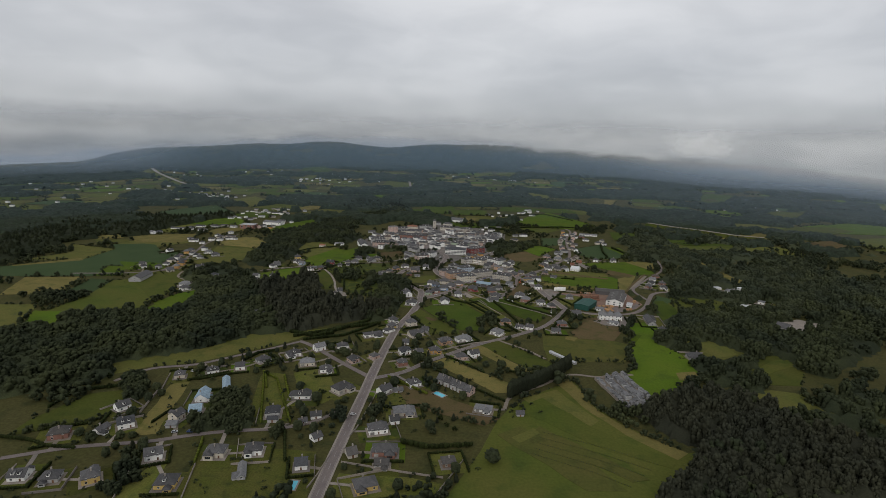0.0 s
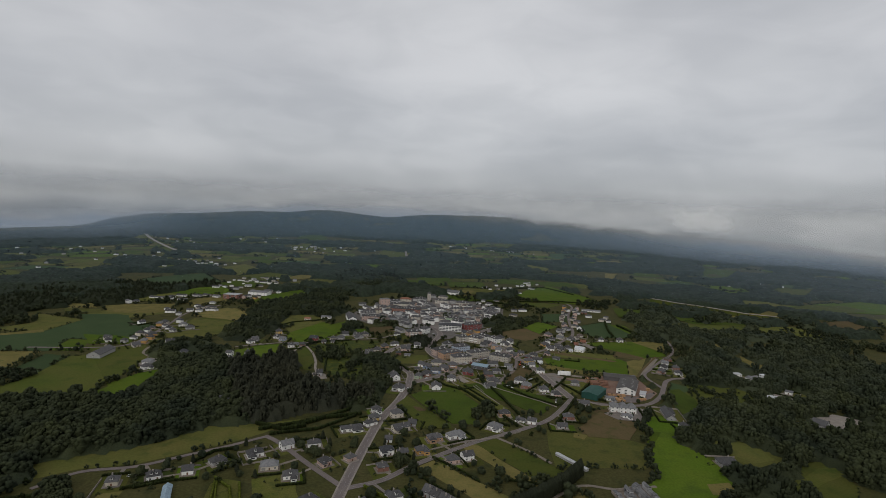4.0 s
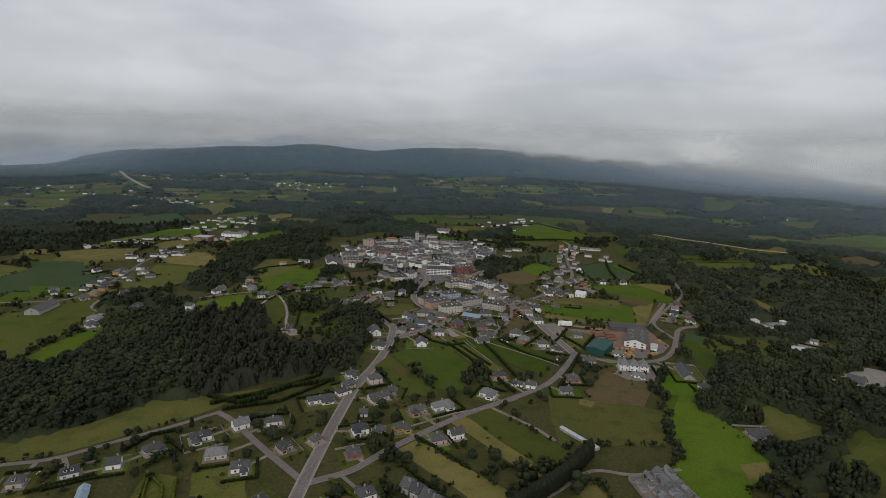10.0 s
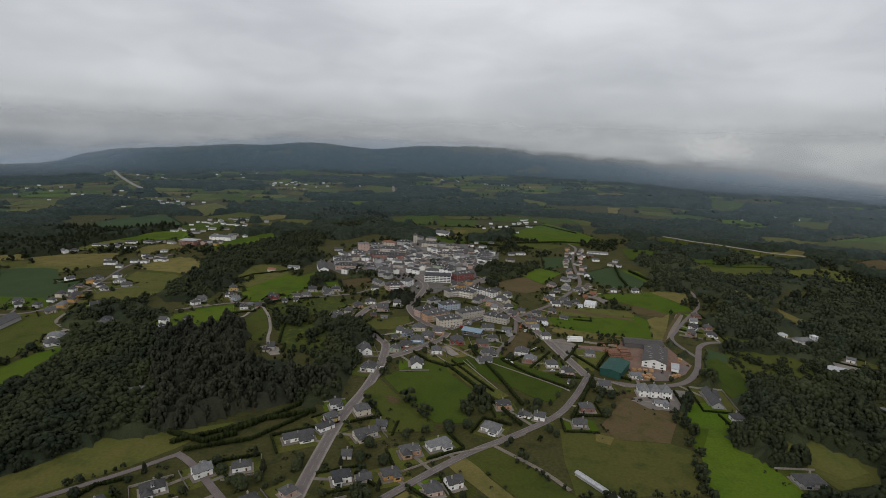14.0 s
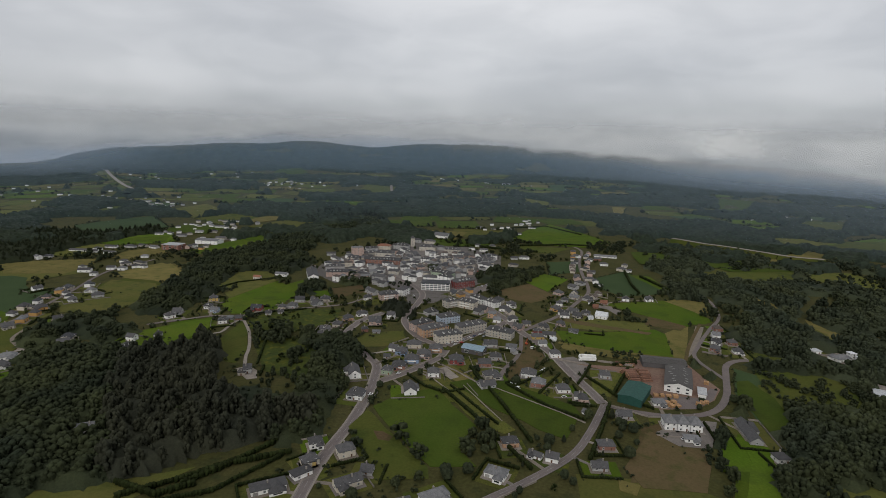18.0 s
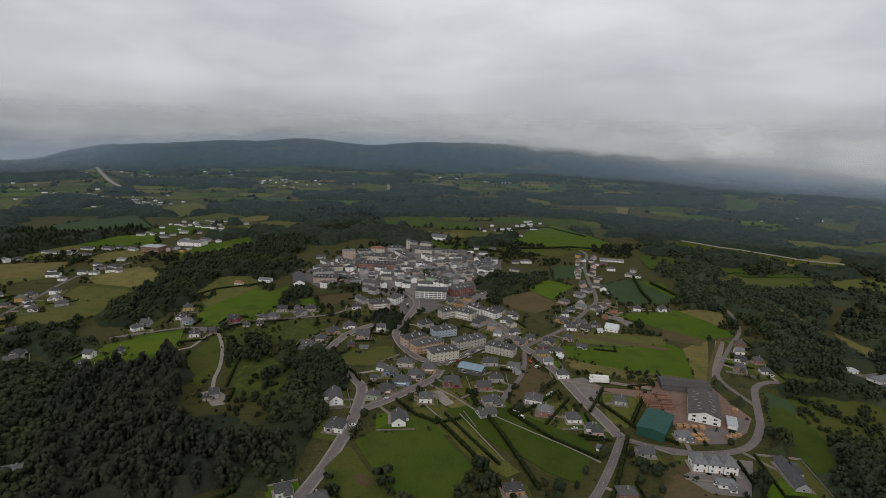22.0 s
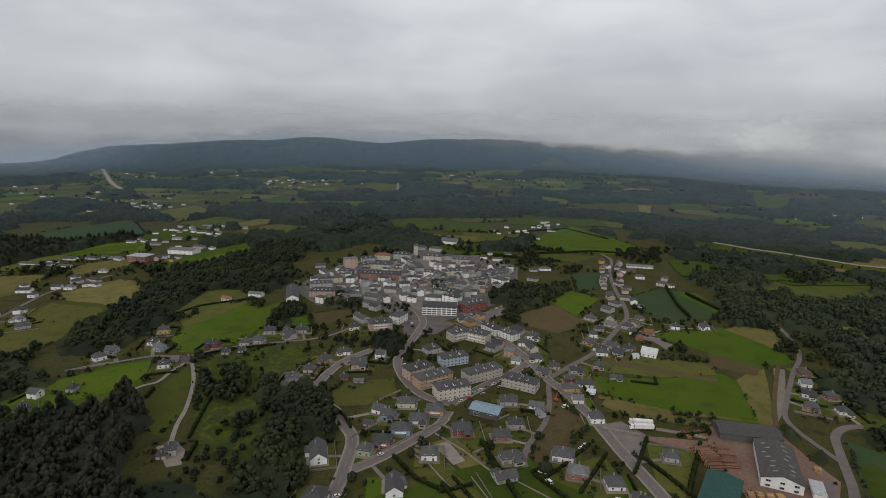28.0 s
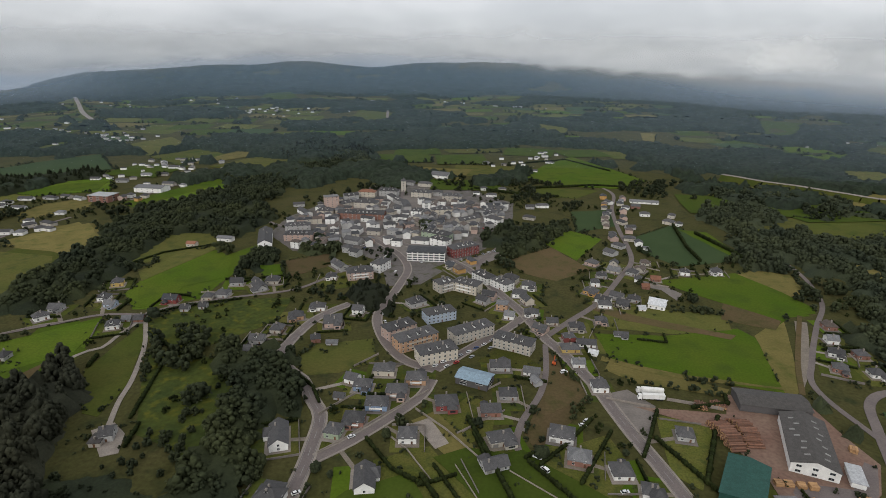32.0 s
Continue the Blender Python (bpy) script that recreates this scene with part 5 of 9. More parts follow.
road("grey street with houses rising to the upper hamlet", [(114.5, 803), (140.1, 831.1), (171.8, 866.5), (209.9, 927.6), (230.9, 963.4), (242.3, 1007.6), (253.9, 1081.9), (272.4, 1170.4), (301.2, 1262.3), (295.6, 1321.7)], 6, "asphalt", z=0.260)
road("narrow grey lane round the gardens", [(100.9, 655), (94.1, 653.8), (82.5, 674.4), (79.5, 687.1), (85.4, 706.1), (99, 730.8), (107.3, 756), (113.5, 793)], 4.5, "asphalt", z=0.272)
road("grey lane hooking round the sawmill", [(155, 642.8), (173.8, 632.7), (203, 626.5), (234.8, 633.9), (259.4, 659.6), (280, 698.7), (295.3, 726), (316.4, 738), (344.5, 733.6), (383.5, 724.2), (412.7, 716.8)], 6.5, "asphalt", z=0.284)
road("narrow lane past houses behind the sawmill", [(277, 688.3), (273.1, 740.6), (292.2, 774.5), (328.4, 825), (360.6, 866.9), (380.7, 916.8), (389.2, 961.4), (382.3, 974.2)], 4.5, "asphalt", z=0.296)
road("grey side road with yellow kerb", [(155, 642.8), (132.4, 601.3), (111.4, 571.2), (76.3, 542.3), (39, 515.7), (-8.1, 471.4), (-32, 443.9), (-50.3, 433), (-59.5, 428)], 6.5, "asphalt", z=0.308, lines=True)
road("grey side street between detached houses", [(-59.5, 431), (-91.9, 463.2), (-126.3, 499.5), (-141.8, 511.4)], 5.5, "asphalt", z=0.320)
road("grey village lane along the meadow", [(-141.1, 509.3), (-161.6, 490.6), (-187.5, 470.4), (-216.7, 447.6), (-250.5, 436), (-267.1, 410.4)], 4.5, "asphalt", z=0.332)
road("grey village lane between gardens", [(-70.5, 376.8), (-88, 356.3), (-109.1, 345), (-146.2, 338.4), (-170.2, 331.3), (-192.6, 323.1), (-235.2, 314.2), (-270.9, 299.8)], 4.5, "asphalt", z=0.344)
road("pale farm track beside the tall hedge", [(50.9, 381.3), (58.7, 403.3), (87.9, 425.8), (116, 448.1), (141.3, 445.1), (173.7, 452)], 3.5, "gravel", z=0.356)
road("pale gravel farm track to a yard", [(-388.3, 776.8), (-380.6, 749.1), (-362.1, 731.4), (-354.0, 724.5)], 4, "gravel", z=0.362)
road("pale concrete farm track", [(-194.6, 721.4), (-206.6, 767.8), (-195.1, 780.1), (-193.6, 801.4), (-189.5, 827.2)], 3.5, "concrete", z=0.368)
road("pale concrete farm track to a lone house", [(-190.5, 829.1), (-167.6, 784), (-153.5, 743.3), (-148.2, 718.6), (-141.1, 696.6)], 3.5, "concrete", z=0.380)
road("narrow lane along the far meadows", [(-191.5, 831.1), (-225.2, 830.1), (-253, 813.1), (-278.7, 797.4)], 4, "asphalt", z=0.392)
road("lane along the scrub hillside", [(-192.5, 833), (-173.1, 850.2), (-128.9, 868.4), (-94.3, 881.4), (-74.2, 901.1), (-50.8, 944.8)], 4, "asphalt", z=0.404)
road("pale farm track across fields", [(60.8, 528.3), (87.7, 500.9), (100.6, 482.1)], 3.5, "gravel", z=0.416)
road("grassy verge of the far motorway", [(531.5, 1392.1), (549.1, 1372.1), (573.2, 1336.5), (608.0, 1307.1), (636.6, 1272.5), (655.6, 1249.9), (678.1, 1221.3), (726.9, 1201.4)], 30, "deep", z=0.428)
road("grey lane on the left plain", [(-532.7, 749.7), (-450.4, 763.1), (-418.5, 794.6), (-431.1, 905.2), (-448.5, 1013.3), (-425.6, 1098)], 5, "asphalt", z=0.440)
road("dirt works road beside the field", [(327.5, 844.5), (282.4, 774.3), (260.4, 734.3)], 4, "brown", z=0.452)
road("road past the far workshops", [(-400.6, 1187.1), (-385.6, 1270.9), (-351.7, 1360.7), (-325.3, 1452.2), (-258.2, 1518.4)], 6, "asphalt", z=0.464)
road("street through the old town", [(-57.6, 1067.4), (-24.6, 1154.9), (-23.6, 1301.6), (-30.7, 1445.7)], 5, "asphalt", z=0.476)
road("cross street of the old town", [(-57.6, 1067.4), (-114.8, 1081.2), (-154.3, 1074.6), (-182, 1097.8)], 5, "asphalt", z=0.488)
road("town street by the park", [(72.6, 922.7), (77.4, 957.6), (98.6, 1001.7)], 5, "asphalt", z=0.500)



# ---------------------------------------------------------------- hedges and garden walls
hedge([(-151, 431.9), (-126.3, 350.4)], 1.5, 2, "l_lime", "clipped yellow-green boundary hedge")
hedge([(-137.5, 423.7), (-105.4, 351.6)], 1.5, 2, "l_lime", "clipped yellow-green boundary hedge")
hedge([(-138.5, 423.6), (-153.5, 436.5)], 1.5, 2, "l_lime", "clipped yellow-green boundary hedge")
hedge([(-157.8, 329), (-150.2, 299.2)], 1.5, 2, "l_lime", "clipped yellow-green boundary hedge")
hedge([(-290.2, 323.4), (-268.1, 320.4), (-253.1, 314.3)], 2, 2.2)
hedge([(-260.2, 310), (-253.1, 314.3), (-232.7, 312.7)], 2, 2)
hedge([(-287.2, 364.5), (-285.5, 390.8), (-251.1, 403.2)], 2.2, 2.5)
garden_wall([(-223.8, 400.8), (-220.6, 379.4), (-217.4, 359)], 2)
garden_wall([(-188.2, 304.7), (-179.4, 264.2)], 1.5)
garden_wall([(-149.5, 299.2), (-142.6, 266.8)], 1.5)
garden_wall([(-124, 341.2), (-105.7, 349.9)], 1.3)
hedge([(-208.1, 414.5), (-180.8, 432.3)], 2, 2.5)
hedge([(-238.7, 358.8), (-232.9, 327.9)], 2, 2)
garden_wall([(-133.7, 328.9), (-127.2, 307.7)], 1.2)
hedge([(-106.7, 342.1), (-95.5, 304.3)], 1.8, 2)
hedge([(-43.4, 431.7), (-19.4, 411.4), (-9, 402)], 2.5, 2.2, "l_lime", "clipped yellow-green boundary hedge")
garden_wall([(-60.4, 305.8), (-41.4, 301.7), (-21.2, 297.1), (4.1, 292.5)], 1.3)
garden_wall([(16.8, 311.7), (-1.1, 274.1)], 1.2)
garden_wall([(-50.8, 399.9), (-52.1, 386.4), (-57.3, 348.4), (-60.7, 336)], 1.2)
garden_wall([(-104.1, 347.7), (-88.3, 352.2), (-76.4, 368.3)], 1.2)
garden_wall([(-69, 314.8), (-72.3, 292.1), (-75.4, 279.2)], 1.2)
hedge([(-155.7, 484.5), (-170.9, 476.8), (-178.7, 457.4)], 2, 2.5)
hedge([(-138, 514.1), (-100.4, 528.5), (-71.9, 563.9)], 2.5, 3)
hedge([(-23.8, 329.7), (-5.7, 324.2), (24.5, 328.9)], 3, 3.5)
hedge([(4.4, 483.2), (28.7, 460.2), (39.9, 446.6)], 2, 2)
hedge([(61.6, 450.9), (84.7, 446.8)], 2, 2)
hedge([(-26.7, 494.2), (-13.3, 481.9)], 1.6, 2)
hedge([(56.4, 400.5), (77.2, 418.0), (99.8, 439.2), (119.5, 463.0)], 5.5, 13, "l_pine", "tall clipped dark conifer windbreak beside a track", 1.3)
hedge([(-150.2, 522.1), (-121.3, 539.1), (-95.8, 559.7), (-78.8, 581.5)], 3, 3.5)
hedge([(-150, 432.5), (-140.1, 405.2)], 1.5, 2, "l_lime", "clipped yellow-green boundary hedge")
hedge([(-132.6, 429.5), (-115.3, 384.9)], 1.5, 2, "l_lime", "clipped yellow-green boundary hedge")
garden_wall([(-229.3, 427.1), (-218.7, 387.3)], 1.5)
hedge([(-6.8, 454.2), (21.6, 421.2), (52.9, 393.3)], 2, 2)
hedge([(54.8, 706.5), (75, 639.6), (88.7, 584.9)], 2.5, 3)
hedge([(-119.5, 534.3), (-99.2, 554.1), (-66.3, 568.1)], 3, 4)
hedge([(-157.1, 534), (-130, 523.4), (-112.1, 534.7)], 3, 4)
garden_wall([(-2.5, 494.6), (32.2, 517.1), (58.8, 526.8), (84.1, 543.6)], 1.2)
hedge([(36.3, 669.4), (54.8, 633.8), (69.1, 607.8)], 2, 2)
hedge([(83.8, 672.5), (109, 637.1), (133.6, 616.6)], 2, 2.5)
garden_wall([(46.8, 670.1), (72, 613.1)], 1)
hedge([(30.3, 661.4), (49.6, 625.6), (71.1, 580.6), (83.5, 554.5)], 2.5, 3)
garden_wall([(73.5, 666.3), (116.8, 628.6), (132.2, 613.4)], 1)
hedge([(158.9, 642.2), (139.9, 601.6), (121.9, 565.9)], 2.5, 3)
hedge([(154.6, 691.8), (169.6, 655.2), (191.1, 635.8)], 2, 2.5)
garden_wall([(156.8, 642.1), (182.3, 624.1), (213.7, 624)], 1.2)
garden_wall([(-17.8, 759.9), (-3.5, 776)], 1.5)
garden_wall([(-23.6, 677.5), (-12.8, 687.2), (5.2, 707.2), (32.3, 734.5)], 1.3)
garden_wall([(10.5, 693.2), (22.4, 680.4), (34.9, 659.5)], 1.2)
garden_wall([(24.9, 715.2), (42.2, 697.2), (58.9, 675)], 1.5)
garden_wall([(48.2, 693.9), (63.8, 706), (76.3, 715)], 1.2)
garden_wall([(51.1, 695.1), (68.7, 709.8)], 1.2)
garden_wall([(-29.9, 709), (-16.4, 725), (-12.1, 729.3)], 1.5)
hedge([(-53.2, 750.8), (-39.2, 735.8), (-31.4, 719.2)], 1.8, 2.5)
hedge([(0.1, 688.5), (15.2, 666.5), (31.8, 655.9)], 2, 2.5)
hedge([(29.2, 655.9), (39.5, 659.6), (47.5, 663.4)], 2, 2)
garden_wall([(67.5, 735.3), (76.7, 743)], 1.3)
hedge([(82.5, 675.5), (90.2, 679.6), (96.5, 675.7)], 2, 2.5)
hedge([(132.4, 697), (118.5, 675.7), (106.3, 657.2)], 2, 2)
hedge([(89.4, 670.4), (105.2, 685.6), (125.3, 708.5)], 2, 2)
garden_wall([(158.2, 824.7), (147.5, 803.1)], 1.2)
garden_wall([(138.5, 728.1), (156.5, 721.8), (161.9, 720.3)], 1.5)
hedge([(164.1, 715.5), (151.6, 691.8), (142.6, 676.2)], 2, 2.5)
hedge([(196.5, 710), (180.3, 681.9), (166.8, 658.2)], 2.5, 3)
garden_wall([(174.5, 727.2), (190.5, 722.5), (204.2, 717.9)], 2)
hedge([(204.3, 809.7), (201.8, 797), (181.4, 801.5)], 1.6, 1.8)
hedge([(187.1, 719.2), (208.6, 722.9), (211.7, 733.1)], 2.5, 3)
garden_wall([(-278.4, 796.9), (-260.9, 811.2), (-236.8, 821.6)], 1)
hedge([(-190.8, 768.3), (-188.5, 753.7)], 2.5, 3)
hedge([(-163.9, 793.5), (-143.6, 777.4), (-126.5, 766.2)], 2.5, 3)
hedge([(-133, 703.3), (-138, 731.7), (-144, 765.7)], 2, 2)
hedge([(-125.4, 698.3), (-122.8, 679.3)], 2, 2.5)
hedge([(-190.4, 841.2), (-183.1, 836), (-169.6, 847.3), (-127.4, 863)], 2, 2)
hedge([(-271.5, 924.6), (-247.5, 973.2), (-201.6, 1004.3)], 2, 2)
hedge([(339.6, 1062.9), (349.8, 1002.7), (352.4, 973)], 3, 4)
hedge([(326.5, 1097.3), (307.1, 1010.3), (302.7, 966.2)], 3, 4)
hedge([(-118.8, 950.1), (-103.9, 906.7)], 2.5, 3)
hedge([(203.3, 1522.6), (290.8, 1562), (350.3, 1445.6)], 3, 4)
hedge([(170.7, 1293.2), (286.1, 1321.1), (364.2, 1305.1)], 3, 4)
hedge([(89.3, 1288.2), (156.4, 1253.8), (213.8, 1239)], 3, 4)
hedge([(75.6, 349), (113.3, 331.2), (144, 312.6)], 0.7, 0.5, "l_oak", "low row of vegetable plants in the meadow", 1.7)
hedge([(72, 341.9), (109.6, 323.5), (137.2, 306.1)], 0.7, 0.5, "l_oak", "low row of vegetable plants in the meadow", 1.7)
hedge([(68.6, 335), (106, 316.2), (130.7, 299.9)], 0.7, 0.5, "l_oak", "low row of vegetable plants in the meadow", 1.7)
hedge([(65.2, 328.4), (102.6, 309.1), (124.4, 293.9)], 0.7, 0.5, "l_oak", "low row of vegetable plants in the meadow", 1.7)
hedge([(62, 322.1), (99.3, 302.3), (118.3, 288.2)], 0.7, 0.5, "l_oak", "low row of vegetable plants in the meadow", 1.7)


# ---------------------------------------------------------------- houses
house(-348.6, 702.6, 30, 16, 9, 5, "hip", "white", "pale")
house(-208.7, 588.2, 24, 13, 9, 5.5, "gable", "white", "pale")
house(-244.5, 282.0, 8, 11.6, 10, 4.5, "gable", "white", "slate", dormers=2)
house(-225.5, 281.2, 14, 11.7, 10, 4.5, "hip", "grey", "slate", dormers=1)
house(-202.7, 281.6, 33, 11.2, 11, 6, "hip", "yellow", "slate")
house(-178.5, 305.9, 22, 12.2, 10, 6, "gable", "white", "slate", dormers=1)
house(-156.8, 279.5, 7, 13.9, 12, 5, "hip", "yellow", "slate", dormers=1)
house(-141.2, 310.9, 3, 14.4, 11, 6, "hip", "cream", "slate")
house(-118.5, 314.9, 9, 12.8, 11, 5.5, "hip", "white", "slate")
house(-118.1, 292.6, -72, 18.2, 5, 3, "gable", "grey", "pale", chim=0)
house(-234.0, 365.9, 56, 11.3, 9, 5, "gable", "white", "slate", dormers=1)
house(-229.8, 334.7, 76, 11.1, 7, 3.5, "gable", "white", "slate")
house(-217.3, 341.9, 34, 12.4, 10, 6, "gable", "white", "dark", dormers=2)
house(-187.6, 353.7, 77, 10.5, 9, 6, "gable", "cream", "slate")
house(-186.2, 343.7, 10, 8.3, 7, 3, "flat", "grey", "pale", chim=0)
house(-183.1, 385.9, -79, 17.8, 10, 5, "gable", "white", "blue")
house(-178.2, 363.5, 13, 10.2, 11, 5, "gable", "white", "blue")
house(-121.5, 363.2, 12, 12.1, 11, 6, "hip", "grey", "dark")
house(-118.7, 353.9, 3, 8.9, 5, 4, "gable", "grey", "dark", chim=0)
house(-174.3, 409.2, -68, 25.0, 6, 3.5, "gable", "white", "blue", chim=0)
house(-218.5, 422.1, 18, 9.7, 9, 5, "hip", "cream", "slate", dormers=1)
house(-195.2, 432.0, 30, 11.0, 9, 5, "hip", "white", "slate", dormers=2)
house(-175.3, 442.0, 19, 9.4, 9, 5, "gable", "white", "slate")
house(-252.8, 326.7, 21, 14.2, 11, 6, "hip", "brick", "fibre")
house(-116.8, 490.3, 39, 12.5, 9, 6, "gable", "white", "pale")
house(-95.6, 496.6, 20, 12.9, 8, 5, "hip", "white", "slate")
house(-137.4, 474.2, 31, 14.9, 9, 5, "hip", "white", "slate", dormers=1)
house(-119.4, 454.8, 16, 15.1, 10, 5, "hip", "cream", "pale")
house(-99.8, 441.7, 17, 12.6, 9, 5, "hip", "white", "slate", dormers=1)
house(-79.8, 464.5, 39, 11.0, 9, 5.5, "hip", "pink", "slate")
house(-61.5, 473.7, 47, 9.6, 8, 5, "hip", "pink", "slate")
house(-161.0, 459.4, 49, 13.2, 9, 4.5, "hip", "grey", "slate")
house(-109.0, 392.0, 4, 18.9, 9, 4.5, "hip", "white", "slate", dormers=1)
house(-78.9, 405.7, 49, 17.4, 12, 6, "hip", "beige", "slate")
house(-89.5, 361.5, 15, 9.4, 7, 4, "gable", "white", "slate")
house(-97.1, 353.5, 23, 7.0, 6, 3, "gable", "white", "slate")
house(-82.6, 332.4, 43, 8.0, 8, 4, "gable", "white", "slate")
house(-84.2, 300.7, 12, 9.2, 10, 5, "gable", "white", "dark")
house(-34.2, 318.0, 3, 18.9, 11, 5.5, "hip", "brick", "slate")
house(-42.2, 344.6, 16, 15.9, 11, 5.5, "hip", "white", "slate")
house(-31.9, 357.7, 18, 7.8, 9, 4.5, "gable", "white", "slate")
house(-25.7, 370.6, 10, 18.9, 11, 5, "hip", "cream", "pale")
house(-44.3, 404.6, 50, 13.3, 9, 5, "gable", "white", "slate")
house(-33.3, 406.5, 19, 8.9, 6, 3, "gable", "grey", "slate")
house(-41.8, 282.1, 21, 15.8, 11, 5, "hip", "yellow", "slate")
house(-55.7, 314.9, 26, 7.9, 10, 4, "gable", "beige", "fibre")
house(-34.7, 304.4, 3, 10.8, 8, 3, "flat", "grey", "fibre")
house(7.3, 307.7, 11, 10.3, 9, 4.5, "hip", "brown", "fibre")
house(34.5, 379.0, -12, 15.3, 9, 3.2, "flat", "white", "pale")
house(61.6, 373.5, 3, 7.0, 6, 3, "gable", "grey", "slate", chim=0)
house(-21.0, 418.6, 29, 12.2, 9, 5, "hip", "white", "slate", dormers=1)
house(2.7, 426.1, -31, 7.0, 11, 6, "gable", "grey", "slate", group='terraced row')
house(8.6, 421.2, -34, 7.0, 11, 6, "gable", "grey", "slate", group='terraced row')
house(14.1, 415.9, -34, 7.0, 11, 6, "gable", "grey", "slate", group='terraced row')
house(19.4, 410.8, -34, 7.0, 11, 6, "gable", "grey", "slate", group='terraced row')
house(24.8, 405.7, -33, 7.0, 11, 6, "gable", "pink", "slate", group='terraced row')
house(-34.3, 460.0, 22, 10.1, 9, 5.5, "hip", "brick", "slate")
house(-34.0, 488.0, 19, 13.2, 9, 6, "hip", "white", "dark")
house(-21.2, 487.8, 23, 10.8, 7, 4, "gable", "cream", "slate")
house(-5.4, 492.8, 21, 12.3, 9, 5, "hip", "ochre", "slate")
house(20.0, 477.9, 20, 12.1, 9, 5, "hip", "pink", "slate")
house(32.1, 484.6, 25, 11.4, 9, 6, "gable", "white", "slate")
house(-26.5, 536.8, 30, 18.8, 9, 5.5, "gable", "cream", "slate")
house(4.9, 517.7, 19, 15.6, 9, 5.5, "hip", "orange", "slate")
house(23.4, 526.3, 29, 19.1, 9, 5, "hip", "white", "pale")
house(-32.8, 568.3, 26, 12.7, 10, 7, "hip", "cream", "slate")
house(-70.5, 532.0, 25, 23.0, 9, 4, "flat", "white", "slate")
house(-55.3, 545.5, 42, 13.9, 8, 4, "flat", "white", "slate")
house(-53.0, 557.2, 37, 11.7, 9, 6, "hip", "cream", "slate")
house(73.3, 583.0, 8, 13.1, 9, 5.5, "hip", "orange", "slate")
house(88.4, 569.9, -35, 10.8, 6, 3.5, "gable", "white", "slate")
house(98.4, 566.4, -21, 9.7, 8, 5, "gable", "white", "slate")
house(60.8, 548.9, -26, 15.4, 10, 5, "hip", "white", "pale")
house(137.2, 582.4, -0, 12.8, 9, 5, "hip", "brick", "slate")
house(125.7, 558.5, -3, 11.4, 8, 4, "gable", "grey", "slate")
house(-53.8, 577.2, 22, 10.5, 9, 6, "hip", "white", "slate")
house(-53.8, 557.0, 23, 9.8, 9, 5, "hip", "yellow", "slate")
for k in (-1, 0, 1):
    house(200.5 + 8.6 * k, 610.5 - 1.3 * k, -8, 10.2, 13, 8.0, "hip", "white", "pale", group="row of three white houses", both=True, gap=3.4)
house(-45.7, 687.1, -75, 21.7, 11, 6, "gable", "white", "slate", doors=False)
house(-37.7, 648.2, -11, 12.1, 12, 6, "hip", "grey", "slate", dormers=1)
house(3.6, 657.8, -84, 18.0, 11, 5, "gable", "white", "slate")
house(-17.6, 692.5, -12, 10.4, 10, 6, "hip", "green", "slate")
house(-8.4, 702.6, -4, 13.8, 11, 6, "hip", "brick", "slate", balcony=True)
house(2.3, 717.4, -1, 15.0, 11, 6, "hip", "blue", "slate", balcony=True)
house(12.8, 730.2, -1, 14.5, 11, 6, "hip", "pink", "slate", balcony=True)
house(23.9, 744.0, -1, 14.5, 11, 6, "hip", "orange", "slate", balcony=True)
house(-15.9, 743.5, -21, 9.8, 9, 5, "gable", "white", "slate")
house(-8.4, 736.1, -5, 12.8, 10, 5.5, "hip", "blue", "slate")
house(2.8, 753.4, -1, 15.8, 10, 6, "hip", "cream", "slate")
house(42.6, 719.0, 6, 15.2, 12, 6, "hip", "red", "slate")
house(21.9, 689.7, 1, 11.6, 11, 6, "hip", "white", "slate")
house(67.6, 713.0, 3, 13.4, 10, 5, "gable", "brick", "slate")
house(79.5, 729.1, -1, 12.3, 10, 5, "hip", "grey", "slate")
house(71.4, 688.4, 15, 16.2, 10, 5.5, "hip", "beige", "slate")
house(66.2, 669.2, 19, 15.5, 9, 4.5, "gable", "grey", "slate")
house(-20.8, 725.8, -9, 7.6, 6, 3, "gable", "grey", "slate", chim=0)
house(-50.6, 794.1, 16, 8.0, 8, 5, "hip", "brick", "slate")
house(-37.9, 789.7, 2, 9.6, 5, 3, "gable", "grey", "pale", chim=0)
house(-42.8, 818.0, 10, 15.2, 10, 6, "gable", "pink", "slate")
house(-82.2, 807.1, -4, 9.7, 9, 5, "hip", "beige", "slate")
house(-91.3, 792.3, -5, 11.0, 9, 5, "hip", "beige", "slate", dormers=1)
house(-91.8, 778.1, 2, 9.3, 8, 4, "gable", "grey", "slate")
house(60.5, 744.1, -24, 21, 13, 5, "gable", "dark", "blue", pitch=0.28, chim=0, win='strip', gap=9, label='dark clad commercial hall with a blue-grey metal roof', category='commercial hall', name='commercial_hall')
house(20.9, 790.7, 32, 32.0, 14, 10, "hip", "orange", "slate", dormers=3, gap=3.4, chim=4, label='orange and cream apartment block with a slate roof', category='apartment block', name='apartment_block', balcony=True, band='cream')
house(35.8, 772.1, 22, 28.1, 14, 10, "hip", "cream", "slate", dormers=3, gap=3.4, chim=4, label='cream apartment block with dark ground-floor shops', category='apartment block', name='apartment_block')
house(8.1, 804.9, 36, 24.6, 13, 10, "hip", "pink", "slate", dormers=2, gap=3.4, chim=3, label='pink and cream curved apartment block', category='apartment block', name='apartment_block', balcony=True, band='cream')
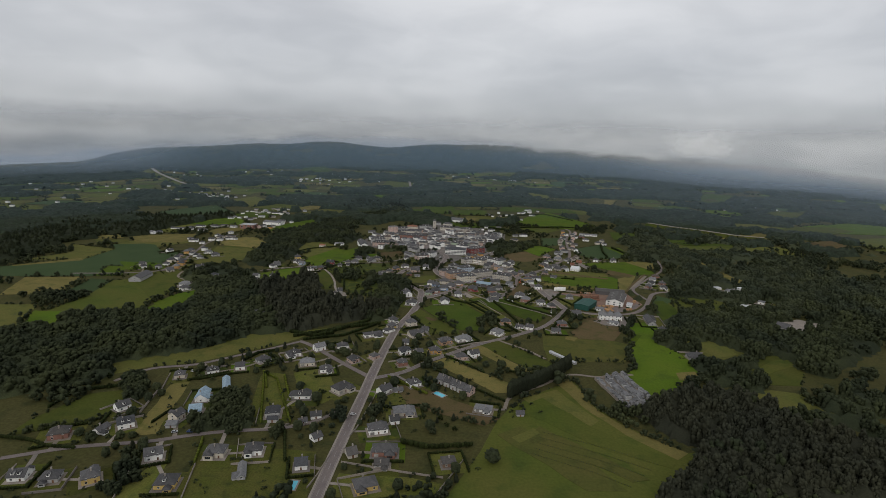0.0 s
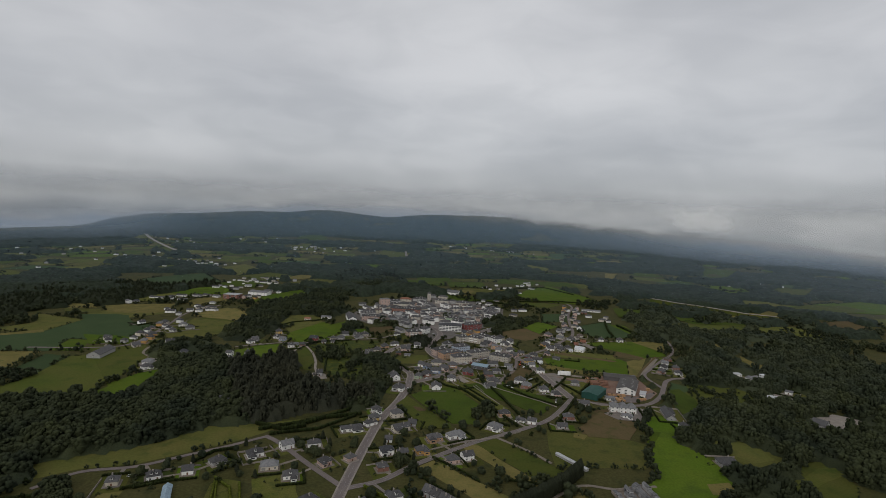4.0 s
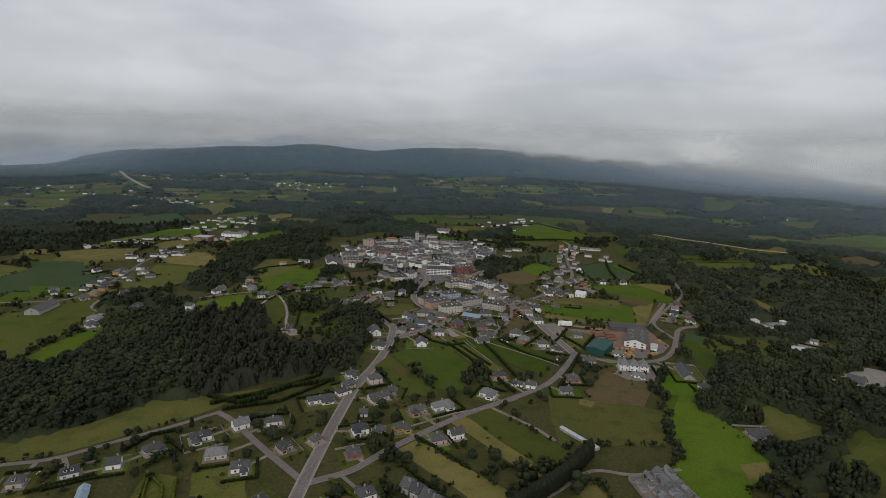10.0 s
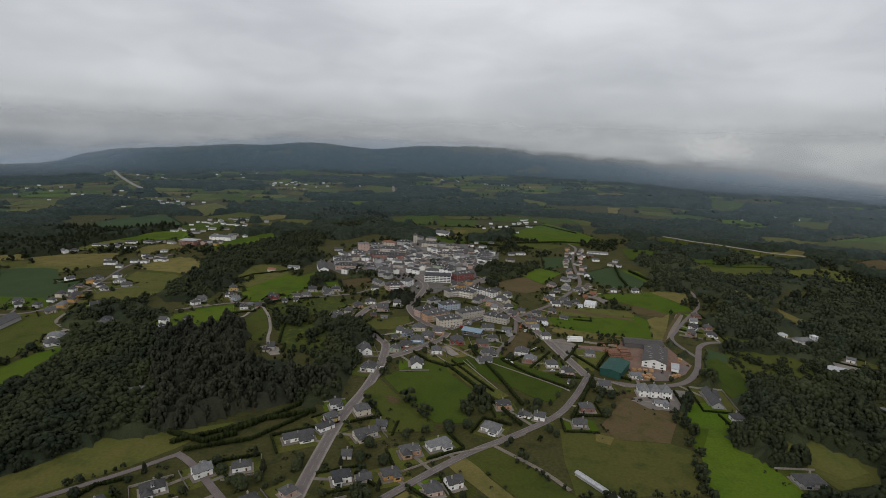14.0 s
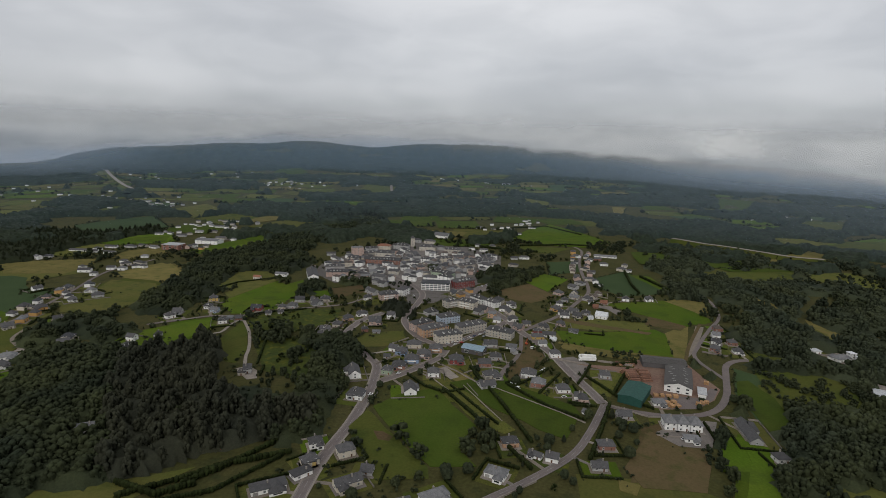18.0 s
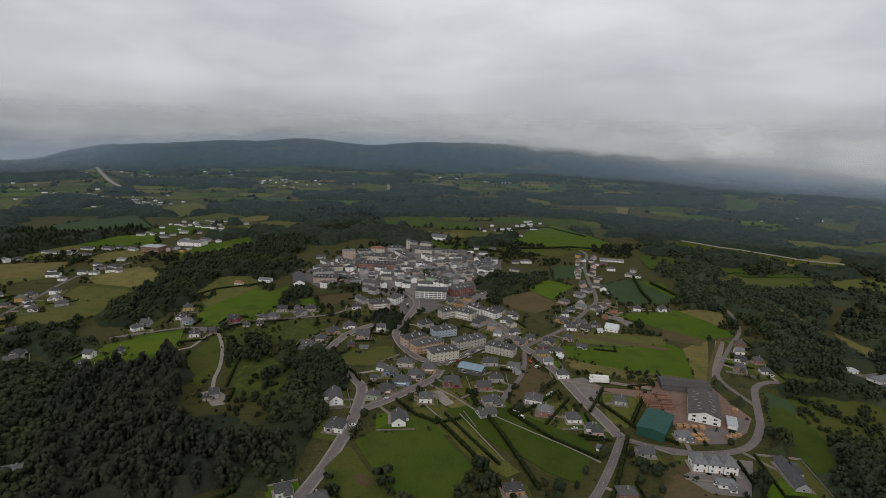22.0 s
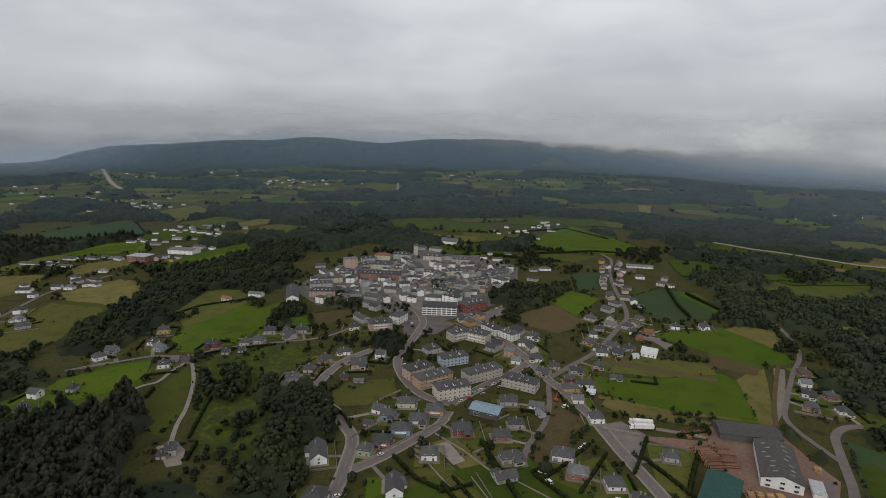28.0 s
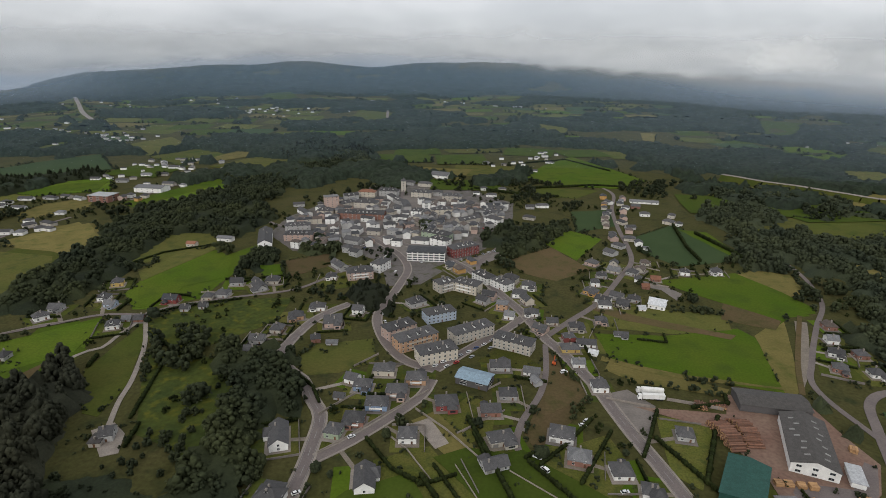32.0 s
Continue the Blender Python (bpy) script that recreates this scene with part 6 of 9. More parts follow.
house(60.8, 803.5, 31, 35.2, 13, 9.5, "hip", "beige", "slate", dormers=3, gap=3.4, chim=4, label='long beige apartment block with a slate roof', category='apartment block', name='apartment_block')
house(90.4, 787.6, -27, 29.3, 13, 9, "hip", "beige", "slate", dormers=3, gap=3.4, chim=4, label='long beige corner apartment block', category='apartment block', name='apartment_block')
house(37.2, 831.5, 24, 25.6, 13, 9, "hip", "paleblue", "slate", dormers=2, gap=3.4, chim=3, label='pale blue apartment block with a slate roof', category='apartment block', name='apartment_block')
house(77.7, 760.6, 1, 15.3, 10, 5, "gable", "grey", "slate")
house(97.9, 754.7, -14, 12.3, 8, 4, "gable", "white", "pale", chim=0)
house(98.9, 742.9, -64, 7.8, 6, 4, "gable", "grey", "pale", chim=0)
house(104.3, 691.9, -15, 15.3, 12, 6, "hip", "white", "slate")
house(109.5, 674.4, -15, 13.6, 11, 5.5, "hip", "brick", "pale")
house(128.0, 665.7, 1, 12.0, 11, 4.5, "hip", "white", "slate")
house(137.6, 652.9, -13, 8.9, 9, 4.5, "hip", "white", "slate")
house(171.0, 693.8, -12, 10.2, 10, 5, "hip", "grey", "slate")
house(130.2, 765.2, 1, 9.6, 8, 5, "gable", "white", "pale")
house(136.9, 738.0, 1, 11.4, 10, 6, "hip", "white", "slate")
house(162.7, 828.2, -8, 10.6, 8, 5, "hip", "pink", "slate")
house(131.3, 799.5, 7, 10.1, 8, 6, "hip", "red", "slate")
house(129.1, 785.2, 2, 14.9, 9, 4.5, "hip", "yellow", "slate")
house(142.3, 792.7, -7, 15.6, 8, 4, "gable", "white", "slate")
house(144.5, 780.0, -28, 7.4, 6, 3, "gable", "white", "white", chim=0, doors=False)
house(218.4, 859.6, -28, 13.2, 14, 4, "gable", "white", "white", chim=0, doors=False, category='marquee', name='marquee', label='white tent-like marquee hall')
house(173.9, 857.5, -8, 12.1, 9, 5, "hip", "white", "slate")
house(189.6, 859.8, -15, 11.2, 8, 4, "gable", "beige", "slate")
house(141.4, 817.4, -3, 13.0, 9, 5, "hip", "beige", "slate")
house(113.6, 813.1, -38, 12.7, 9, 5, "gable", "pink", "slate")
house(124.3, 825.9, -5, 10.2, 8, 4, "gable", "beige", "slate")
house(336.8, 824.0, -4, 10.6, 10, 5, "hip", "brick", "brown")
house(323.5, 801.9, -11, 9.5, 9, 5, "gable", "white", "pale")
house(314.2, 782.7, -30, 11.5, 10, 5, "hip", "white", "slate")
house(329.7, 781.0, -6, 10.2, 9, 5, "hip", "brick", "slate")
house(302.7, 762.6, -27, 10.6, 9, 5, "hip", "brick", "slate")
house(322.7, 757.3, -7, 10.6, 9, 4.5, "hip", "white", "slate")
house(171.7, 807.2, -8, 12.0, 6, 3, "gable", "grey", "slate", chim=0)
house(233.5, 722.5, -11, 38, 17, 5, "gable", "dark", "fibre", pitch=0.2, chim=0, win="strip", gap=12, doors=False, label="long open timber shed with a dark roof", category="shed", name="timber_shed", bare=True)
house(231.0, 685.0, 66, 44, 21, 6, "gable", "white", "fibre", pitch=0.3, chim=0, win="wide", gap=5, skylights=14, label="long sawmill hall with a dark sheet roof", category="industrial hall", name="sawmill_hall")
house(241.5, 664.0, 66, 14, 6, 3, "flat", "white", "white", chim=0, doors=False, bare=True, label="low white annex beside the sawmill hall", category="shed", name="annex")
house(183.0, 656.0, 56, 31, 18, 6.5, "gable", "sheet", "green", pitch=0.16, chim=0, win="strip", gap=14, doors=False, bare=True, label="sports hall with green sheet walls and roof", category="sports hall", name="sports_hall")
house(-154.3, 1010.7, -74, 52.2, 14, 8, "gable", "white", "slate", chim=2, gap=4, category='school', name='school_building', label='white school block with a slate gable roof')
house(-120.6, 1023.5, 3, 33.6, 14, 9, "hip", "pink", "slate", dormers=5, chim=3, gap=3.6, category='apartment block', name='apartment_block', label='brick-pink apartment block with a dormered slate roof')
house(-129.9, 1054.0, 12, 30.0, 12, 10, "hip", "grey", "slate", dormers=4, chim=3, gap=3.6, category='apartment block', name='apartment_block')
house(-111.7, 1124.0, -5, 21.5, 13, 9, "hip", "cream", "slate", gap=3.6, dormers=2, category='apartment block', name='apartment_block')
house(-110.8, 1156.2, 24, 18.3, 12, 18, "flat", "pink", "pale", gap=4, category='tower block', name='tower_block', chim=2)
house(-63.7, 1113.1, -5, 59.1, 14, 8, "gable", "brick", "slate", dormers=8, chim=5, gap=3.4, category='terrace', name='terrace', label='long red-brick terrace with dormered slate roof')
house(-29.3, 1122.7, -34, 14.1, 13, 9, "hip", "cream", "slate", category='apartment block', name='apartment_block')
house(-65.5, 1169.0, -8, 34.2, 16, 9, "hip", "beige", "slate", dormers=2, category='apartment block', name='apartment_block')
house(-72.3, 1230.5, -5, 26.2, 13, 9, "hip", "cream", "tile", category='apartment block', name='apartment_block')
house(-92.0, 1168.6, 42, 25.3, 12, 8, "hip", "beige", "slate", dormers=2, category='apartment block', name='apartment_block')
house(-94.1, 1214.0, 21, 23.1, 12, 8, "gable", "grey", "slate", dormers=2)
house(-40.8, 1236.9, -11, 29.7, 14, 10, "hip", "grey", "slate", dormers=3, chim=3, category='apartment block', name='apartment_block')
house(-36.0, 1310.0, 4, 12.8, 10, 8, "hip", "brick", "tile")
house(-43.9, 1395.4, -20, 51.5, 12, 5, "gable", "white", "fibre", chim=0, gap=5, category='shed', name='long_shed')
house(-140.4, 1128.2, -54, 33.9, 10, 6, "gable", "white", "slate")
house(-158.1, 1168.7, 14, 16.5, 9, 5, "gable", "grey", "slate")
house(-80.1, 1086.0, 32, 10.3, 9, 6, "gable", "white", "slate")
house(-67.4, 1077.9, 41, 11.9, 9, 6, "gable", "white", "slate")
house(-84.8, 1040.7, 14, 10.8, 10, 7, "hip", "white", "slate", dormers=1)
house(-61.1, 1050.5, -15, 14.9, 11, 8, "hip", "white", "slate")
house(-58.4, 1014.5, -26, 21.0, 13, 6, "gable", "grey", "slate")
house(-24.9, 1073.3, 12, 15.0, 11, 7, "hip", "white", "slate")
house(-39.3, 1046.2, -12, 17.8, 10, 7, "gable", "beige", "slate")
house(-104.0, 1061.8, -8, 12.5, 9, 6, "hip", "beige", "slate")
house(-60.1, 985.1, -21, 9.4, 10, 8, "hip", "grey", "slate")
house(-50.1, 973.9, -33, 12.3, 10, 7, "gable", "grey", "slate")
house(-36.9, 914.5, 16, 24.9, 15, 9, "hip", "pink", "slate", dormers=2, balcony=True, band='white', chim=3, category='apartment block', name='apartment_block', label='pink and white block with long balconies')
house(-19.7, 935.4, 62, 19.9, 12, 10, "hip", "white", "slate", chim=2, category='apartment block', name='apartment_block')
house(23.2, 968.5, -3, 38.0, 20, 10, "hip", "white", "dark", pitch=0.25, win='strip', gap=5, chim=0, category='office building', name='office_building', label='white banded office building with a dark low roof')
house(60.8, 982.5, 32, 33.4, 15, 11, "hip", "red", "slate", dormers=4, chim=4, gap=2.9, win='tall', category='apartment block', name='apartment_block', label='deep red apartment block with white windows and slate mansard')
house(33.1, 1027.5, -30, 35.4, 14, 11, "hip", "green", "slate", dormers=4, chim=4, gap=3.2, category='apartment block', name='apartment_block', label='grey-green apartment block with a dormered slate roof')
house(37.2, 1008.6, -36, 22.8, 12, 10, "hip", "white", "slate", dormers=2, chim=2, category='apartment block', name='apartment_block')
house(15.1, 1017.0, -8, 22.2, 12, 6, "hip", "white", "slate")
house(98.9, 1130.4, -36, 22.5, 11, 9, "hip", "grey", "slate", dormers=2, category='apartment block', name='apartment_block')
house(102.8, 1095.8, -42, 21.9, 13, 9, "hip", "white", "slate", chim=2, category='apartment block', name='apartment_block')
house(70.8, 1100.4, 34, 35.1, 12, 7, "gable", "beige", "slate", dormers=3, chim=2)
house(49.0, 1066.4, -17, 14.0, 11, 9, "hip", "white", "slate", category='apartment block', name='apartment_block')
house(37.2, 1136.7, 15, 29.1, 12, 9, "hip", "cream", "slate", dormers=3, category='apartment block', name='apartment_block', win='tall')
house(5.3, 1127.8, -9, 14.2, 12, 9, "hip", "white", "slate", dormers=2, category='apartment block', name='apartment_block', win='tall')
house(16.9, 1155.4, 3, 11.4, 12, 13, "flat", "white", "pale", category='apartment block', name='apartment_block', win='strip', gap=5)
house(60.1, 1161.1, 23, 18.4, 11, 7, "gable", "grey", "slate")
house(7.7, 1233.0, -10, 31.7, 14, 9, "hip", "beige", "slate", dormers=3, chim=3, category='apartment block', name='apartment_block')
house(31.9, 1241.8, -11, 14.7, 12, 8, "hip", "grey", "slate")
house(52.6, 1209.7, -11, 28.9, 14, 10, "hip", "beige", "slate", dormers=3, chim=3, category='apartment block', name='apartment_block')
house(-21.8, 1267.4, 4, 7.5, 7.5, 17, "hip", "beige", "slate", pitch=1.0, chim=0, doors=False, gap=6, category="church tower", name="church_tower", label="pale stone church tower with a slate cap")
house(35.3, 1368.3, -25, 31.1, 20, 7, "gable", "white", "pale", chim=0, gap=6, category='sports hall', name='sports_hall')
house(-11.2, 1165.3, -78, 38.2, 11, 9, "hip", "grey", "slate")
house(-22.7, 1188.7, -64, 25.4, 11, 9, "hip", "grey", "slate", dormers=2)
house(-8.3, 1102.3, -21, 13.2, 11, 8, "gable", "white", "slate")
house(-19.6, 1150.3, -49, 15.3, 10, 8, "gable", "grey", "slate")
house(-54.1, 1097.9, -23, 17.8, 9, 7, "gable", "white", "slate")
house(-15.2, 1313.4, -10, 18.8, 11, 7, "hip", "grey", "slate")
house(10.3, 1304.2, -17, 24.1, 11, 7, "hip", "beige", "slate")
house(-33.5, 1211.5, -64, 22.9, 10, 8, "hip", "white", "slate")
house(90.1, 1250.9, 3, 11.2, 8, 5, "hip", "white", "slate")
house(103.5, 1282.6, 4, 11.6, 9, 5, "hip", "white", "slate")
house(111.8, 1238.6, -9, 16.9, 9, 5, "hip", "white", "slate")
house(132.1, 1280.3, 4, 12.5, 9, 5, "hip", "beige", "slate")
house(159.2, 1172.1, 3, 12.6, 9, 5, "gable", "grey", "slate")
house(177.6, 1179.3, 3, 19.1, 9, 5, "hip", "white", "slate")
house(150.3, 1118.0, -26, 16.6, 9, 5, "hip", "beige", "slate")
house(155.3, 1373.7, -67, 15.6, 8, 5, "gable", "white", "slate")
house(206.1, 1431.9, 4, 11.6, 8, 5, "gable", "white", "slate")
house(251.9, 1525.1, -41, 18.1, 8, 5, "hip", "white", "slate")
house(41.1, 888.7, 35, 16.9, 13, 10, "hip", "beige", "slate", dormers=2, chim=3, category='apartment block', name='apartment_block', balcony=True)
house(61.6, 887.2, -30, 24.5, 14, 10, "hip", "cream", "slate", dormers=3, chim=4, category='apartment block', name='apartment_block', balcony=True)
house(77.6, 910.2, -53, 22.2, 12, 8, "hip", "white", "slate", dormers=2, chim=2, category='apartment block', name='apartment_block')
house(92.9, 895.1, -50, 20.1, 12, 8, "hip", "white", "slate", dormers=2, chim=2, category='apartment block', name='apartment_block')
house(116.4, 894.6, -9, 13.9, 10, 6, "hip", "white", "slate")
house(105.8, 876.5, -8, 13.9, 10, 5.5, "hip", "white", "slate")
house(102.2, 909.2, -29, 16.1, 10, 7, "hip", "beige", "slate")
house(73.8, 863.3, -40, 12.1, 9, 5, "gable", "grey", "slate")
house(88.6, 851.5, -16, 10.7, 10, 7, "flat", "orange", "pale", chim=0)
house(79.4, 871.5, -25, 13.2, 10, 6, "gable", "pink", "slate")
house(92.7, 834.8, -17, 9.4, 9, 5, "gable", "white", "pale")
house(110.7, 840.5, -12, 13.3, 9, 5, "hip", "white", "slate")
house(18.0, 856.9, 33, 17.2, 12, 6, "hip", "grey", "slate", dormers=1)
house(-62.6, 911.3, 2, 11.3, 9, 5, "hip", "white", "slate")
house(-113.7, 901.2, 14, 13.1, 9, 5, "hip", "beige", "slate")
house(-26.7, 838.8, -10, 10.2, 9, 7, "gable", "white", "slate")
house(-60.6, 846.2, 2, 14.4, 9, 5, "hip", "white", "slate")
house(-43.2, 821.8, 16, 15.6, 11, 6, "gable", "beige", "slate")
house(-73.6, 829.5, 15, 13.1, 10, 5, "hip", "orange", "slate")
house(-81.7, 808.6, -3, 11.0, 9, 5, "hip", "brown", "slate")
house(-91.2, 791.8, -2, 12.2, 9, 5, "gable", "grey", "slate")
house(-121.7, 890.1, -53, 26.7, 8, 5, "gable", "grey", "slate")
house(-59.7, 937.5, -52, 25.0, 10, 6, "gable", "grey", "slate")
house(-435.2, 1184.8, -9, 31.0, 22, 9, "flat", "brick", "white", chim=0, win='strip', gap=6, category='workshop', name='workshop_hall', label='brick workshop hall with a white overhanging roof')
house(-398.9, 1246.1, -7, 42.9, 24, 7, "gable", "white", "pale", pitch=0.2, chim=0, gap=5, category='industrial hall', name='industrial_hall', label='white industrial hall with a pale sheet roof')
house(-199.8, 1015.7, -10, 18.9, 9, 5, "gable", "white", "pale")
house(-228.1, 996.0, -8, 11.0, 8, 5, "gable", "cream", "tile")
house(-435.2, 1027.8, 3, 11.6, 10, 5, "hip", "white", "pale")
house(-429.2, 1064.9, -23, 22.5, 9, 5, "hip", "beige", "slate")
house(-412.5, 1042.8, -21, 11.3, 8, 5, "hip", "white", "slate")
house(-512.0, 1188.1, -15, 22.0, 9, 4.5, "hip", "grey", "slate")
house(-494.2, 1196.0, -19, 17.7, 9, 4.5, "gable", "beige", "slate")
house(-470.5, 1187.1, -20, 16.7, 9, 4.5, "gable", "white", "pale")
house(-552.3, 1161.2, -10, 14.3, 9, 4.5, "hip", "white", "slate")
house(-516.8, 1135.0, -5, 20.7, 8, 4, "gable", "white", "slate")
house(-541.4, 1181.7, 3, 21.1, 9, 4, "gable", "white", "slate")
house(-526.0, 1314.5, 4, 15.9, 9, 5, "gable", "white", "slate")
house(-477.1, 1304.3, 4, 19.3, 9, 5, "gable", "grey", "slate")
house(-462.8, 1351.5, 4, 16.6, 10, 5, "gable", "white", "pale")
house(-437.7, 1358.8, 4, 16.8, 9, 5, "hip", "beige", "slate")
house(-449.0, 1420.9, 4, 19.8, 10, 5, "gable", "white", "slate")
house(-369.5, 1363.2, -42, 41.7, 10, 5, "hip", "brick", "tile")
house(-392.7, 1285.5, -8, 21.1, 10, 5, "gable", "beige", "slate")
house(-351.8, 1382.2, -25, 32.0, 10, 5, "gable", "white", "slate")
house(188.7, 955.2, -42, 14.1, 10, 5, "hip", "pink", "slate")
house(216.5, 986.5, -52, 13.3, 12, 5, "gable", "grey", "slate")
house(232.1, 1010.3, -50, 14.8, 10, 5, "hip", "grey", "slate")
house(264.5, 1102.7, -64, 13.9, 9, 5, "hip", "cream", "slate")
house(268.1, 1080.9, 3, 12.6, 9, 4.5, "gable", "grey", "slate")
house(252.5, 1035.5, -16, 13.5, 10, 5, "hip", "beige", "slate")
house(292.6, 1176.2, -30, 11.4, 9, 5, "hip", "white", "slate")
house(308.1, 1181.8, -10, 13.6, 9, 5, "gable", "brick", "slate")
house(307.2, 1142.3, -9, 13.7, 10, 5, "hip", "white", "slate")
house(324.5, 1104.8, -41, 14.8, 10, 5.5, "hip", "cream", "slate")
house(339.6, 1133.7, -35, 9.2, 9, 6, "hip", "beige", "slate")
house(334.3, 1097.2, -39, 7.5, 9, 5, "hip", "white", "slate")
house(277.4, 1204.9, -69, 14.1, 8, 5, "gable", "white", "slate")
house(263.0, 1152.4, -23, 7.0, 8, 5, "gable", "grey", "slate")
house(330.9, 1212.5, -12, 39.0, 12, 3, "gable", "white", "pale", pitch=0.3, chim=0, doors=False, category='greenhouse', name='greenhouse', label='long pale glass and plastic greenhouse')
house(259.9, 1004.4, -13, 7.0, 7, 3, "flat", "white", "pale", chim=0, doors=False)
house(220.9, 930.8, -37, 11.9, 10, 5, "hip", "grey", "slate")
house(221.1, 914.4, -28, 7.0, 9, 4.5, "gable", "white", "slate")
house(205.5, 936.5, -37, 14.4, 10, 4, "gable", "beige", "pale")
house(189.5, 923.1, -13, 10.8, 9, 4.5, "hip", "grey", "slate")
house(177.9, 903.0, -7, 9.0, 9, 6, "hip", "white", "slate")
house(169.5, 884.2, -36, 14.3, 10, 5, "hip", "ochre", "slate")
house(175.3, 866.1, -37, 14.7, 9, 5, "gable", "white", "slate")
house(189.5, 875.3, -38, 12.9, 9, 4.5, "gable", "grey", "slate")
house(189.7, 860.2, -27, 11.8, 9, 4.5, "gable", "beige", "slate")
house(202.4, 870.4, -21, 11.8, 9, 4.5, "hip", "grey", "slate")
house(221.9, 897.9, -8, 7.8, 7, 3.5, "gable", "brick", "tile", chim=0)
house(237.7, 916.3, -13, 10.4, 8, 3.5, "gable", "brick", "tile", chim=0)
house(271.7, 932.4, -15, 10.0, 9, 5.5, "hip", "white", "slate")
house(303.1, 934.8, -12, 12.1, 10, 5.5, "hip", "white", "slate")
house(202.8, 852.8, 2, 7.0, 7, 3, "gable", "white", "white", chim=0)
house(-245.9, 888.7, 19, 11.4, 10, 6, "hip", "yellow", "slate")
house(-239.8, 858.8, 11, 11.1, 9, 5, "hip", "white", "slate", dormers=1)
house(-227.3, 846.6, -1, 10.8, 8, 4.5, "gable", "paleblue", "pale")
house(-265.2, 837.9, 2, 11.2, 10, 4.5, "gable", "grey", "slate")
house(-204.5, 810.1, 20, 10.5, 10, 5.5, "hip", "white", "slate", dormers=1)
house(-200.7, 822.3, 5, 8.0, 7, 3, "gable", "grey", "pale", chim=0)
house(-191.2, 822.1, 9, 8.4, 8, 3.5, "gable", "brick", "slate")
house(-183.0, 856.3, -5, 14.3, 10, 5.5, "gable", "red", "dark")
house(-164.9, 840.9, 2, 7.6, 8, 4, "gable", "grey", "slate")
house(-155.8, 862.5, 2, 10.2, 9, 5, "hip", "cream", "slate")
house(-152.5, 845.8, 2, 7.0, 8, 4, "gable", "grey", "slate")
house(-146.3, 869.0, -6, 13.1, 10, 5, "hip", "grey", "slate")
house(-143.0, 894.4, 8, 12.8, 10, 5, "gable", "grey", "slate")
house(-113.1, 899.0, 2, 13.9, 10, 5, "hip", "beige", "slate")
house(-120.8, 885.3, -52, 19.8, 9, 4.5, "gable", "grey", "slate")
house(-135.7, 687.8, 15, 8.0, 10, 6, "gable", "grey", "slate")
house(-138.8, 683.6, 5, 7.2, 9, 3.5, "flat", "beige", "fibre")
house(-249.6, 764.2, 1, 7.0, 9, 5, "hip", "grey", "slate")
house(416.2, 744.4, 16, 18.9, 10, 5, "hip", "white", "pale")
house(427.0, 745.6, 5, 7.0, 7, 10, "flat", "white", "white", chim=0)
house(430.1, 738.4, 5, 7.0, 6, 8, "flat", "white", "white", chim=0)
house(403.1, 762.9, 5, 11.2, 9, 4, "flat", "white", "white", chim=0)
house(394.7, 663.6, -34, 18.2, 14, 4, "flat", "white", "white", chim=0, doors=False, category='yard shed', name='yard_shed', label='pale works shed in a white stone yard')
house(428.7, 694.3, -40, 9.1, 10, 4, "flat", "white", "pale", chim=0)
house(244.8, 602.8, 81, 34.5, 10, 4, "gable", "grey", "slate", chim=0)
house(247.6, 571.1, 3, 10.4, 9, 5, "hip", "white", "slate")
house(249.9, 495.3, -2, 19.3, 11, 4.5, "hip", "grey", "slate")
house(394.2, 590.6, -53, 15.3, 14, 5, "gable", "grey", "slate")
house(375.3, 586.9, -19, 8.4, 10, 4, "flat", "white", "pale")
house(-424.1, 731.5, -86, 35.8, 16, 5, "gable", "grey", "slate", chim=0, gap=6, category='barn', name='barn', label='long grey cattle barn with a slate roof')
house(-454.6, 794.6, 38, 9.1, 9, 5, "hip", "white", "slate")
house(-405.9, 776.7, 41, 11.9, 10, 5, "gable", "beige", "slate")
house(-417.8, 838.7, 40, 15.2, 10, 5, "hip", "ochre", "slate")
house(-428.6, 897.1, 55, 8.7, 8, 5, "hip", "white", "slate")
house(-404.0, 871.2, 40, 11.1, 9, 5, "hip", "white", "slate")
house(-386.8, 891.6, 31, 15.5, 10, 5, "hip", "grey", "slate")
house(-475.0, 912.6, 61, 12.7, 9, 5, "gable", "white", "slate")
house(-339.8, 684.0, 53, 13.2, 10, 5, "hip", "white", "slate")
house(-325.2, 739.2, 35, 12.2, 9, 4.5, "gable", "grey", "slate")
house(-262.7, 733.0, 37, 11.2, 10, 5, "hip", "grey", "slate", dormers=2)
house(-266.2, 821.7, 47, 11.9, 9, 5.5, "hip", "white", "slate")
house(-374.2, 805.0, 41, 13.0, 10, 4, "gable", "grey", "slate")
house(-446.0, 1056.5, 48, 15.1, 10, 5, "hip", "beige", "slate")
house(-424.1, 1043.2, 32, 11.6, 10, 5, "hip", "white", "slate")
house(-478.0, 1010.4, 8, 18.1, 10, 5, "gable", "white", "slate")
house(-454.6, 992.9, 8, 8.9, 9, 5, "hip", "white", "slate")
house(-451.2, 1028.2, 8, 11.9, 9, 5, "gable", "white", "slate")
house(-564.2, 1144.1, -3, 53.5, 9, 4, "gable", "white", "slate")
house(-37.7, 645.6, -12, 15.3, 11, 6, "hip", "white", "slate")
house(-16.5, 550.1, -9, 8.7, 9, 4, "gable", "grey", "slate")
house(-34.7, 512.3, 3, 7.7, 8, 4, "gable", "white", "slate")
house(163.7, 624.5, -1, 12.1, 9, 4, "gable", "grey", "slate")
house(139.6, 648.5, -3, 9.0, 10, 5, "hip", "pink", "slate")
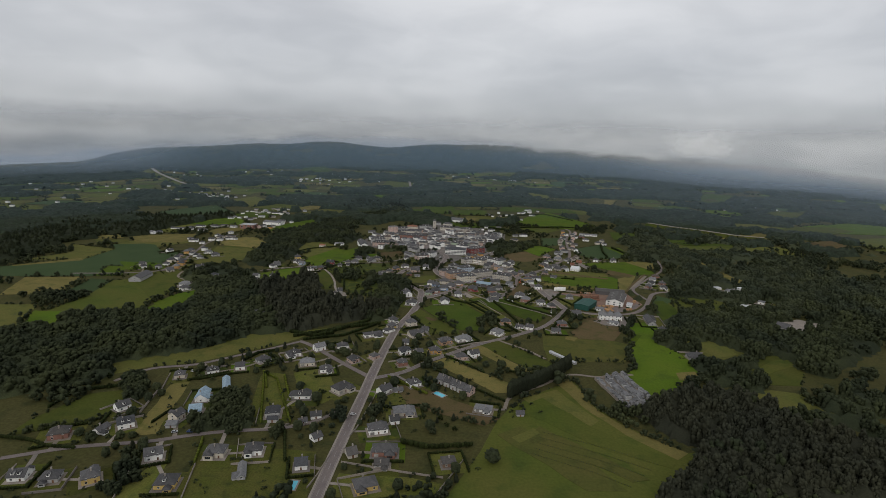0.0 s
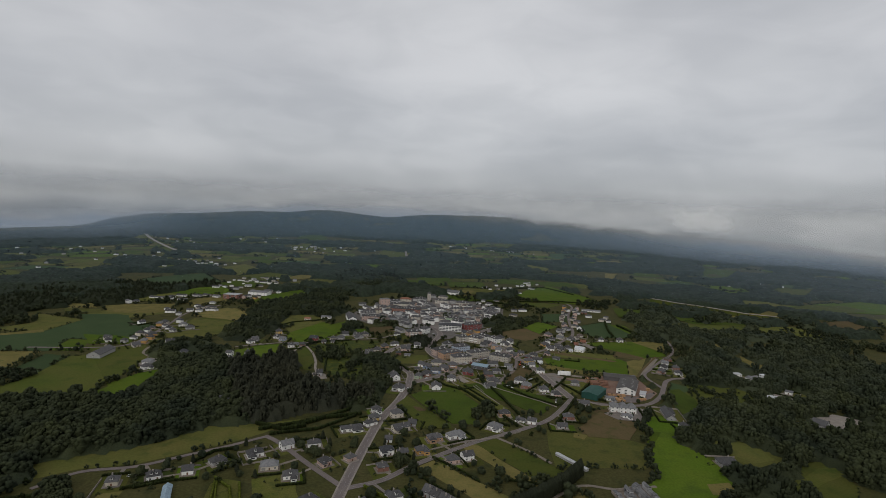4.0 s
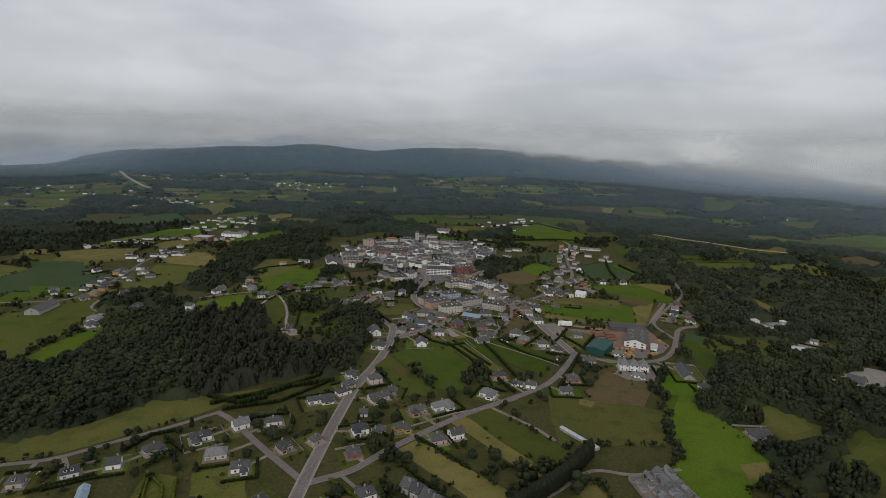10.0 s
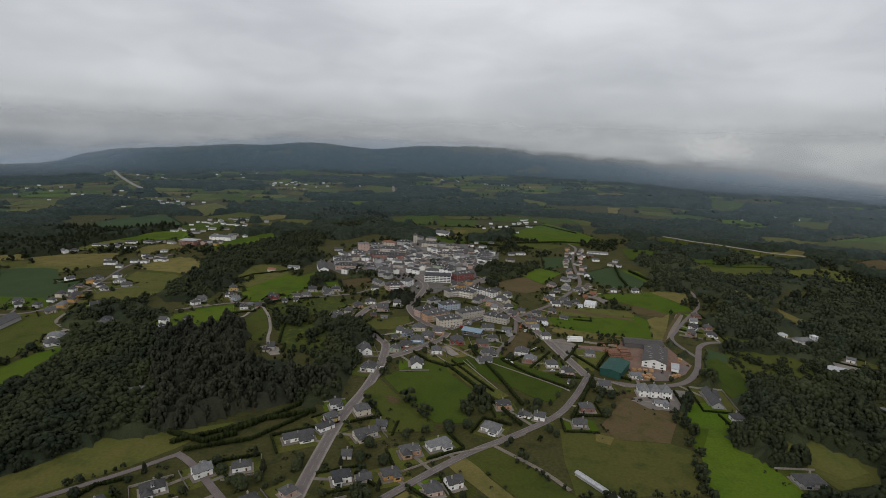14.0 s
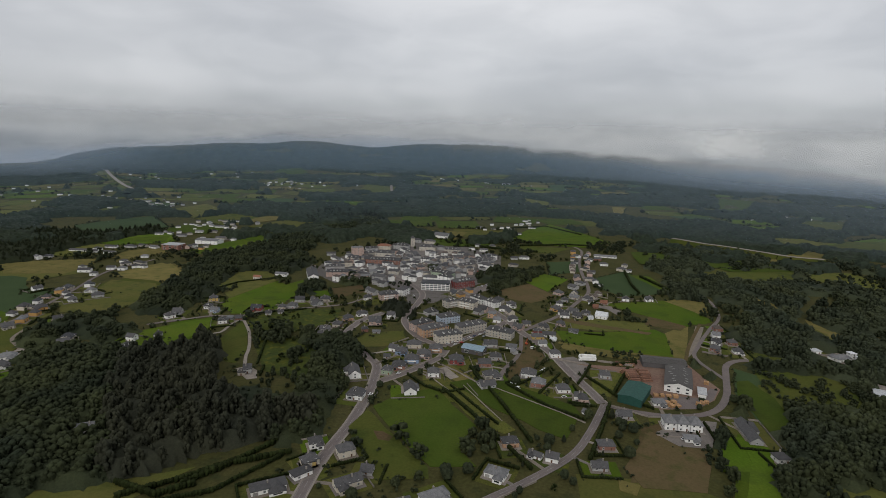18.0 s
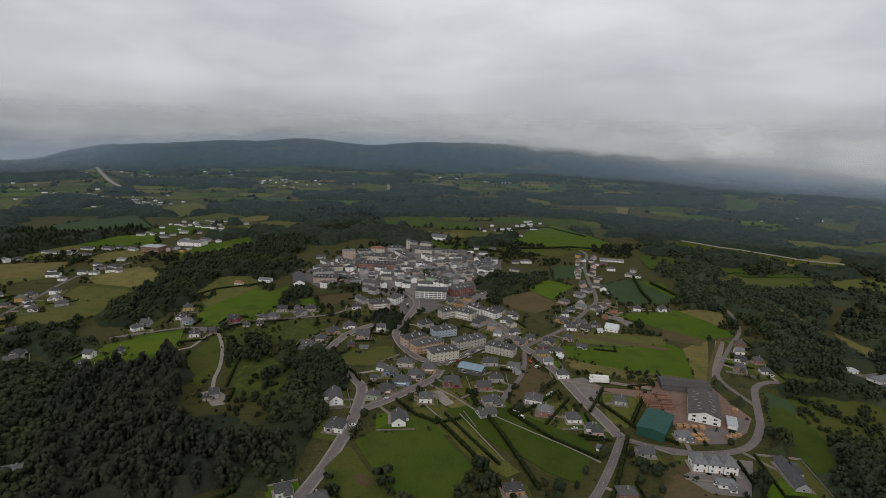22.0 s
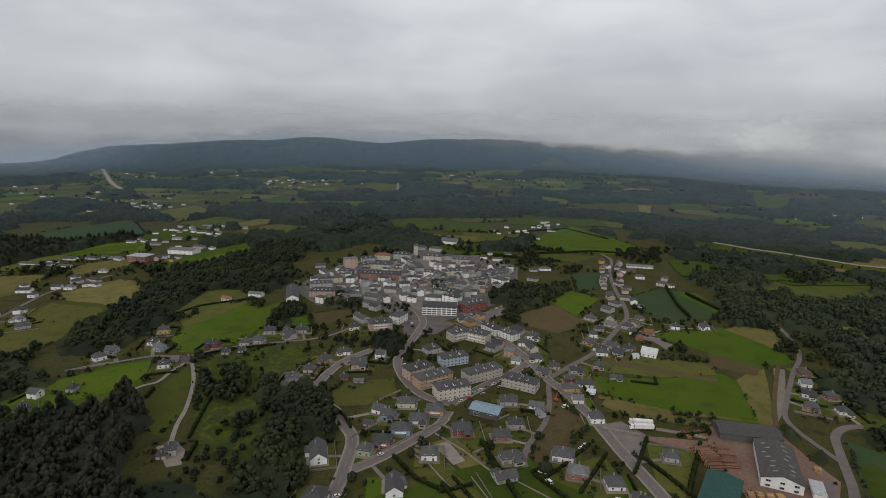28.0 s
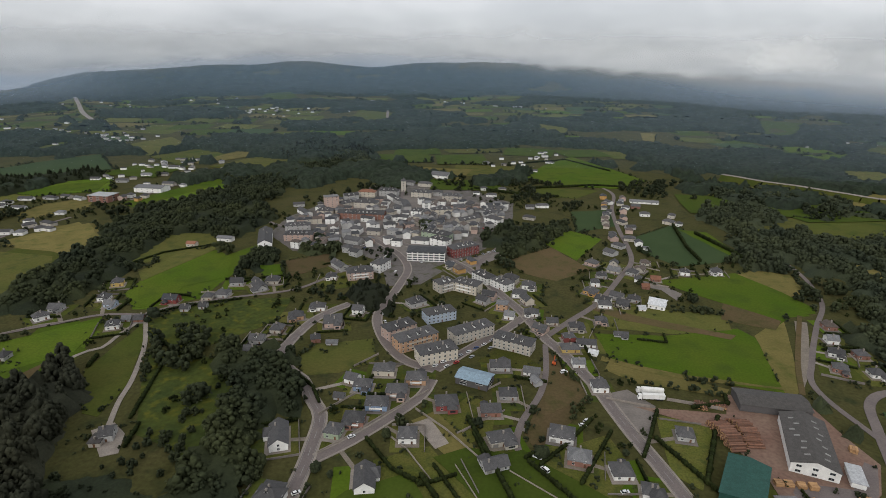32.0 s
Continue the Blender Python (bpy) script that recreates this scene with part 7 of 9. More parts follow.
house(137.1, 627.6, -43, 7.0, 6, 3, "gable", "white", "pale", chim=0)
house(198.1, 645.4, -1, 11.5, 9, 3.5, "flat", "white", "pale", chim=0, doors=False)
house(199.6, 592.9, -8, 12, 7, 3.4, "flat", "white", "pale", chim=0, doors=False)


# ---------------------------------------------------------------- woods
forest("dense dark eucalyptus and pine wood on the slope", [(-256.7, 722), (-220.1, 764.3), (-172, 737.6), (-166, 690), (-150, 650), (-118, 622), (-66, 618), (-60.1, 600.6), (-94.5, 579.8), (-129.7, 560.7), (-157.1, 534), (-175, 545), (-196, 592), (-219, 631)], 8.5, 15, 24, 1, 0.62, 1, "euca", "l_euca", 12)
forest("bluish-green broadleaf wood beside the dark plantation", [(-330.4, 700.4), (-302.3, 726.9), (-254, 719.5), (-216, 631), (-193, 592), (-172, 545), (-157.1, 534), (-208.8, 526.8), (-249.3, 508.6), (-307.4, 582), (-328.1, 645.2)], 9, 10, 16, 61, 1.0, 0.95, "oak", "l_oak", 12)
forest("dense dark plantation below the cemetery", [(155.1, 378.5), (194.7, 405.7), (224.7, 410.5), (257.5, 402.8), (263.6, 356.1), (286.3, 342.5), (308.5, 336.6), (282.2, 274.9), (123.7, 268.2), (154.3, 298), (185.7, 330.4), (165.9, 347.1)], 7.5, 14, 22, 2, 0.62, 1, "euca", "l_euca", 14)
forest("mixed dark woodland on the valley side", [(280.4, 612.1), (335.9, 632), (380, 588.4), (527.1, 662.6), (462.8, 541), (354.4, 456.9), (328, 491.5), (279.7, 453.9), (264.7, 479.2), (267.5, 508.8), (254.8, 541.9)], 10, 9, 16, 3, 1.0, .75, "oak", "l_oak", 12)
forest("mixed woodland beyond the lane", [(300.2, 674.4), (362.4, 731.7), (401.6, 712.7), (494.8, 779.4), (588.8, 800.9), (616, 708), (543.7, 629.2), (480.2, 659.3), (380, 588.4), (360.3, 642.2), (297.8, 629.4)], 10, 9, 16, 4, 1.0, .7, "oak", "l_valley", 12)
forest("belt of broadleaf trees along the stream", [(-347.4, 885.3), (-352.5, 933.5), (-330.4, 966.5), (-353.3, 1042.6), (-339, 1174.5), (-288.3, 1246), (-221.4, 1310.2), (-199.4, 1232.9), (-247.1, 1179.5), (-287.7, 1068.3), (-277.7, 986.2), (-284.5, 928.5), (-303.4, 893.2), (-289.8, 846.6), (-301, 825.9)], 11, 9, 15, 5, 1.0, .9, "oak", "l_oak", 12)
forest("clump of broadleaf trees beside the road", [(-108.8, 757.5), (-110.5, 783.1), (-85.7, 791.8), (-61.7, 776.7), (-49.7, 752.2), (-39.5, 724.8), (-40.4, 708.6), (-58.7, 716.1), (-77.4, 732.7)], 9, 8, 13, 6, 1.0, .9, "oak", "l_oak", 14)
forest("low dark wood beside the lone house", [(-214.8, 715.5), (-198.9, 730), (-178.3, 723.5), (-163, 689.3), (-160, 655), (-190, 650)], 8, 8, 14, 8, 0.7, 1, "euca", "l_euca", 12)
forest("thicket in front of the lone house", [(-155, 655), (-118, 660), (-85, 640), (-100, 615), (-140, 622)], 7.5, 3, 7, 81, 1.0, 0.8, "oak", "l_oak", 9)
forest("shrubby slope with scattered bushes", [(-113.2, 694.8), (-87, 690.7), (-61.8, 705.6), (-44.6, 670.1), (-45.7, 648), (-76.5, 647.5)], 8, 2.5, 7, 9, 1.0, .5, "oak", "l_oak", 10)
forest("wooded belt behind the town", [(-355.6, 1370.2), (-284.1, 1306.2), (-235, 1430.7), (-229.3, 1589.5), (-115.8, 1637), (-102.5, 1530.8), (-163.5, 1436), (-209.9, 1269.9), (-248.7, 1230)], 12, 9, 15, 10, 1.0, .9, "oak", "l_oak", 11)
forest("dark pine wood beyond the town", [(-309.7, 1620.1), (-265.9, 1752), (-131.9, 1764.9), (-113.9, 1621.7), (-221.5, 1554.7), (-271.4, 1485.9)], 11, 12, 20, 11, 0.6, 1, "pine", "l_pine", 11)
forest("hedgerow wood beside the green fields", [(85.9, 1040.8), (119.1, 1075.6), (158.5, 1065.9), (193.5, 1103.4), (189.2, 1067.3), (149.4, 1013.3), (120.7, 984.5), (91.7, 992.2)], 12, 9, 15, 12, 1.0, .9, "oak", "l_oak", 11)
forest("wooded valley side behind the lane", [(372.9, 1138.4), (449.5, 1185.8), (479.4, 1104.5), (553.4, 1108), (549.4, 1040.1), (534, 966.8), (432.8, 847.6), (369.1, 808.2), (418.5, 918.1), (415.6, 962.4), (365, 985.4), (388.8, 1054.1)], 12, 9, 16, 13, 1.0, 1, "oak", "l_valley", 11)
forest("wood along the lane on the plain", [(-333.1, 674.7), (-338.2, 768.7), (-262.1, 724.9), (-275.2, 774.8), (-358.2, 825.4), (-379.7, 778.4), (-356.5, 705)], 12, 8, 14, 14, 1.0, .9, "oak", "l_oak", 11)
forest("trees round the plain hamlet", [(-298, 831.9), (-296.7, 942.1), (-322.7, 1144.8), (-239.7, 1226.5), (-170.7, 1107.6), (-195.9, 1023.6), (-252.9, 947.6), (-267.4, 835.2)], 12, 9, 15, 16, 1.0, .8, "oak", "l_oak", 11)
forest("shrubs and fruit trees in gardens", [(-175.7, 351.4), (-156.1, 373.5), (-134.9, 361.8), (-132, 342.2), (-149.8, 337.5), (-163.4, 333.1)], 7, 6, 10, 17, 1.0, .95, "oak", "l_oak", 13)
forest("shrubs between gardens", [(-186.7, 410.1), (-153.5, 402), (-143.5, 374.2), (-156.8, 364.8), (-174.6, 376.8)], 7, 6, 10, 18, 1.0, .9, "oak", "l_oak", 13)
forest("scrubby trees beside the plot", [(204.4, 568), (232, 592.3), (205.8, 537.9), (181.9, 523.1)], 10, 6, 12, 19, 1.0, .7, "oak", "l_oak", 11)
forest("trees beside the bright pasture", [(244.6, 581.5), (283.1, 562), (240.3, 475.3), (232.7, 489.3), (242.2, 521.8)], 10, 6, 12, 20, 1.0, .7, "oak", "l_oak", 11)
forest("orchard and shrub thicket in the pasture", [(37.7, 617.8), (53.5, 625.8), (65.5, 592.3), (52.9, 568.8), (43, 568.4)], 9, 7, 12, 21, 1.0, .8, "oak", "l_oak", 12)
forest("trees between fields and lane", [(305.3, 727.7), (374.8, 763.4), (389.2, 738.7), (327.7, 723.2)], 10, 8, 14, 22, 1.0, .8, "oak", "l_oak", 11)
forest("trees on the right slope", [(269.3, 606.9), (373, 703.8), (459.9, 768.9), (434.2, 696.7), (300.7, 549.5), (229.1, 547.3)], 10, 8, 15, 23, 1.0, .8, "oak", "l_valley", 11)
forest("trees along the road bend", [(-93.6, 592.2), (-88, 619.4), (-79.3, 734.4), (-66.9, 748.1), (-51.5, 690.6), (-54.2, 620.9), (-55.3, 593.7), (-74.2, 575.1)], 10, 8, 14, 24, 1.0, .9, "oak", "l_oak", 11)
forest("thicket below the bend", [(-146.6, 631.8), (-123.4, 676.6), (-85, 760.4), (-69.4, 689.6), (-90.1, 592.3), (-106, 579.6)], 8, 2.5, 6, 25, 1.0, .5, "oak", "l_oak", 9)
forest("mixed broadleaf woodland above the long meadow", [(-424.5, 439.6), (-460.5, 491.9), (-436.8, 503.2), (-398.3, 527.9), (-404.6, 560.3), (-375.8, 578.8), (-343.6, 581.7), (-319.5, 567.9), (-300.3, 583.7), (-325.1, 654.7), (-311.9, 702.5), (-266.1, 707.5), (-193.7, 513.2), (-205.8, 507.5), (-236.3, 472.9), (-273.1, 426.3), (-310.5, 392), (-333.3, 376.3), (-354.6, 361.7)], 9.5, 9, 16, 15, 1.0, .95, "oak", "l_oak", 13)
forest("long dark wood at the back of the plain", [(-813.2, 893.8), (-824.9, 979.1), (-866, 1161.9), (-750.5, 1305.3), (-565.5, 1388), (-531.3, 1330.8), (-598.9, 1171.3), (-603.4, 1059.9), (-702, 987), (-688, 887.6), (-665.1, 811.2), (-683, 745.4)], 12, 12, 19, 26, 0.6, 1, "pine", "l_far", 11)
forest("dense dark conifer clump in the town", [(-43.1, 874.7), (-33.2, 899.9), (-6.2, 884.3), (1.7, 861.2), (-0.4, 832.8), (-24.8, 842.1)], 7, 8, 12, 27, 0.6, 1, "pine", "l_pine", 14)
forest("trees of the town park", [(8.7, 1027.1), (24, 1048.8), (26.5, 1083.1), (12.2, 1094.7), (6.4, 1070.4)], 9, 8, 13, 28, 1.0, .9, "oak", "l_oak", 12)
forest("trees beside the school", [(-110.7, 984), (-101.5, 1022.3), (-74.7, 1013.5), (-66.3, 968.5), (-85.5, 951.4)], 9, 7, 12, 29, 1.0, .8, "oak", "l_oak", 12)
forest("bank of trees behind the school", [(-165.2, 925.6), (-163.1, 964.7), (-160.4, 991), (-143.1, 973.9), (-139.3, 912.3), (-142.4, 892.3)], 9, 7, 11, 30, 1.0, .85, "oak", "l_oak", 12)
forest("group of dark garden trees beside houses", [(-262.4, 418.1), (-256.7, 422.9), (-244.3, 416), (-227.1, 384.7), (-231.6, 378.8), (-240.7, 381)], 6.5, 6, 10, 40, 1.0, .95, "oak", "l_oak", 13)
forest("group of dark garden trees beside houses", [(-230.1, 323.2), (-222.7, 326.4), (-210.4, 322.2), (-206.5, 315.7), (-213.4, 311.4), (-223.3, 312.9)], 6.5, 6, 10, 41, 1.0, .95, "oak", "l_oak", 13)
forest("group of dark garden trees beside houses", [(-203.4, 307.5), (-198.5, 310.3), (-189.8, 306.3), (-173.7, 277.9), (-177.7, 274.6), (-184.3, 275.9)], 6.5, 6, 10, 42, 1.0, .95, "oak", "l_oak", 13)
forest("group of dark garden trees beside houses", [(-184.1, 403.1), (-178.6, 407.5), (-168.2, 401), (-158, 375.1), (-163, 369.5), (-170.7, 371.7)], 6.5, 6, 10, 43, 1.0, .95, "oak", "l_oak", 13)
forest("group of dark garden trees beside houses", [(-200.4, 275.1), (-192.9, 277.6), (-181.8, 274.5), (-178.9, 269.5), (-185.8, 266.3), (-195.3, 267.3)], 6.5, 6, 10, 44, 1.0, .95, "oak", "l_oak", 13)
forest("group of dark garden trees beside houses", [(-146.6, 341.4), (-142.4, 344.7), (-134.6, 339.8), (-132, 332.7), (-136, 328.2), (-142.1, 330)], 6.5, 6, 10, 45, 1.0, .95, "oak", "l_oak", 13)
forest("group of dark garden trees beside houses", [(-119.8, 343.6), (-114.5, 347), (-106.7, 342.1), (-104.8, 335.6), (-109.6, 331), (-116.3, 332.8)], 6.5, 6, 10, 46, 1.0, .95, "oak", "l_oak", 13)
forest("group of dark garden trees beside houses", [(-78.7, 371), (-74.8, 374.7), (-69, 369), (-65.8, 351.2), (-69.3, 346.4), (-74.1, 348.4)], 6.5, 6, 10, 47, 1.0, .95, "oak", "l_oak", 13)
forest("group of dark garden trees beside houses", [(-26.1, 480.2), (-18.8, 486.3), (-10.4, 477.3), (-9.8, 457.7), (-17.1, 449.8), (-24.4, 453)], 6.5, 6, 10, 48, 1.0, .95, "oak", "l_oak", 13)
forest("group of dark garden trees beside houses", [(-58.5, 382.9), (-51.6, 387), (-43.4, 381), (-42, 368.9), (-48.5, 363.5), (-55.9, 365.5)], 6.5, 6, 10, 49, 1.0, .95, "oak", "l_oak", 13)
forest("group of dark garden trees beside houses", [(-215.3, 442.1), (-216, 447), (-210.4, 438.8), (-205.7, 428.6), (-204.6, 421.9), (-207.5, 425.1)], 6.5, 6, 10, 50, 1.0, .95, "oak", "l_oak", 13)
forest("group of dark garden trees beside houses", [(-248.3, 279.3), (-246.4, 281.5), (-240.1, 278), (-234.7, 271), (-235.8, 268), (-240.3, 269.3)], 6.5, 6, 10, 51, 1.0, .95, "oak", "l_oak", 13)
forest("group of dark garden trees beside houses", [(-153.3, 991.6), (-146.1, 1015.2), (-130.3, 978.7), (-126.2, 948.2), (-132.1, 918), (-143.9, 930.8)], 6.5, 6, 10, 52, 1.0, .95, "oak", "l_oak", 13)


MOTORWAY = spline([(531.5, 1392.1), (549.1, 1372.1), (573.2, 1336.5), (608.0, 1307.1), (636.6, 1272.5), (655.6, 1249.9), (678.1, 1221.3), (726.9, 1201.4)], 20) + spline([(-1522.5, 2806.4), (-1370.0, 2588.8), (-1187.9, 2319.6), (-1080.9, 2170.7), (-995.4, 2066.9)], 20)


def far_wooded(x, y):
    """Where the woods of the far plain stand."""
    r, az = math.hypot(x, y), math.degrees(math.atan2(x, y))
    if r < 1330 + 40 * math.sin(az) or r > 3260 or abs(az) > 47:
        return False
    n = noise.noise(Vector((x / 430, y / 270, 0.7))) + 0.45 * noise.noise(Vector((x / 130, y / 100, 4.7))) + 0.2 * noise.noise(Vector((x / 40, y / 40, 1.7)))
    if n < 0.1 - 0.06 * (az > 8) - 0.04 * (az > 20) - 0.5 * smooth(2900, 3200, r):
        return False
    if any(abs(q.x - x) + abs(q.y - y) < 62 for q in MOTORWAY):
        return False
    return not any(m != "lawn" and a < x < b and c < y < d and inside(p, x, y) for m, p, a, b, c, d in FAR_AREAS)


def hill_wooded(x, y):
    r = math.hypot(x, y)
    return 3180 < r < 4290 and abs(math.degrees(math.atan2(x, y))) < 46 and (r > 3850 or noise.noise(Vector((x / 380, y / 240, 9.1))) < 0.38)


FAR_AREAS = [q for q in AREA_AT if q[5] > 900]


def far_land():
    """Fields, hedgerows, woods and hamlets between the town and the hills, and the wooded hillsides."""
    rng = random.Random(77)
    cells = {}
    tones = ["green", "deep", "dull", "dark", "lawn", "green", "deep", "ochre", "bright"]
    hedges, homes = [], []
    for i in range(-34, 35):
        for j in range(4, 36):
            s = 118.0
            cx, cy = (i + 0.5 * (j % 2) + rng.uniform(-0.22, 0.22)) * s, (j + rng.uniform(-0.22, 0.22)) * s
            r, az = math.hypot(cx, cy), math.degrees(math.atan2(cx, cy))
            if r > 3450 or abs(az) > 47 or (r < 1330 and abs(az) < 47 and not (cy > 1010 and r > 1250)):
                continue
            if far_wooded(cx, cy) or any(x0 - 45 < cx < x1 + 45 and y0 - 30 < cy < y1 + 30 for _, _, x0, x1, y0, y1 in FAR_AREAS if y1 > 1180):
                continue
            t = rng.choice(tones)
            a, b = rng.uniform(50, 66), rng.uniform(36, 58)
            q = rng.uniform(-0.25, 0.25)
            ring = []
            for u, v in ((-1, -1), (0, -1.05), (1, -1), (1.05, 0), (1, 1), (0, 1.05), (-1, 1), (-1.05, 0)):
                x, y = u * a * rng.uniform(0.88, 1.05), v * b * rng.uniform(0.88, 1.05)
                ring.append((cx + x * math.cos(q) - y * math.sin(q), cy + x * math.sin(q) + y * math.cos(q)))
            cells.setdefault(t, []).append((cx, cy, ring))
            for (ax, ay), (bx, by) in zip(ring, ring[1:] + ring[:1]):
                if rng.random() < 0.26:
                    for k in range(int(math.hypot(bx - ax, by - ay) / 9)):
                        kk = rng.random()
                        px, py = ax + (bx - ax) * kk, ay + (by - ay) * kk
                        h = rng.uniform(5, 12)
                        hedges.append((px, py, float(height(px, py)) - 1.5, h, h * rng.uniform(0.8, 1.3)))
            if rng.random() < 0.3:
                homes.append((cx, cy))
    for t, some in cells.items():
        v, f = [], []
        for n_, (cx, cy, ring) in enumerate(some):
            o, up = len(v), 0.9 + 0.0037 * (n_ % 97) + 0.4 * tones.index(t) / 9
            rr = [(cx, cy)] + [(cx + (x - cx) * 0.5, cy + (y - cy) * 0.5) for x, y in ring] + ring
            v += [(x, y, float(height(x, y)) + up) for x, y in rr]
            n = len(ring)
            f += [(o, o + 1 + k, o + 1 + (k + 1) % n) for k in range(n)]
            f += [(o + 1 + k, o + 1 + n + k, o + 1 + n + (k + 1) % n, o + 1 + (k + 1) % n) for k in range(n)]
        tagged(new("far_fields", mesh_from("far_fields", v, f, M[t])), f"patchwork of distant {M[t].name.replace('_', ' ')} fields", "field", kind="stuff")
    wood("distant hedgerow trees along field edges", hedges, "oak", "l_far", 1, 3, 4, "far_hedgerows")
    for x0, x1, y0, y1, step in ((-1500, 0, 900, 1900, 7), (0, 1700, 700, 1900, 7), (-1500, 0, 1900, 2300, 9), (0, 1700, 1900, 2300, 9), (-2400, 0, 2300, 3200, 13), (0, 2400, 2300, 3200, 13), (-2500, -1500, 1300, 2300, 13), (1700, 2500, 1300, 2300, 13)):
        canopy("distant dark woods between the fields", far_wooded, x0, x1, y0, y1, step, lambda x, y: 13 + 3 * math.sin(x / 37) * math.sin(y / 29), int(x0 + y0) + 9000)
    canopy("dark wooded hillsides under low cloud", hill_wooded, -3000, 3000, 2250, 4300, 21, lambda x, y: 13, 5, "hill_forest")
    return homes


FAR_HOMES = far_land()



# ---------------------------------------------------------------- trees and shrubs about the place
def free_spot(x, y, clear=1.5, fields=True):
    if GROUND_KEY[0] != len(HOUSE_AT) + len(ROAD_AT):
        GROUND_KEY[:] = [len(HOUSE_AT) + len(ROAD_AT), np.array(HOUSE_AT), np.array(ROAD_AT)]
    h, r = GROUND_KEY[1:]
    if (np.maximum(abs(h[:, 0] - x), abs(h[:, 1] - y)) < h[:, 2] + clear).any() or (np.maximum(abs(r[:, 0] - x), abs(r[:, 1] - y)) < r[:, 2] + clear + 1).any():
        return False
    if fields:
        for mat, pts, x0, x1, y0, y1 in AREA_AT:
            if mat not in ("lawn", "scrub", "town") and x0 < x < x1 and y0 < y < y1 and inside(pts, x, y):
                return False
    return True


def town_fill():
    """The close-set small houses of the old town."""
    rng = random.Random(64)
    area("paved_ground", [(-118, 985), (-160, 1040), (-160, 1110), (-125, 1190), (-60, 1330), (60, 1310), (140, 1200), (125, 1090), (100, 1020), (60, 965), (20, 900), (-10, 895), (-20, 950), (-60, 995)], "town", 0.07, "grey paving, yards and small gardens of the town", "pavement")
    zone = [(-120, 985), (-150, 1075), (-120, 1180), (-45, 1330), (60, 1300), (130, 1190), (110, 1090), (40, 1010), (-60, 1000)]
    made = 0
    for j in range(36):
        for i in range(32):
            x, y = -155 + i * 9.6 + rng.uniform(-2, 2), 985 + j * 10.2 + rng.uniform(-2, 2)
            if made > 150 or not inside(zone, x, y) or not free_spot(x, y, 0.9, False) or rng.random() < 0.12:
                continue
            made += 1
            house(x, y, rng.choice((-12, 18, 78, -70)) + rng.uniform(-8, 8), rng.uniform(7.5, 13), rng.uniform(7, 9.5), rng.uniform(5.5, 10), rng.choice(("hip", "gable")),
                  rng.choice(("white", "white", "cream", "beige", "grey", "white", "pink", "grey")), rng.choice(("slate", "slate", "dark", "pale", "brown")), gap=5.5, name="town_house", group="houses of the old town")


def valley(x, y):
    """Where the woods of the valley side stand, on the far side of the lanes."""
    az, r = math.degrees(math.atan2(x, y)), math.hypot(x, y)
    if not (150 < x < 1150 and 230 < y < 1300 and r < 1420 and az < 47) or x < 0.28 * y + 55 + 25 * math.sin(y / 60):
        return False
    n = noise.noise(Vector((x / 120, y / 95, 3.3))) + 0.5 * noise.noise(Vector((x / 41, y / 37, 8.7)))
    return n > 0.05 + 0.12 * (y > 950) * (az < 22) - 0.12 * (y < 420)


def valley_woods():
    """The wooded valley side, in strips: crowns over a closed canopy, open round houses, lanes and clearings."""
    rng = random.Random(12)
    test = lambda x, y: valley(x, y) and open_ground(x, y, 7)
    for y0, y1, gap, n in ((230, 520, 9.5, 12), (520, 720, 9.5, 11), (720, 960, 11, 8), (960, 1300, 12.5, 5)):
        spots = []
        y = y0
        while y < y1:
            x = 150.0
            while x < 1150:
                px, py = x + rng.uniform(-0.5, 0.5) * gap, y + rng.uniform(-0.5, 0.5) * gap
                x += gap
                if test(px, py):
                    h = rng.uniform(7, 15) if rng.random() < 0.85 else rng.uniform(15, 20)
                    spots.append((px, py, -0.12 * h, h, gap * rng.uniform(1.0, 1.5)))
            y += gap * 0.87
        canopy("closed broadleaf woodland on the valley side", test, 150, 1150, y0, y1, gap * 0.55, lambda x, y: 6.5, y0, "woodland", "l_valley" if y0 > 600 else "l_oak")
        wood("broadleaf trees of the valley woodland", spots, "oak", "l_valley" if y0 > 600 else "l_oak", n, 3, 4, "woodland")


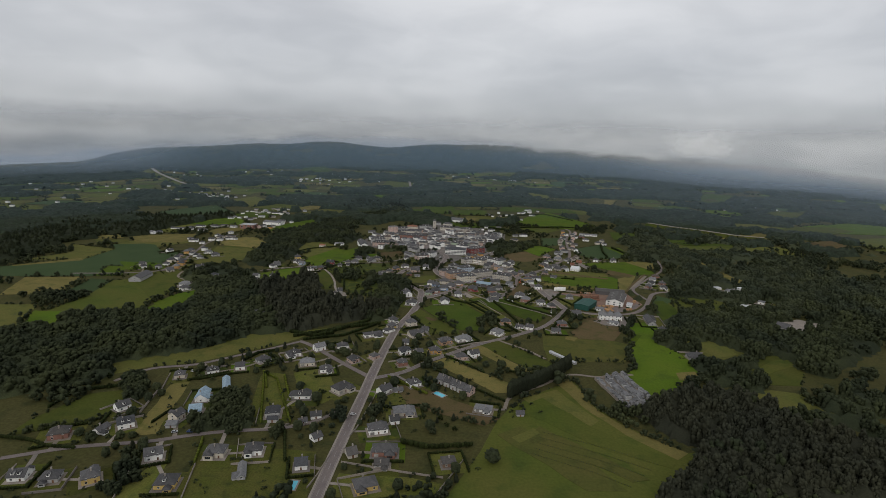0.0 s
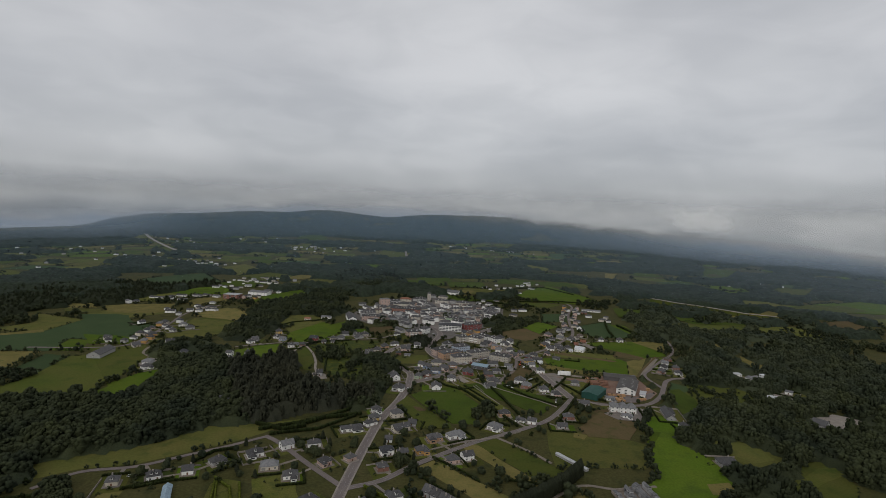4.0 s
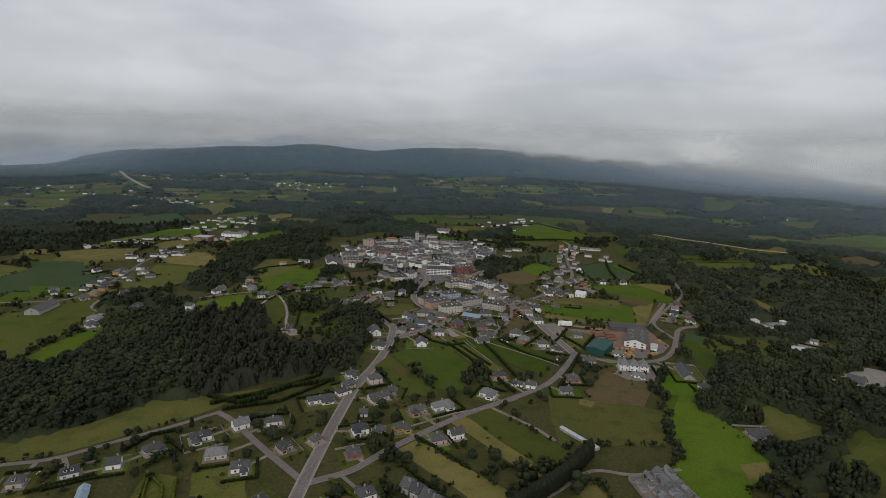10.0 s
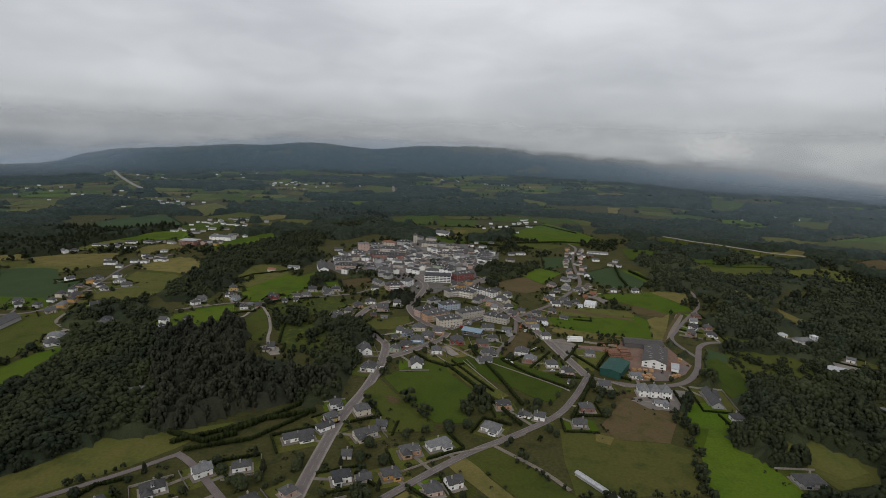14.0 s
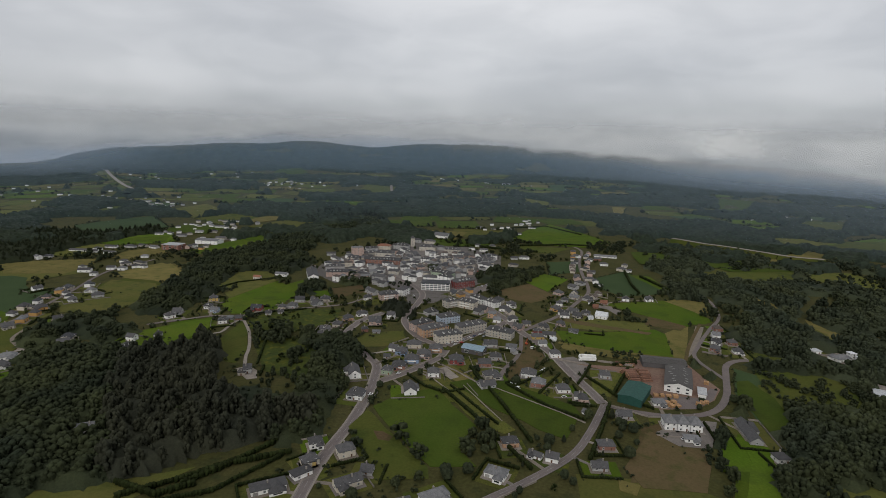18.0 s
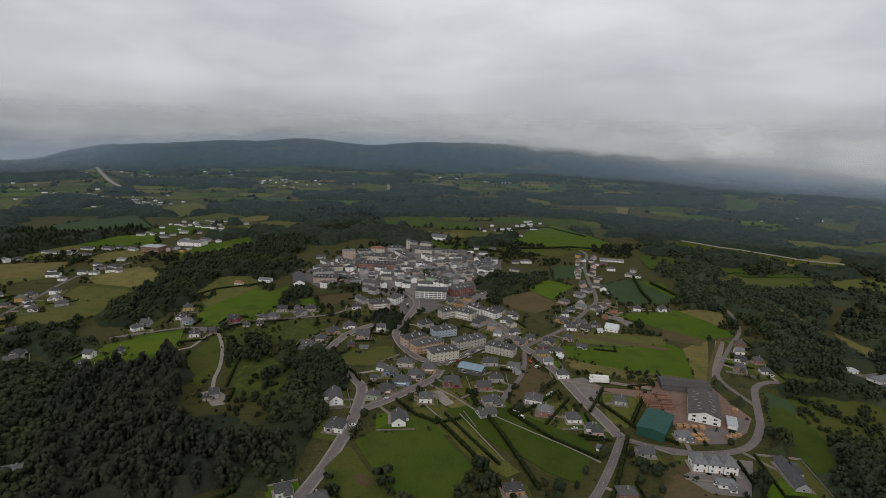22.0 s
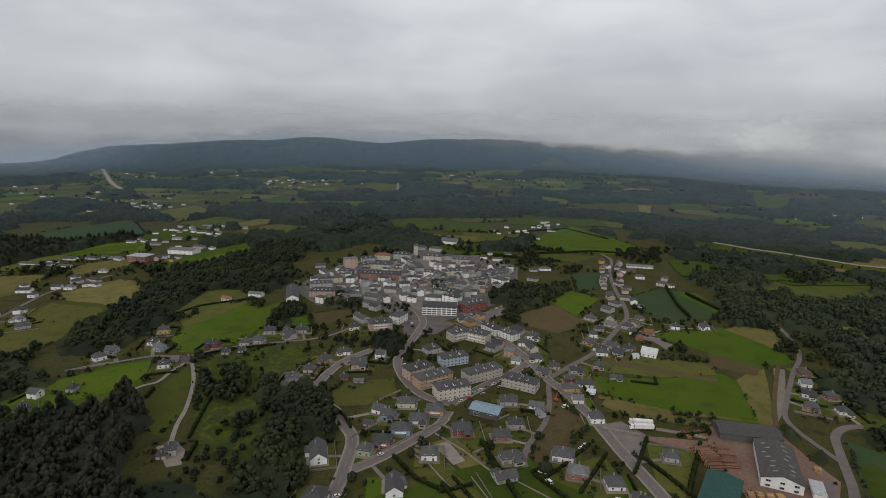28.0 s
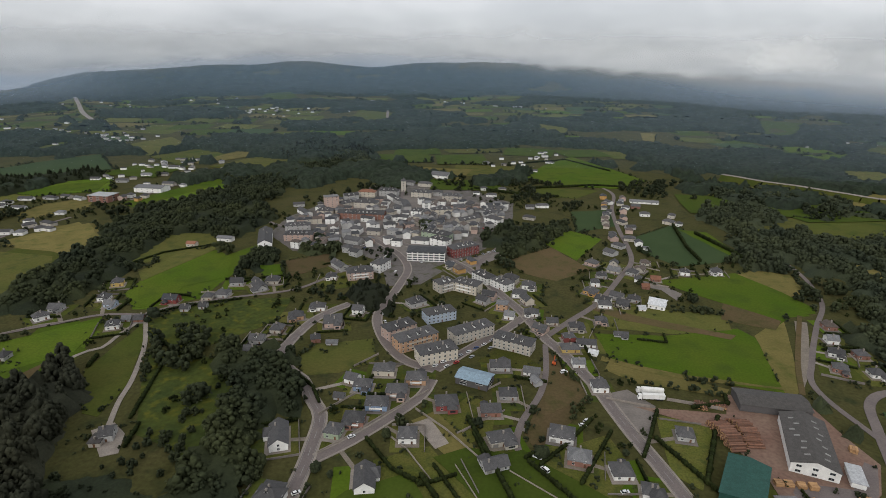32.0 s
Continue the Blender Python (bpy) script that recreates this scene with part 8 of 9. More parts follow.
def garden_trees():
    """Single trees near the houses, and the joined shrubs and hedgerow trees of the country between."""
    rng = random.Random(31)
    count, shrubs, trees = 0, {}, {}
    homes = np.array([(x, y) for x, y, _ in HOUSE_AT])
    y = 150.0
    while y < 1500:
        x = -1150.0
        while x < 1150:
            px, py = x + rng.uniform(-6, 6), y + rng.uniform(-6, 6)
            x += 10.5
            az = math.degrees(math.atan2(px, py))
            if abs(az) > 46 or math.hypot(px, py) > 1420:
                continue
            near = float(np.min(np.abs(homes - (px, py)).max(axis=1)))
            n = noise.noise(Vector((px / 95, py / 75, 2.3))) + 0.5 * noise.noise(Vector((px / 31, py / 31, 7.7)))
            side = px - 0.28 * py
            want = 0.38 if near < 22 else 0.42 if near < 40 else 0.36
            if side > 95 and valley(px, py):
                continue
            if 850 < py < 1250 and -200 < px < 200:
                want = 0.5
            if px < -0.3 * py - 60 and py > 420:
                want = max(want, 0.42)
            if n < 0.5 - 1.25 * want or rng.random() < 0.15:
                continue
            if not free_spot(px, py):
                continue
            if near < 26 and py < 900 and count < 170:
                count += 1
                k = rng.random()
                h = rng.uniform(3, 7.5)
                kind = "pine" if k < 0.16 else "oak"
                tree(px, py, h * (1.25 if kind == "pine" else 1), kind, h * rng.uniform(0.85, 1.2) * (0.7 if kind == "pine" else 1), rng.randrange(99))
                continue
            h = rng.uniform(2.5, 6.5) if near < 30 else rng.uniform(5, 13)
            key = "near" if py < 620 else "middle" if py < 1000 else "far"
            (shrubs if h < 6 else trees).setdefault(key, []).append((px, py, -0.1 * h, h, h * rng.uniform(0.9, 1.35)))
        y += 10.5
    for key, some in shrubs.items():
        wood("dark green shrubs and bushes between the gardens", some, "oak", "l_hedge", 5, 3, 4, "shrubs")
    for key, some in trees.items():
        wood("scattered broadleaf trees between the fields", some, "oak", "l_oak" if key != "far" else "l_far", 7 if key != "far" else 3, 3, 4, "scattered_trees")


def field_hedges():
    """Uneven rows of shrubs and small trees along the edges of the fields."""
    rng = random.Random(77)
    spots = {"near": [], "far": []}
    for mat, pts, x0, x1, y0, y1 in AREA_AT:
        if mat not in ("bright", "green", "dull", "ochre", "brown", "dark", "scrub") or x1 - x0 < 30 or y1 < 380:
            continue
        for (ax, ay), (bx, by) in zip(pts, pts[1:] + pts[:1]):
            d = math.hypot(bx - ax, by - ay)
            if d < 12 or rng.random() < 0.5:
                continue
            h0, gap = rng.uniform(1.6, 5.5), rng.uniform(2.6, 5.0)
            for i in range(int(d / gap)):
                k = (i + rng.uniform(0, 1)) * gap / d
                x, y = ax + (bx - ax) * k + rng.uniform(-1.2, 1.2), ay + (by - ay) * k + rng.uniform(-1.2, 1.2)
                if rng.random() < 0.22 or not free_spot(x, y, 0.5, False) or any(q is not pts and m != "lawn" and a0 < x < a1 and c0 < y < c1 and inside(q, x, y) for m, q, a0, a1, c0, c1 in AREA_AT):
                    continue
                h = h0 * rng.uniform(0.6, 1.5) * (2.0 if rng.random() < 0.06 else 1)
                spots["near" if y < 760 else "far"].append((x, y, float(height(x, y)) - 0.15 * h, h, max(2.2, h) * rng.uniform(0.8, 1.3)))
    wood("dark hedge shrubs along the field edges", spots["near"], "oak", "l_oak", 3, 3, 4, "field_hedges")
    wood("dark hedge shrubs along the distant field edges", spots["far"], "oak", "l_oak", 1, 3, 4, "field_hedges")


def garden_shrubs():
    """Low bushes, vegetable plants and ornamental shrubs round the houses."""
    rng = random.Random(15)
    spots = []
    homes = [(x, y, r) for x, y, r in HOUSE_AT if y < 930]
    for hx, hy, r in homes:
        for _ in range(7):
            a, d = rng.uniform(0, 6.283), r + rng.uniform(1.5, 16)
            x, y = hx + d * math.cos(a), hy + d * math.sin(a)
            if free_spot(x, y, 0.4, False):
                h = rng.uniform(0.9, 3.6)
                spots.append((x, y, -0.1 * h, h, h * rng.uniform(0.9, 1.5)))
                if rng.random() < 0.35:
                    spots.append((x + 1.5, y + 0.8, -0.1 * h, h * 0.8, h))
    wood("dark green garden bushes round the houses", spots, "oak", "l_oak", 2, 3, 4, "shrubs")


def street_houses(pts, gap, seed, most):
    """Houses standing close along both sides of a street, where there is room."""
    rng = random.Random(seed)
    line, made = spline(pts, gap), 0
    for a, b in zip(line, line[1:]):
        d = (b - a).normalized()
        for side in (-1, 1):
            q = a + Vector((-d.y, d.x, 0)) * side * rng.uniform(10, 14)
            if made < most and rng.random() < 0.85 and free_spot(q.x, q.y, 3.2, False):
                made += 1
                house(q.x, q.y, math.degrees(math.atan2(d.y, d.x)) + rng.uniform(-12, 12), rng.uniform(8, 13), rng.uniform(7.5, 10), rng.uniform(4, 7), rng.choice(("hip", "hip", "gable")),
                      rng.choice(("white", "white", "cream", "beige", "grey", "pink", "ochre")), rng.choice(("slate", "slate", "dark", "pale", "brown")), chim=0, group="houses along the streets")


street_houses([(209.9, 927.6), (230.9, 963.4), (242.3, 1007.6), (253.9, 1081.9), (272.4, 1170.4), (301.2, 1262.3)], 15, 3, 22)
street_houses([(49.1, 961.3), (72.6, 922.7), (91.7, 875.5), (104.2, 843)], 13, 4, 6)
street_houses([(-418.5, 794.6), (-431.1, 905.2), (-448.5, 1013.3), (-425.6, 1098)], 22, 5, 10)
for n_, (px, py) in enumerate([(-495, 1032), (-469, 1014), (-462, 1030), (-459, 1046), (-458, 1072), (-436, 1068), (-447, 1112), (-442, 922), (-417, 890), (-388, 902), (-406, 911), (-481, 922), (-427, 854), (-422, 862), (-382, 817), (-374, 812), (-415, 797), (-462, 805), (-380, 775), (-329, 752), (-269, 753), (-274, 836), (-583, 1152), (-570, 1158), (-553, 1151), (-547, 1157), (-596, 1082), (-589, 1095)]):
    if free_spot(px, py, 4.0, False):
        house(px, py, (n_ * 37) % 60 - 30, 10 + n_ % 4, 8.5, 4.5 + n_ % 3, ("hip", "hip", "gable")[n_ % 3], ("white", "cream", "white", "grey", "white", "beige")[n_ % 6], ("slate", "slate", "pale", "dark")[n_ % 4], chim=0, group="houses of the near plain")
street_houses([(-400.6, 1187.1), (-385.6, 1270.9), (-351.7, 1360.7)], 16, 6, 10)
def bushes(label, poly, count, hmin, hmax, seed):
    """Loose bushes and young trees over rough grass."""
    rng = random.Random(seed)
    xs, ys, spots = [p[0] for p in poly], [p[1] for p in poly], []
    while len(spots) < count:
        x, y = rng.uniform(min(xs), max(xs)), rng.uniform(min(ys), max(ys))
        if inside(poly, x, y) and noise.noise(Vector((x / 22, y / 22, seed))) > -0.1 and free_spot(x, y, 1.0, False):
            h = rng.uniform(hmin, hmax)
            spots.append((x, y, -0.12 * h, h, h * rng.uniform(0.95, 1.4)))
    wood(label, spots, "oak", "l_oak", 6, 3, 4, "shrubs")


bushes("loose bushes over the rough field beside the lane", [(312, 728), (345, 690), (395, 690), (400, 650), (330, 610), (290, 620), (318, 668)], 150, 2, 7, 3)
bushes("bushes along the edge of the crop", [(300, 690), (312, 690), (325, 640), (300, 590), (282, 585), (300, 640)], 60, 2.5, 6, 4)
town_fill()
valley_woods()
garden_trees()
field_hedges()
garden_shrubs()
tree(35.8, 311.2, 8.5, "oak", 9.5, 3)


# ---------------------------------------------------------------- vehicles
CAR_PAINT = [material("car_paint", c, c, rough=0.3, mottle=0.02, spec=0.5) for c in ((0.6, 0.6, 0.6), (0.03, 0.03, 0.035), (0.3, 0.31, 0.33), (0.35, 0.02, 0.02), (0.03, 0.06, 0.16), (0.7, 0.7, 0.69))]
CAR_WORDS = ("silver", "black", "grey", "red", "dark blue", "white")
TYRE = material("tyre_rubber", (0.015, 0.015, 0.015), rough=0.9)


def wheel_mesh():
    s, n = Shape(), 10
    v = [(0.33 * math.cos(6.283 * i / n), y, 0.33 * math.sin(6.283 * i / n)) for y in (-0.11, 0.11) for i in range(n)]
    s.add(v, [tuple(range(n)), tuple(range(2 * n - 1, n - 1, -1))] + [(i, i + n, (i + 1) % n + n, (i + 1) % n) for i in range(n)])
    return s.mesh("wheel", TYRE)


WHEEL = wheel_mesh()


def car_body(van):
    s = Shape()
    L, W = (2.5, 0.95) if van else (2.1, 0.87)
    prof = [(-L, 0.35), (-L, 0.85), (-L + 0.1, 0.95), (L - 0.1, 0.85), (L, 0.7), (L, 0.35)]
    n = len(prof)
    v = [(x, y, z) for y in (-W, W) for x, z in prof]
    s.add(v, [tuple(range(n)), tuple(range(2 * n - 1, n - 1, -1))] + [(i, i + n, (i + 1) % n + n, (i + 1) % n) for i in range(n)])
    return s


def cabin(van):
    W = 0.8
    prof = [(-2.4, 0.9), (-2.3, 1.95), (1.0, 1.95), (1.9, 0.88)] if van else [(-1.9, 0.9), (-1.4, 1.42), (0.3, 1.45), (1.1, 0.88)]
    n = len(prof)
    v = [(x, y * (1 if z < 1 else 0.85), z) for y in (-W, W) for x, z in prof]
    return Shape().add(v, [tuple(range(n)), tuple(range(2 * n - 1, n - 1, -1))] + [(i, i + n, (i + 1) % n + n, (i + 1) % n) for i in range(n)])


CAR_PARTS = {}


def car(x, y, rot, paint, van=False):
    key = (paint, van)
    if key not in CAR_PARTS:
        roof = Shape().box(-1.3, -0.66, 1.45, 0.3, 0.66, 1.5) if not van else Shape().box(-2.3, -0.72, 0.95, 0.6, 0.72, 2.02)
        CAR_PARTS[key] = (car_body(van).mesh("body", CAR_PAINT[paint]), cabin(van).mesh("glazing", M["glass"]), roof.mesh("roof_panel", CAR_PAINT[paint]))
    body, glazing, top = CAR_PARTS[key]
    ob = new("van" if van else "car")
    ob.matrix_basis = pose(x, y, 0.34, 0, 0, rot)
    tagged(ob, f"{CAR_WORDS[paint]} {'delivery van' if van else 'car'} parked on the paved roadside", "van" if van else "car", group="parked cars")
    part("body", body, ob)
    part("glazing", glazing, ob)
    part("roof_panel", top, ob)
    for wx in (-1.3, 1.3):
        for wy in (-0.8, 0.8):
            part("wheel", WHEEL, ob, at=pose(wx, wy, 0.33))
    return ob


def cars(spots, rot, seed, jitter=6):
    rng = random.Random(seed)
    for x, y in spots:
        car(x, y, rot + rng.uniform(-jitter, jitter), rng.choice((0, 0, 1, 2, 2, 3, 4, 5, 5)))


cars([(35.4, 761.7), (40.9, 766.5), (46.6, 770.3), (52.3, 775.2), (58.4, 780.2), (63.8, 785.7), (69.8, 790.6), (75.7, 796.9)], 41, 1)
cars([(43, 761), (49.5, 766), (60, 773.5), (74, 786)], 41, 2)
cars([(6.1, 796), (0.8, 811), (-4, 824), (-7.2, 838)], 110, 3)
cars([(18, 955), (22, 959), (43, 952), (50, 956), (58, 963), (66, 968), (74, 974), (82, 981), (88, 986), (94, 990)], 120, 4)
cars([(-12, 946), (-5, 929), (-18, 970), (-37, 1015), (-28, 1000), (-48, 1005), (-44, 996)], 60, 5, 20)
cars([(68, 1078), (73, 1077), (78, 1076), (83, 1075), (88, 1074), (84, 1096), (90, 1098)], 95, 6)
cars([(-104, 378), (-63, 366), (-212, 432), (-206, 440), (-158, 404), (-154, 388), (-180, 335), (-170, 336), (-31, 364)], 30, 7, 40)
cars([(90, 680), (126, 653), (199, 596), (203, 593), (195, 594), (-27, 650)], 35, 8, 30)
cars([(-110, 570), (-19, 700), (-8, 690), (118, 702), (121, 706)], 15, 9, 30)
car(91, 667, 125, 5, True)
car(88.7, 676, 150, 5, True)
car(119, 756, 20, 5, True)


def lorry(x, y, rot, label):
    ob = new("articulated_lorry")
    ob.matrix_basis = pose(x, y, 0.25, 0, 0, rot)
    tagged(ob, label, "lorry", group="lorries in the truck yard")
    part("trailer", Shape().box(-8, -1.25, 1.1, 5.2, 1.25, 3.9).box(-8, -1.0, 0.85, 5, 1.0, 1.1, 1).mesh("trailer", [M["w_white"], M["metal"]]), ob)
    cab = part("cab", Shape().box(5.6, -1.2, 0.6, 7.9, 1.2, 2.2).box(5.6, -1.15, 2.2, 7.6, 1.15, 3.6).mesh("cab", M["w_white"]), ob)
    part("windscreen", Shape().box(7.6, -1.05, 2.25, 7.68, 1.05, 3.1).mesh("windscreen", M["glass"]), cab)
    for wx in (-6.4, -5.2, -4.0, 6.6):
        for wy in (-1.05, 1.05):
            part("wheel", WHEEL, ob, at=Matrix.LocRotScale((wx, wy, 0.5), None, (1.5, 1.6, 1.5)))


lorry(166.5, 734, 172, "white articulated lorry with a box trailer in the yard")
lorry(165, 727.6, 178, "white box-trailer lorry standing beside another")


def digger(x, y, rot):
    paint = material("orange_machine_paint", (0.5, 0.1, 0.03), rough=0.5)
    ob = new("excavator")
    ob.matrix_basis = pose(x, y, 0.3, 0, 0, rot)
    tagged(ob, "orange excavator standing on the roadside plot", "excavator")
    for sy in (-1, 1):
        part("track", Shape().box(-1.8, sy * 1.0 - 0.3, 0, 1.8, sy * 1.0 + 0.3, 0.8).mesh("track", TYRE), ob)
    part("body", Shape().box(-1.8, -1.2, 0.9, 1.0, 1.2, 2.0).mesh("body", paint), ob)
    part("cab", Shape().box(0.0, -1.2, 2.0, 1.2, 0.0, 3.2).mesh("cab", M["glass"]), ob)
    arm = Shape()
    arm.add([(1, 0.1, 1.6), (1, 0.5, 1.6), (4, 0.5, 4.3), (4, 0.1, 4.3), (1, 0.1, 2.2), (1, 0.5, 2.2), (4, 0.5, 4.9), (4, 0.1, 4.9)], [(0, 1, 2, 3), (4, 5, 6, 7), (0, 3, 7, 4), (1, 2, 6, 5), (0, 1, 5, 4), (2, 3, 7, 6)])
    arm.add([(4, 0.1, 4.9), (4, 0.5, 4.9), (6.2, 0.5, 1.0), (6.2, 0.1, 1.0), (3.7, 0.1, 4.4), (3.7, 0.5, 4.4), (5.7, 0.5, 1.0), (5.7, 0.1, 1.0)], [(0, 1, 2, 3), (4, 5, 6, 7), (0, 3, 7, 4), (1, 2, 6, 5), (0, 1, 5, 4), (2, 3, 7, 6)])
    part("boom", arm.mesh("boom", paint), ob)


digger(114.5, 766, 70)


# ---------------------------------------------------------------- cemetery, pools, sawmill stock
def cemetery():
    """Rows of stone burial vaults on a walled, paved ground."""
    a, b, c, d = Vector((136, 440)), Vector((165, 452)), Vector((174, 399)), Vector((147, 382))
    garden_wall([tuple(a), tuple(b), tuple(c), tuple(d), tuple(a)], 2.2, "concrete", "grey cemetery enclosure wall")
    rng = random.Random(8)
    body = Shape().box(-1.0, -1.0, 0, 1.0, 1.0, 1.0).box(-0.55, -1.04, 0.05, 0.55, -1.0, 0.8, 1).mesh("vault", [M["stone"], M["r_dark"]])
    lid = Shape().add([(-1.1, -1.15, 1.0), (1.1, -1.15, 1.0), (1.1, 1.15, 1.0), (-1.1, 1.15, 1.0), (-1.1, 0, 1.35), (1.1, 0, 1.35)], [(0, 1, 5, 4), (2, 3, 4, 5), (1, 2, 5), (3, 0, 4), (3, 2, 1, 0)]).mesh("lid", [M["r_pale"]])
    lean = math.degrees(math.atan2((d - a).y, (d - a).x))
    for row, v in enumerate((0.07, 0.3, 0.39, 0.62, 0.71, 0.93)):
        for i in range(12):
            u = (i + 0.6 + rng.uniform(-0.12, 0.12)) / 12.2
            p = (a * (1 - v) + b * v) * (1 - u) + (d * (1 - v) + c * v) * u
            if rng.random() < 0.08:
                continue
            ob = new("burial_vault")
            ob.matrix_basis = Matrix.LocRotScale((p.x, p.y, 0.3), Euler((0, 0, radians(lean + 180 * (row % 2)))), (rng.uniform(1.5, 2.1), rng.uniform(1.3, 1.8), rng.uniform(1.6, 3.6)))
            tagged(ob, "grey granite burial vault with a gabled lid", "tomb", group="vaults of the cemetery")
            part("vault", body, ob)
            part("lid", lid, ob)


cemetery()


def pool(x, y, rot, L, W):
    ob = new("swimming_pool")
    ob.matrix_basis = pose(x, y, 0.2, 0, 0, rot)
    tagged(ob, "turquoise garden swimming pool with a pale paved rim", "swimming pool")
    rim = Shape().box(-L / 2 - 1, -W / 2 - 1, -0.2, L / 2 + 1, -W / 2, 0.12).box(-L / 2 - 1, W / 2, -0.2, L / 2 + 1, W / 2 + 1, 0.12)
    rim.box(-L / 2 - 1, -W / 2, -0.2, -L / 2, W / 2, 0.12).box(L / 2, -W / 2, -0.2, L / 2 + 1, W / 2, 0.12)
    part("rim", rim.mesh("rim", M["concrete"]), ob)
    part("water", Shape().box(-L / 2, -W / 2, -0.2, L / 2, W / 2, 0.04).mesh("water", M["water"]), ob)


pool(-84.3, 281.8, 88, 8.5, 4.5)
pool(0.5, 403, -43, 10, 4.5)


def log_mesh(n=8):
    s = Shape()
    v = [(x, math.cos(6.283 * i / n), math.sin(6.283 * i / n)) for x in (-0.5, 0.5) for i in range(n)]
    s.add(v, [tuple(range(n - 1, -1, -1)), tuple(range(n, 2 * n))], 1)
    s.add(v, [(i, (i + 1) % n, (i + 1) % n + n, i + n) for i in range(n)], 0)
    return s.mesh("log", [M["bark_logs"], M["wood"]])


LOG = log_mesh()


def log_pile(x, y, rot, tiers, length, label, r=0.5):
    """A heap of logs lying side by side with a rounded back, each one a part. tiers: logs in each layer."""
    rng = random.Random(int(x))
    ob = new("log_pile")
    ob.matrix_basis = pose(x, y, 0.2, 0, 0, rot)
    tagged(ob, label, "log pile")
    for k, n in enumerate(tiers):
        for i in range(n):
            rr = r * rng.uniform(0.8, 1.12)
            part("log", LOG, ob, at=Matrix.LocRotScale((rng.uniform(-0.9, 0.9), (i - (n - 1) / 2) * 2 * r, r + k * r * 1.7), Euler((rng.uniform(0, 6), 0, rng.uniform(-0.06, 0.06))), (length * rng.uniform(0.8, 1.06), rr, rr)))


log_pile(194, 695, 6, (24, 22, 19, 15, 9), 9.5, "high rounded heap of reddish debarked logs in the sawmill yard", 0.55)
log_pile(205.5, 697, -4, (22, 20, 17, 13, 8), 9, "high rounded heap of reddish logs beside the sawmill hall", 0.55)
log_pile(192, 721.5, 62, (10, 9, 7), 6, "long low row of reddish logs along the hedge", 0.4)
log_pile(203, 722, 62, (12, 10, 8), 6, "row of reddish logs beside the timber shed", 0.4)


def timber_stack(x, y, rot, n):
    rng = random.Random(int(x * 3))
    board = Shape().box(-1.9, -0.55, 0, 1.9, 0.55, 0.5).mesh("timber_pack", M["wood"])
    ob = new("timber_stack")
    ob.matrix_basis = pose(x, y, 0.2, 0, 0, rot)
    tagged(ob, "stacked bundles of fresh yellow sawn timber", "timber stack", group="timber stacks by the lane")
    for k in range(n):
        for j in range(3):
            part("timber_pack", board, ob, at=pose(rng.uniform(-0.15, 0.15), (j - 1) * 1.25, k * 0.58, 0, 0, rng.uniform(-2, 2)))


for tx, ty, tr in ((202, 660, -6), (206.5, 659.5, -6), (212, 658.5, -8), (217, 657.5, -6), (206, 647, 20), (211, 647.5, 20), (207, 641, 20), (212, 642, 22), (230, 646, 60), (234, 648, 60), (238, 649, 62), (255, 684, 62)):
    timber_stack(tx, ty, tr, 3 + int(tx) % 2)


def long_shelter():
    ob = new("poultry_shed")
    x0, y0, x1, y1 = 108.3, 498.7, 126.8, 471.8
    ob.matrix_basis = pose((x0 + x1) / 2, (y0 + y1) / 2, 0, 0, 0, math.degrees(math.atan2(y1 - y0, x1 - x0)))
    tagged(ob, "long narrow white shelter beside the field track", "shed")
    L = math.hypot(x1 - x0, y1 - y0)
    part("wall", Shape().box(-L / 2, -1.6, -0.2, L / 2, 1.6, 2.2).mesh("wall", M["w_grey"]), ob)
    part("roof", roof_shape(L, 3.2, 2.2, 0.35, "gable", 0.3)[0].mesh("roof", M["r_white"]), ob)


long_shelter()


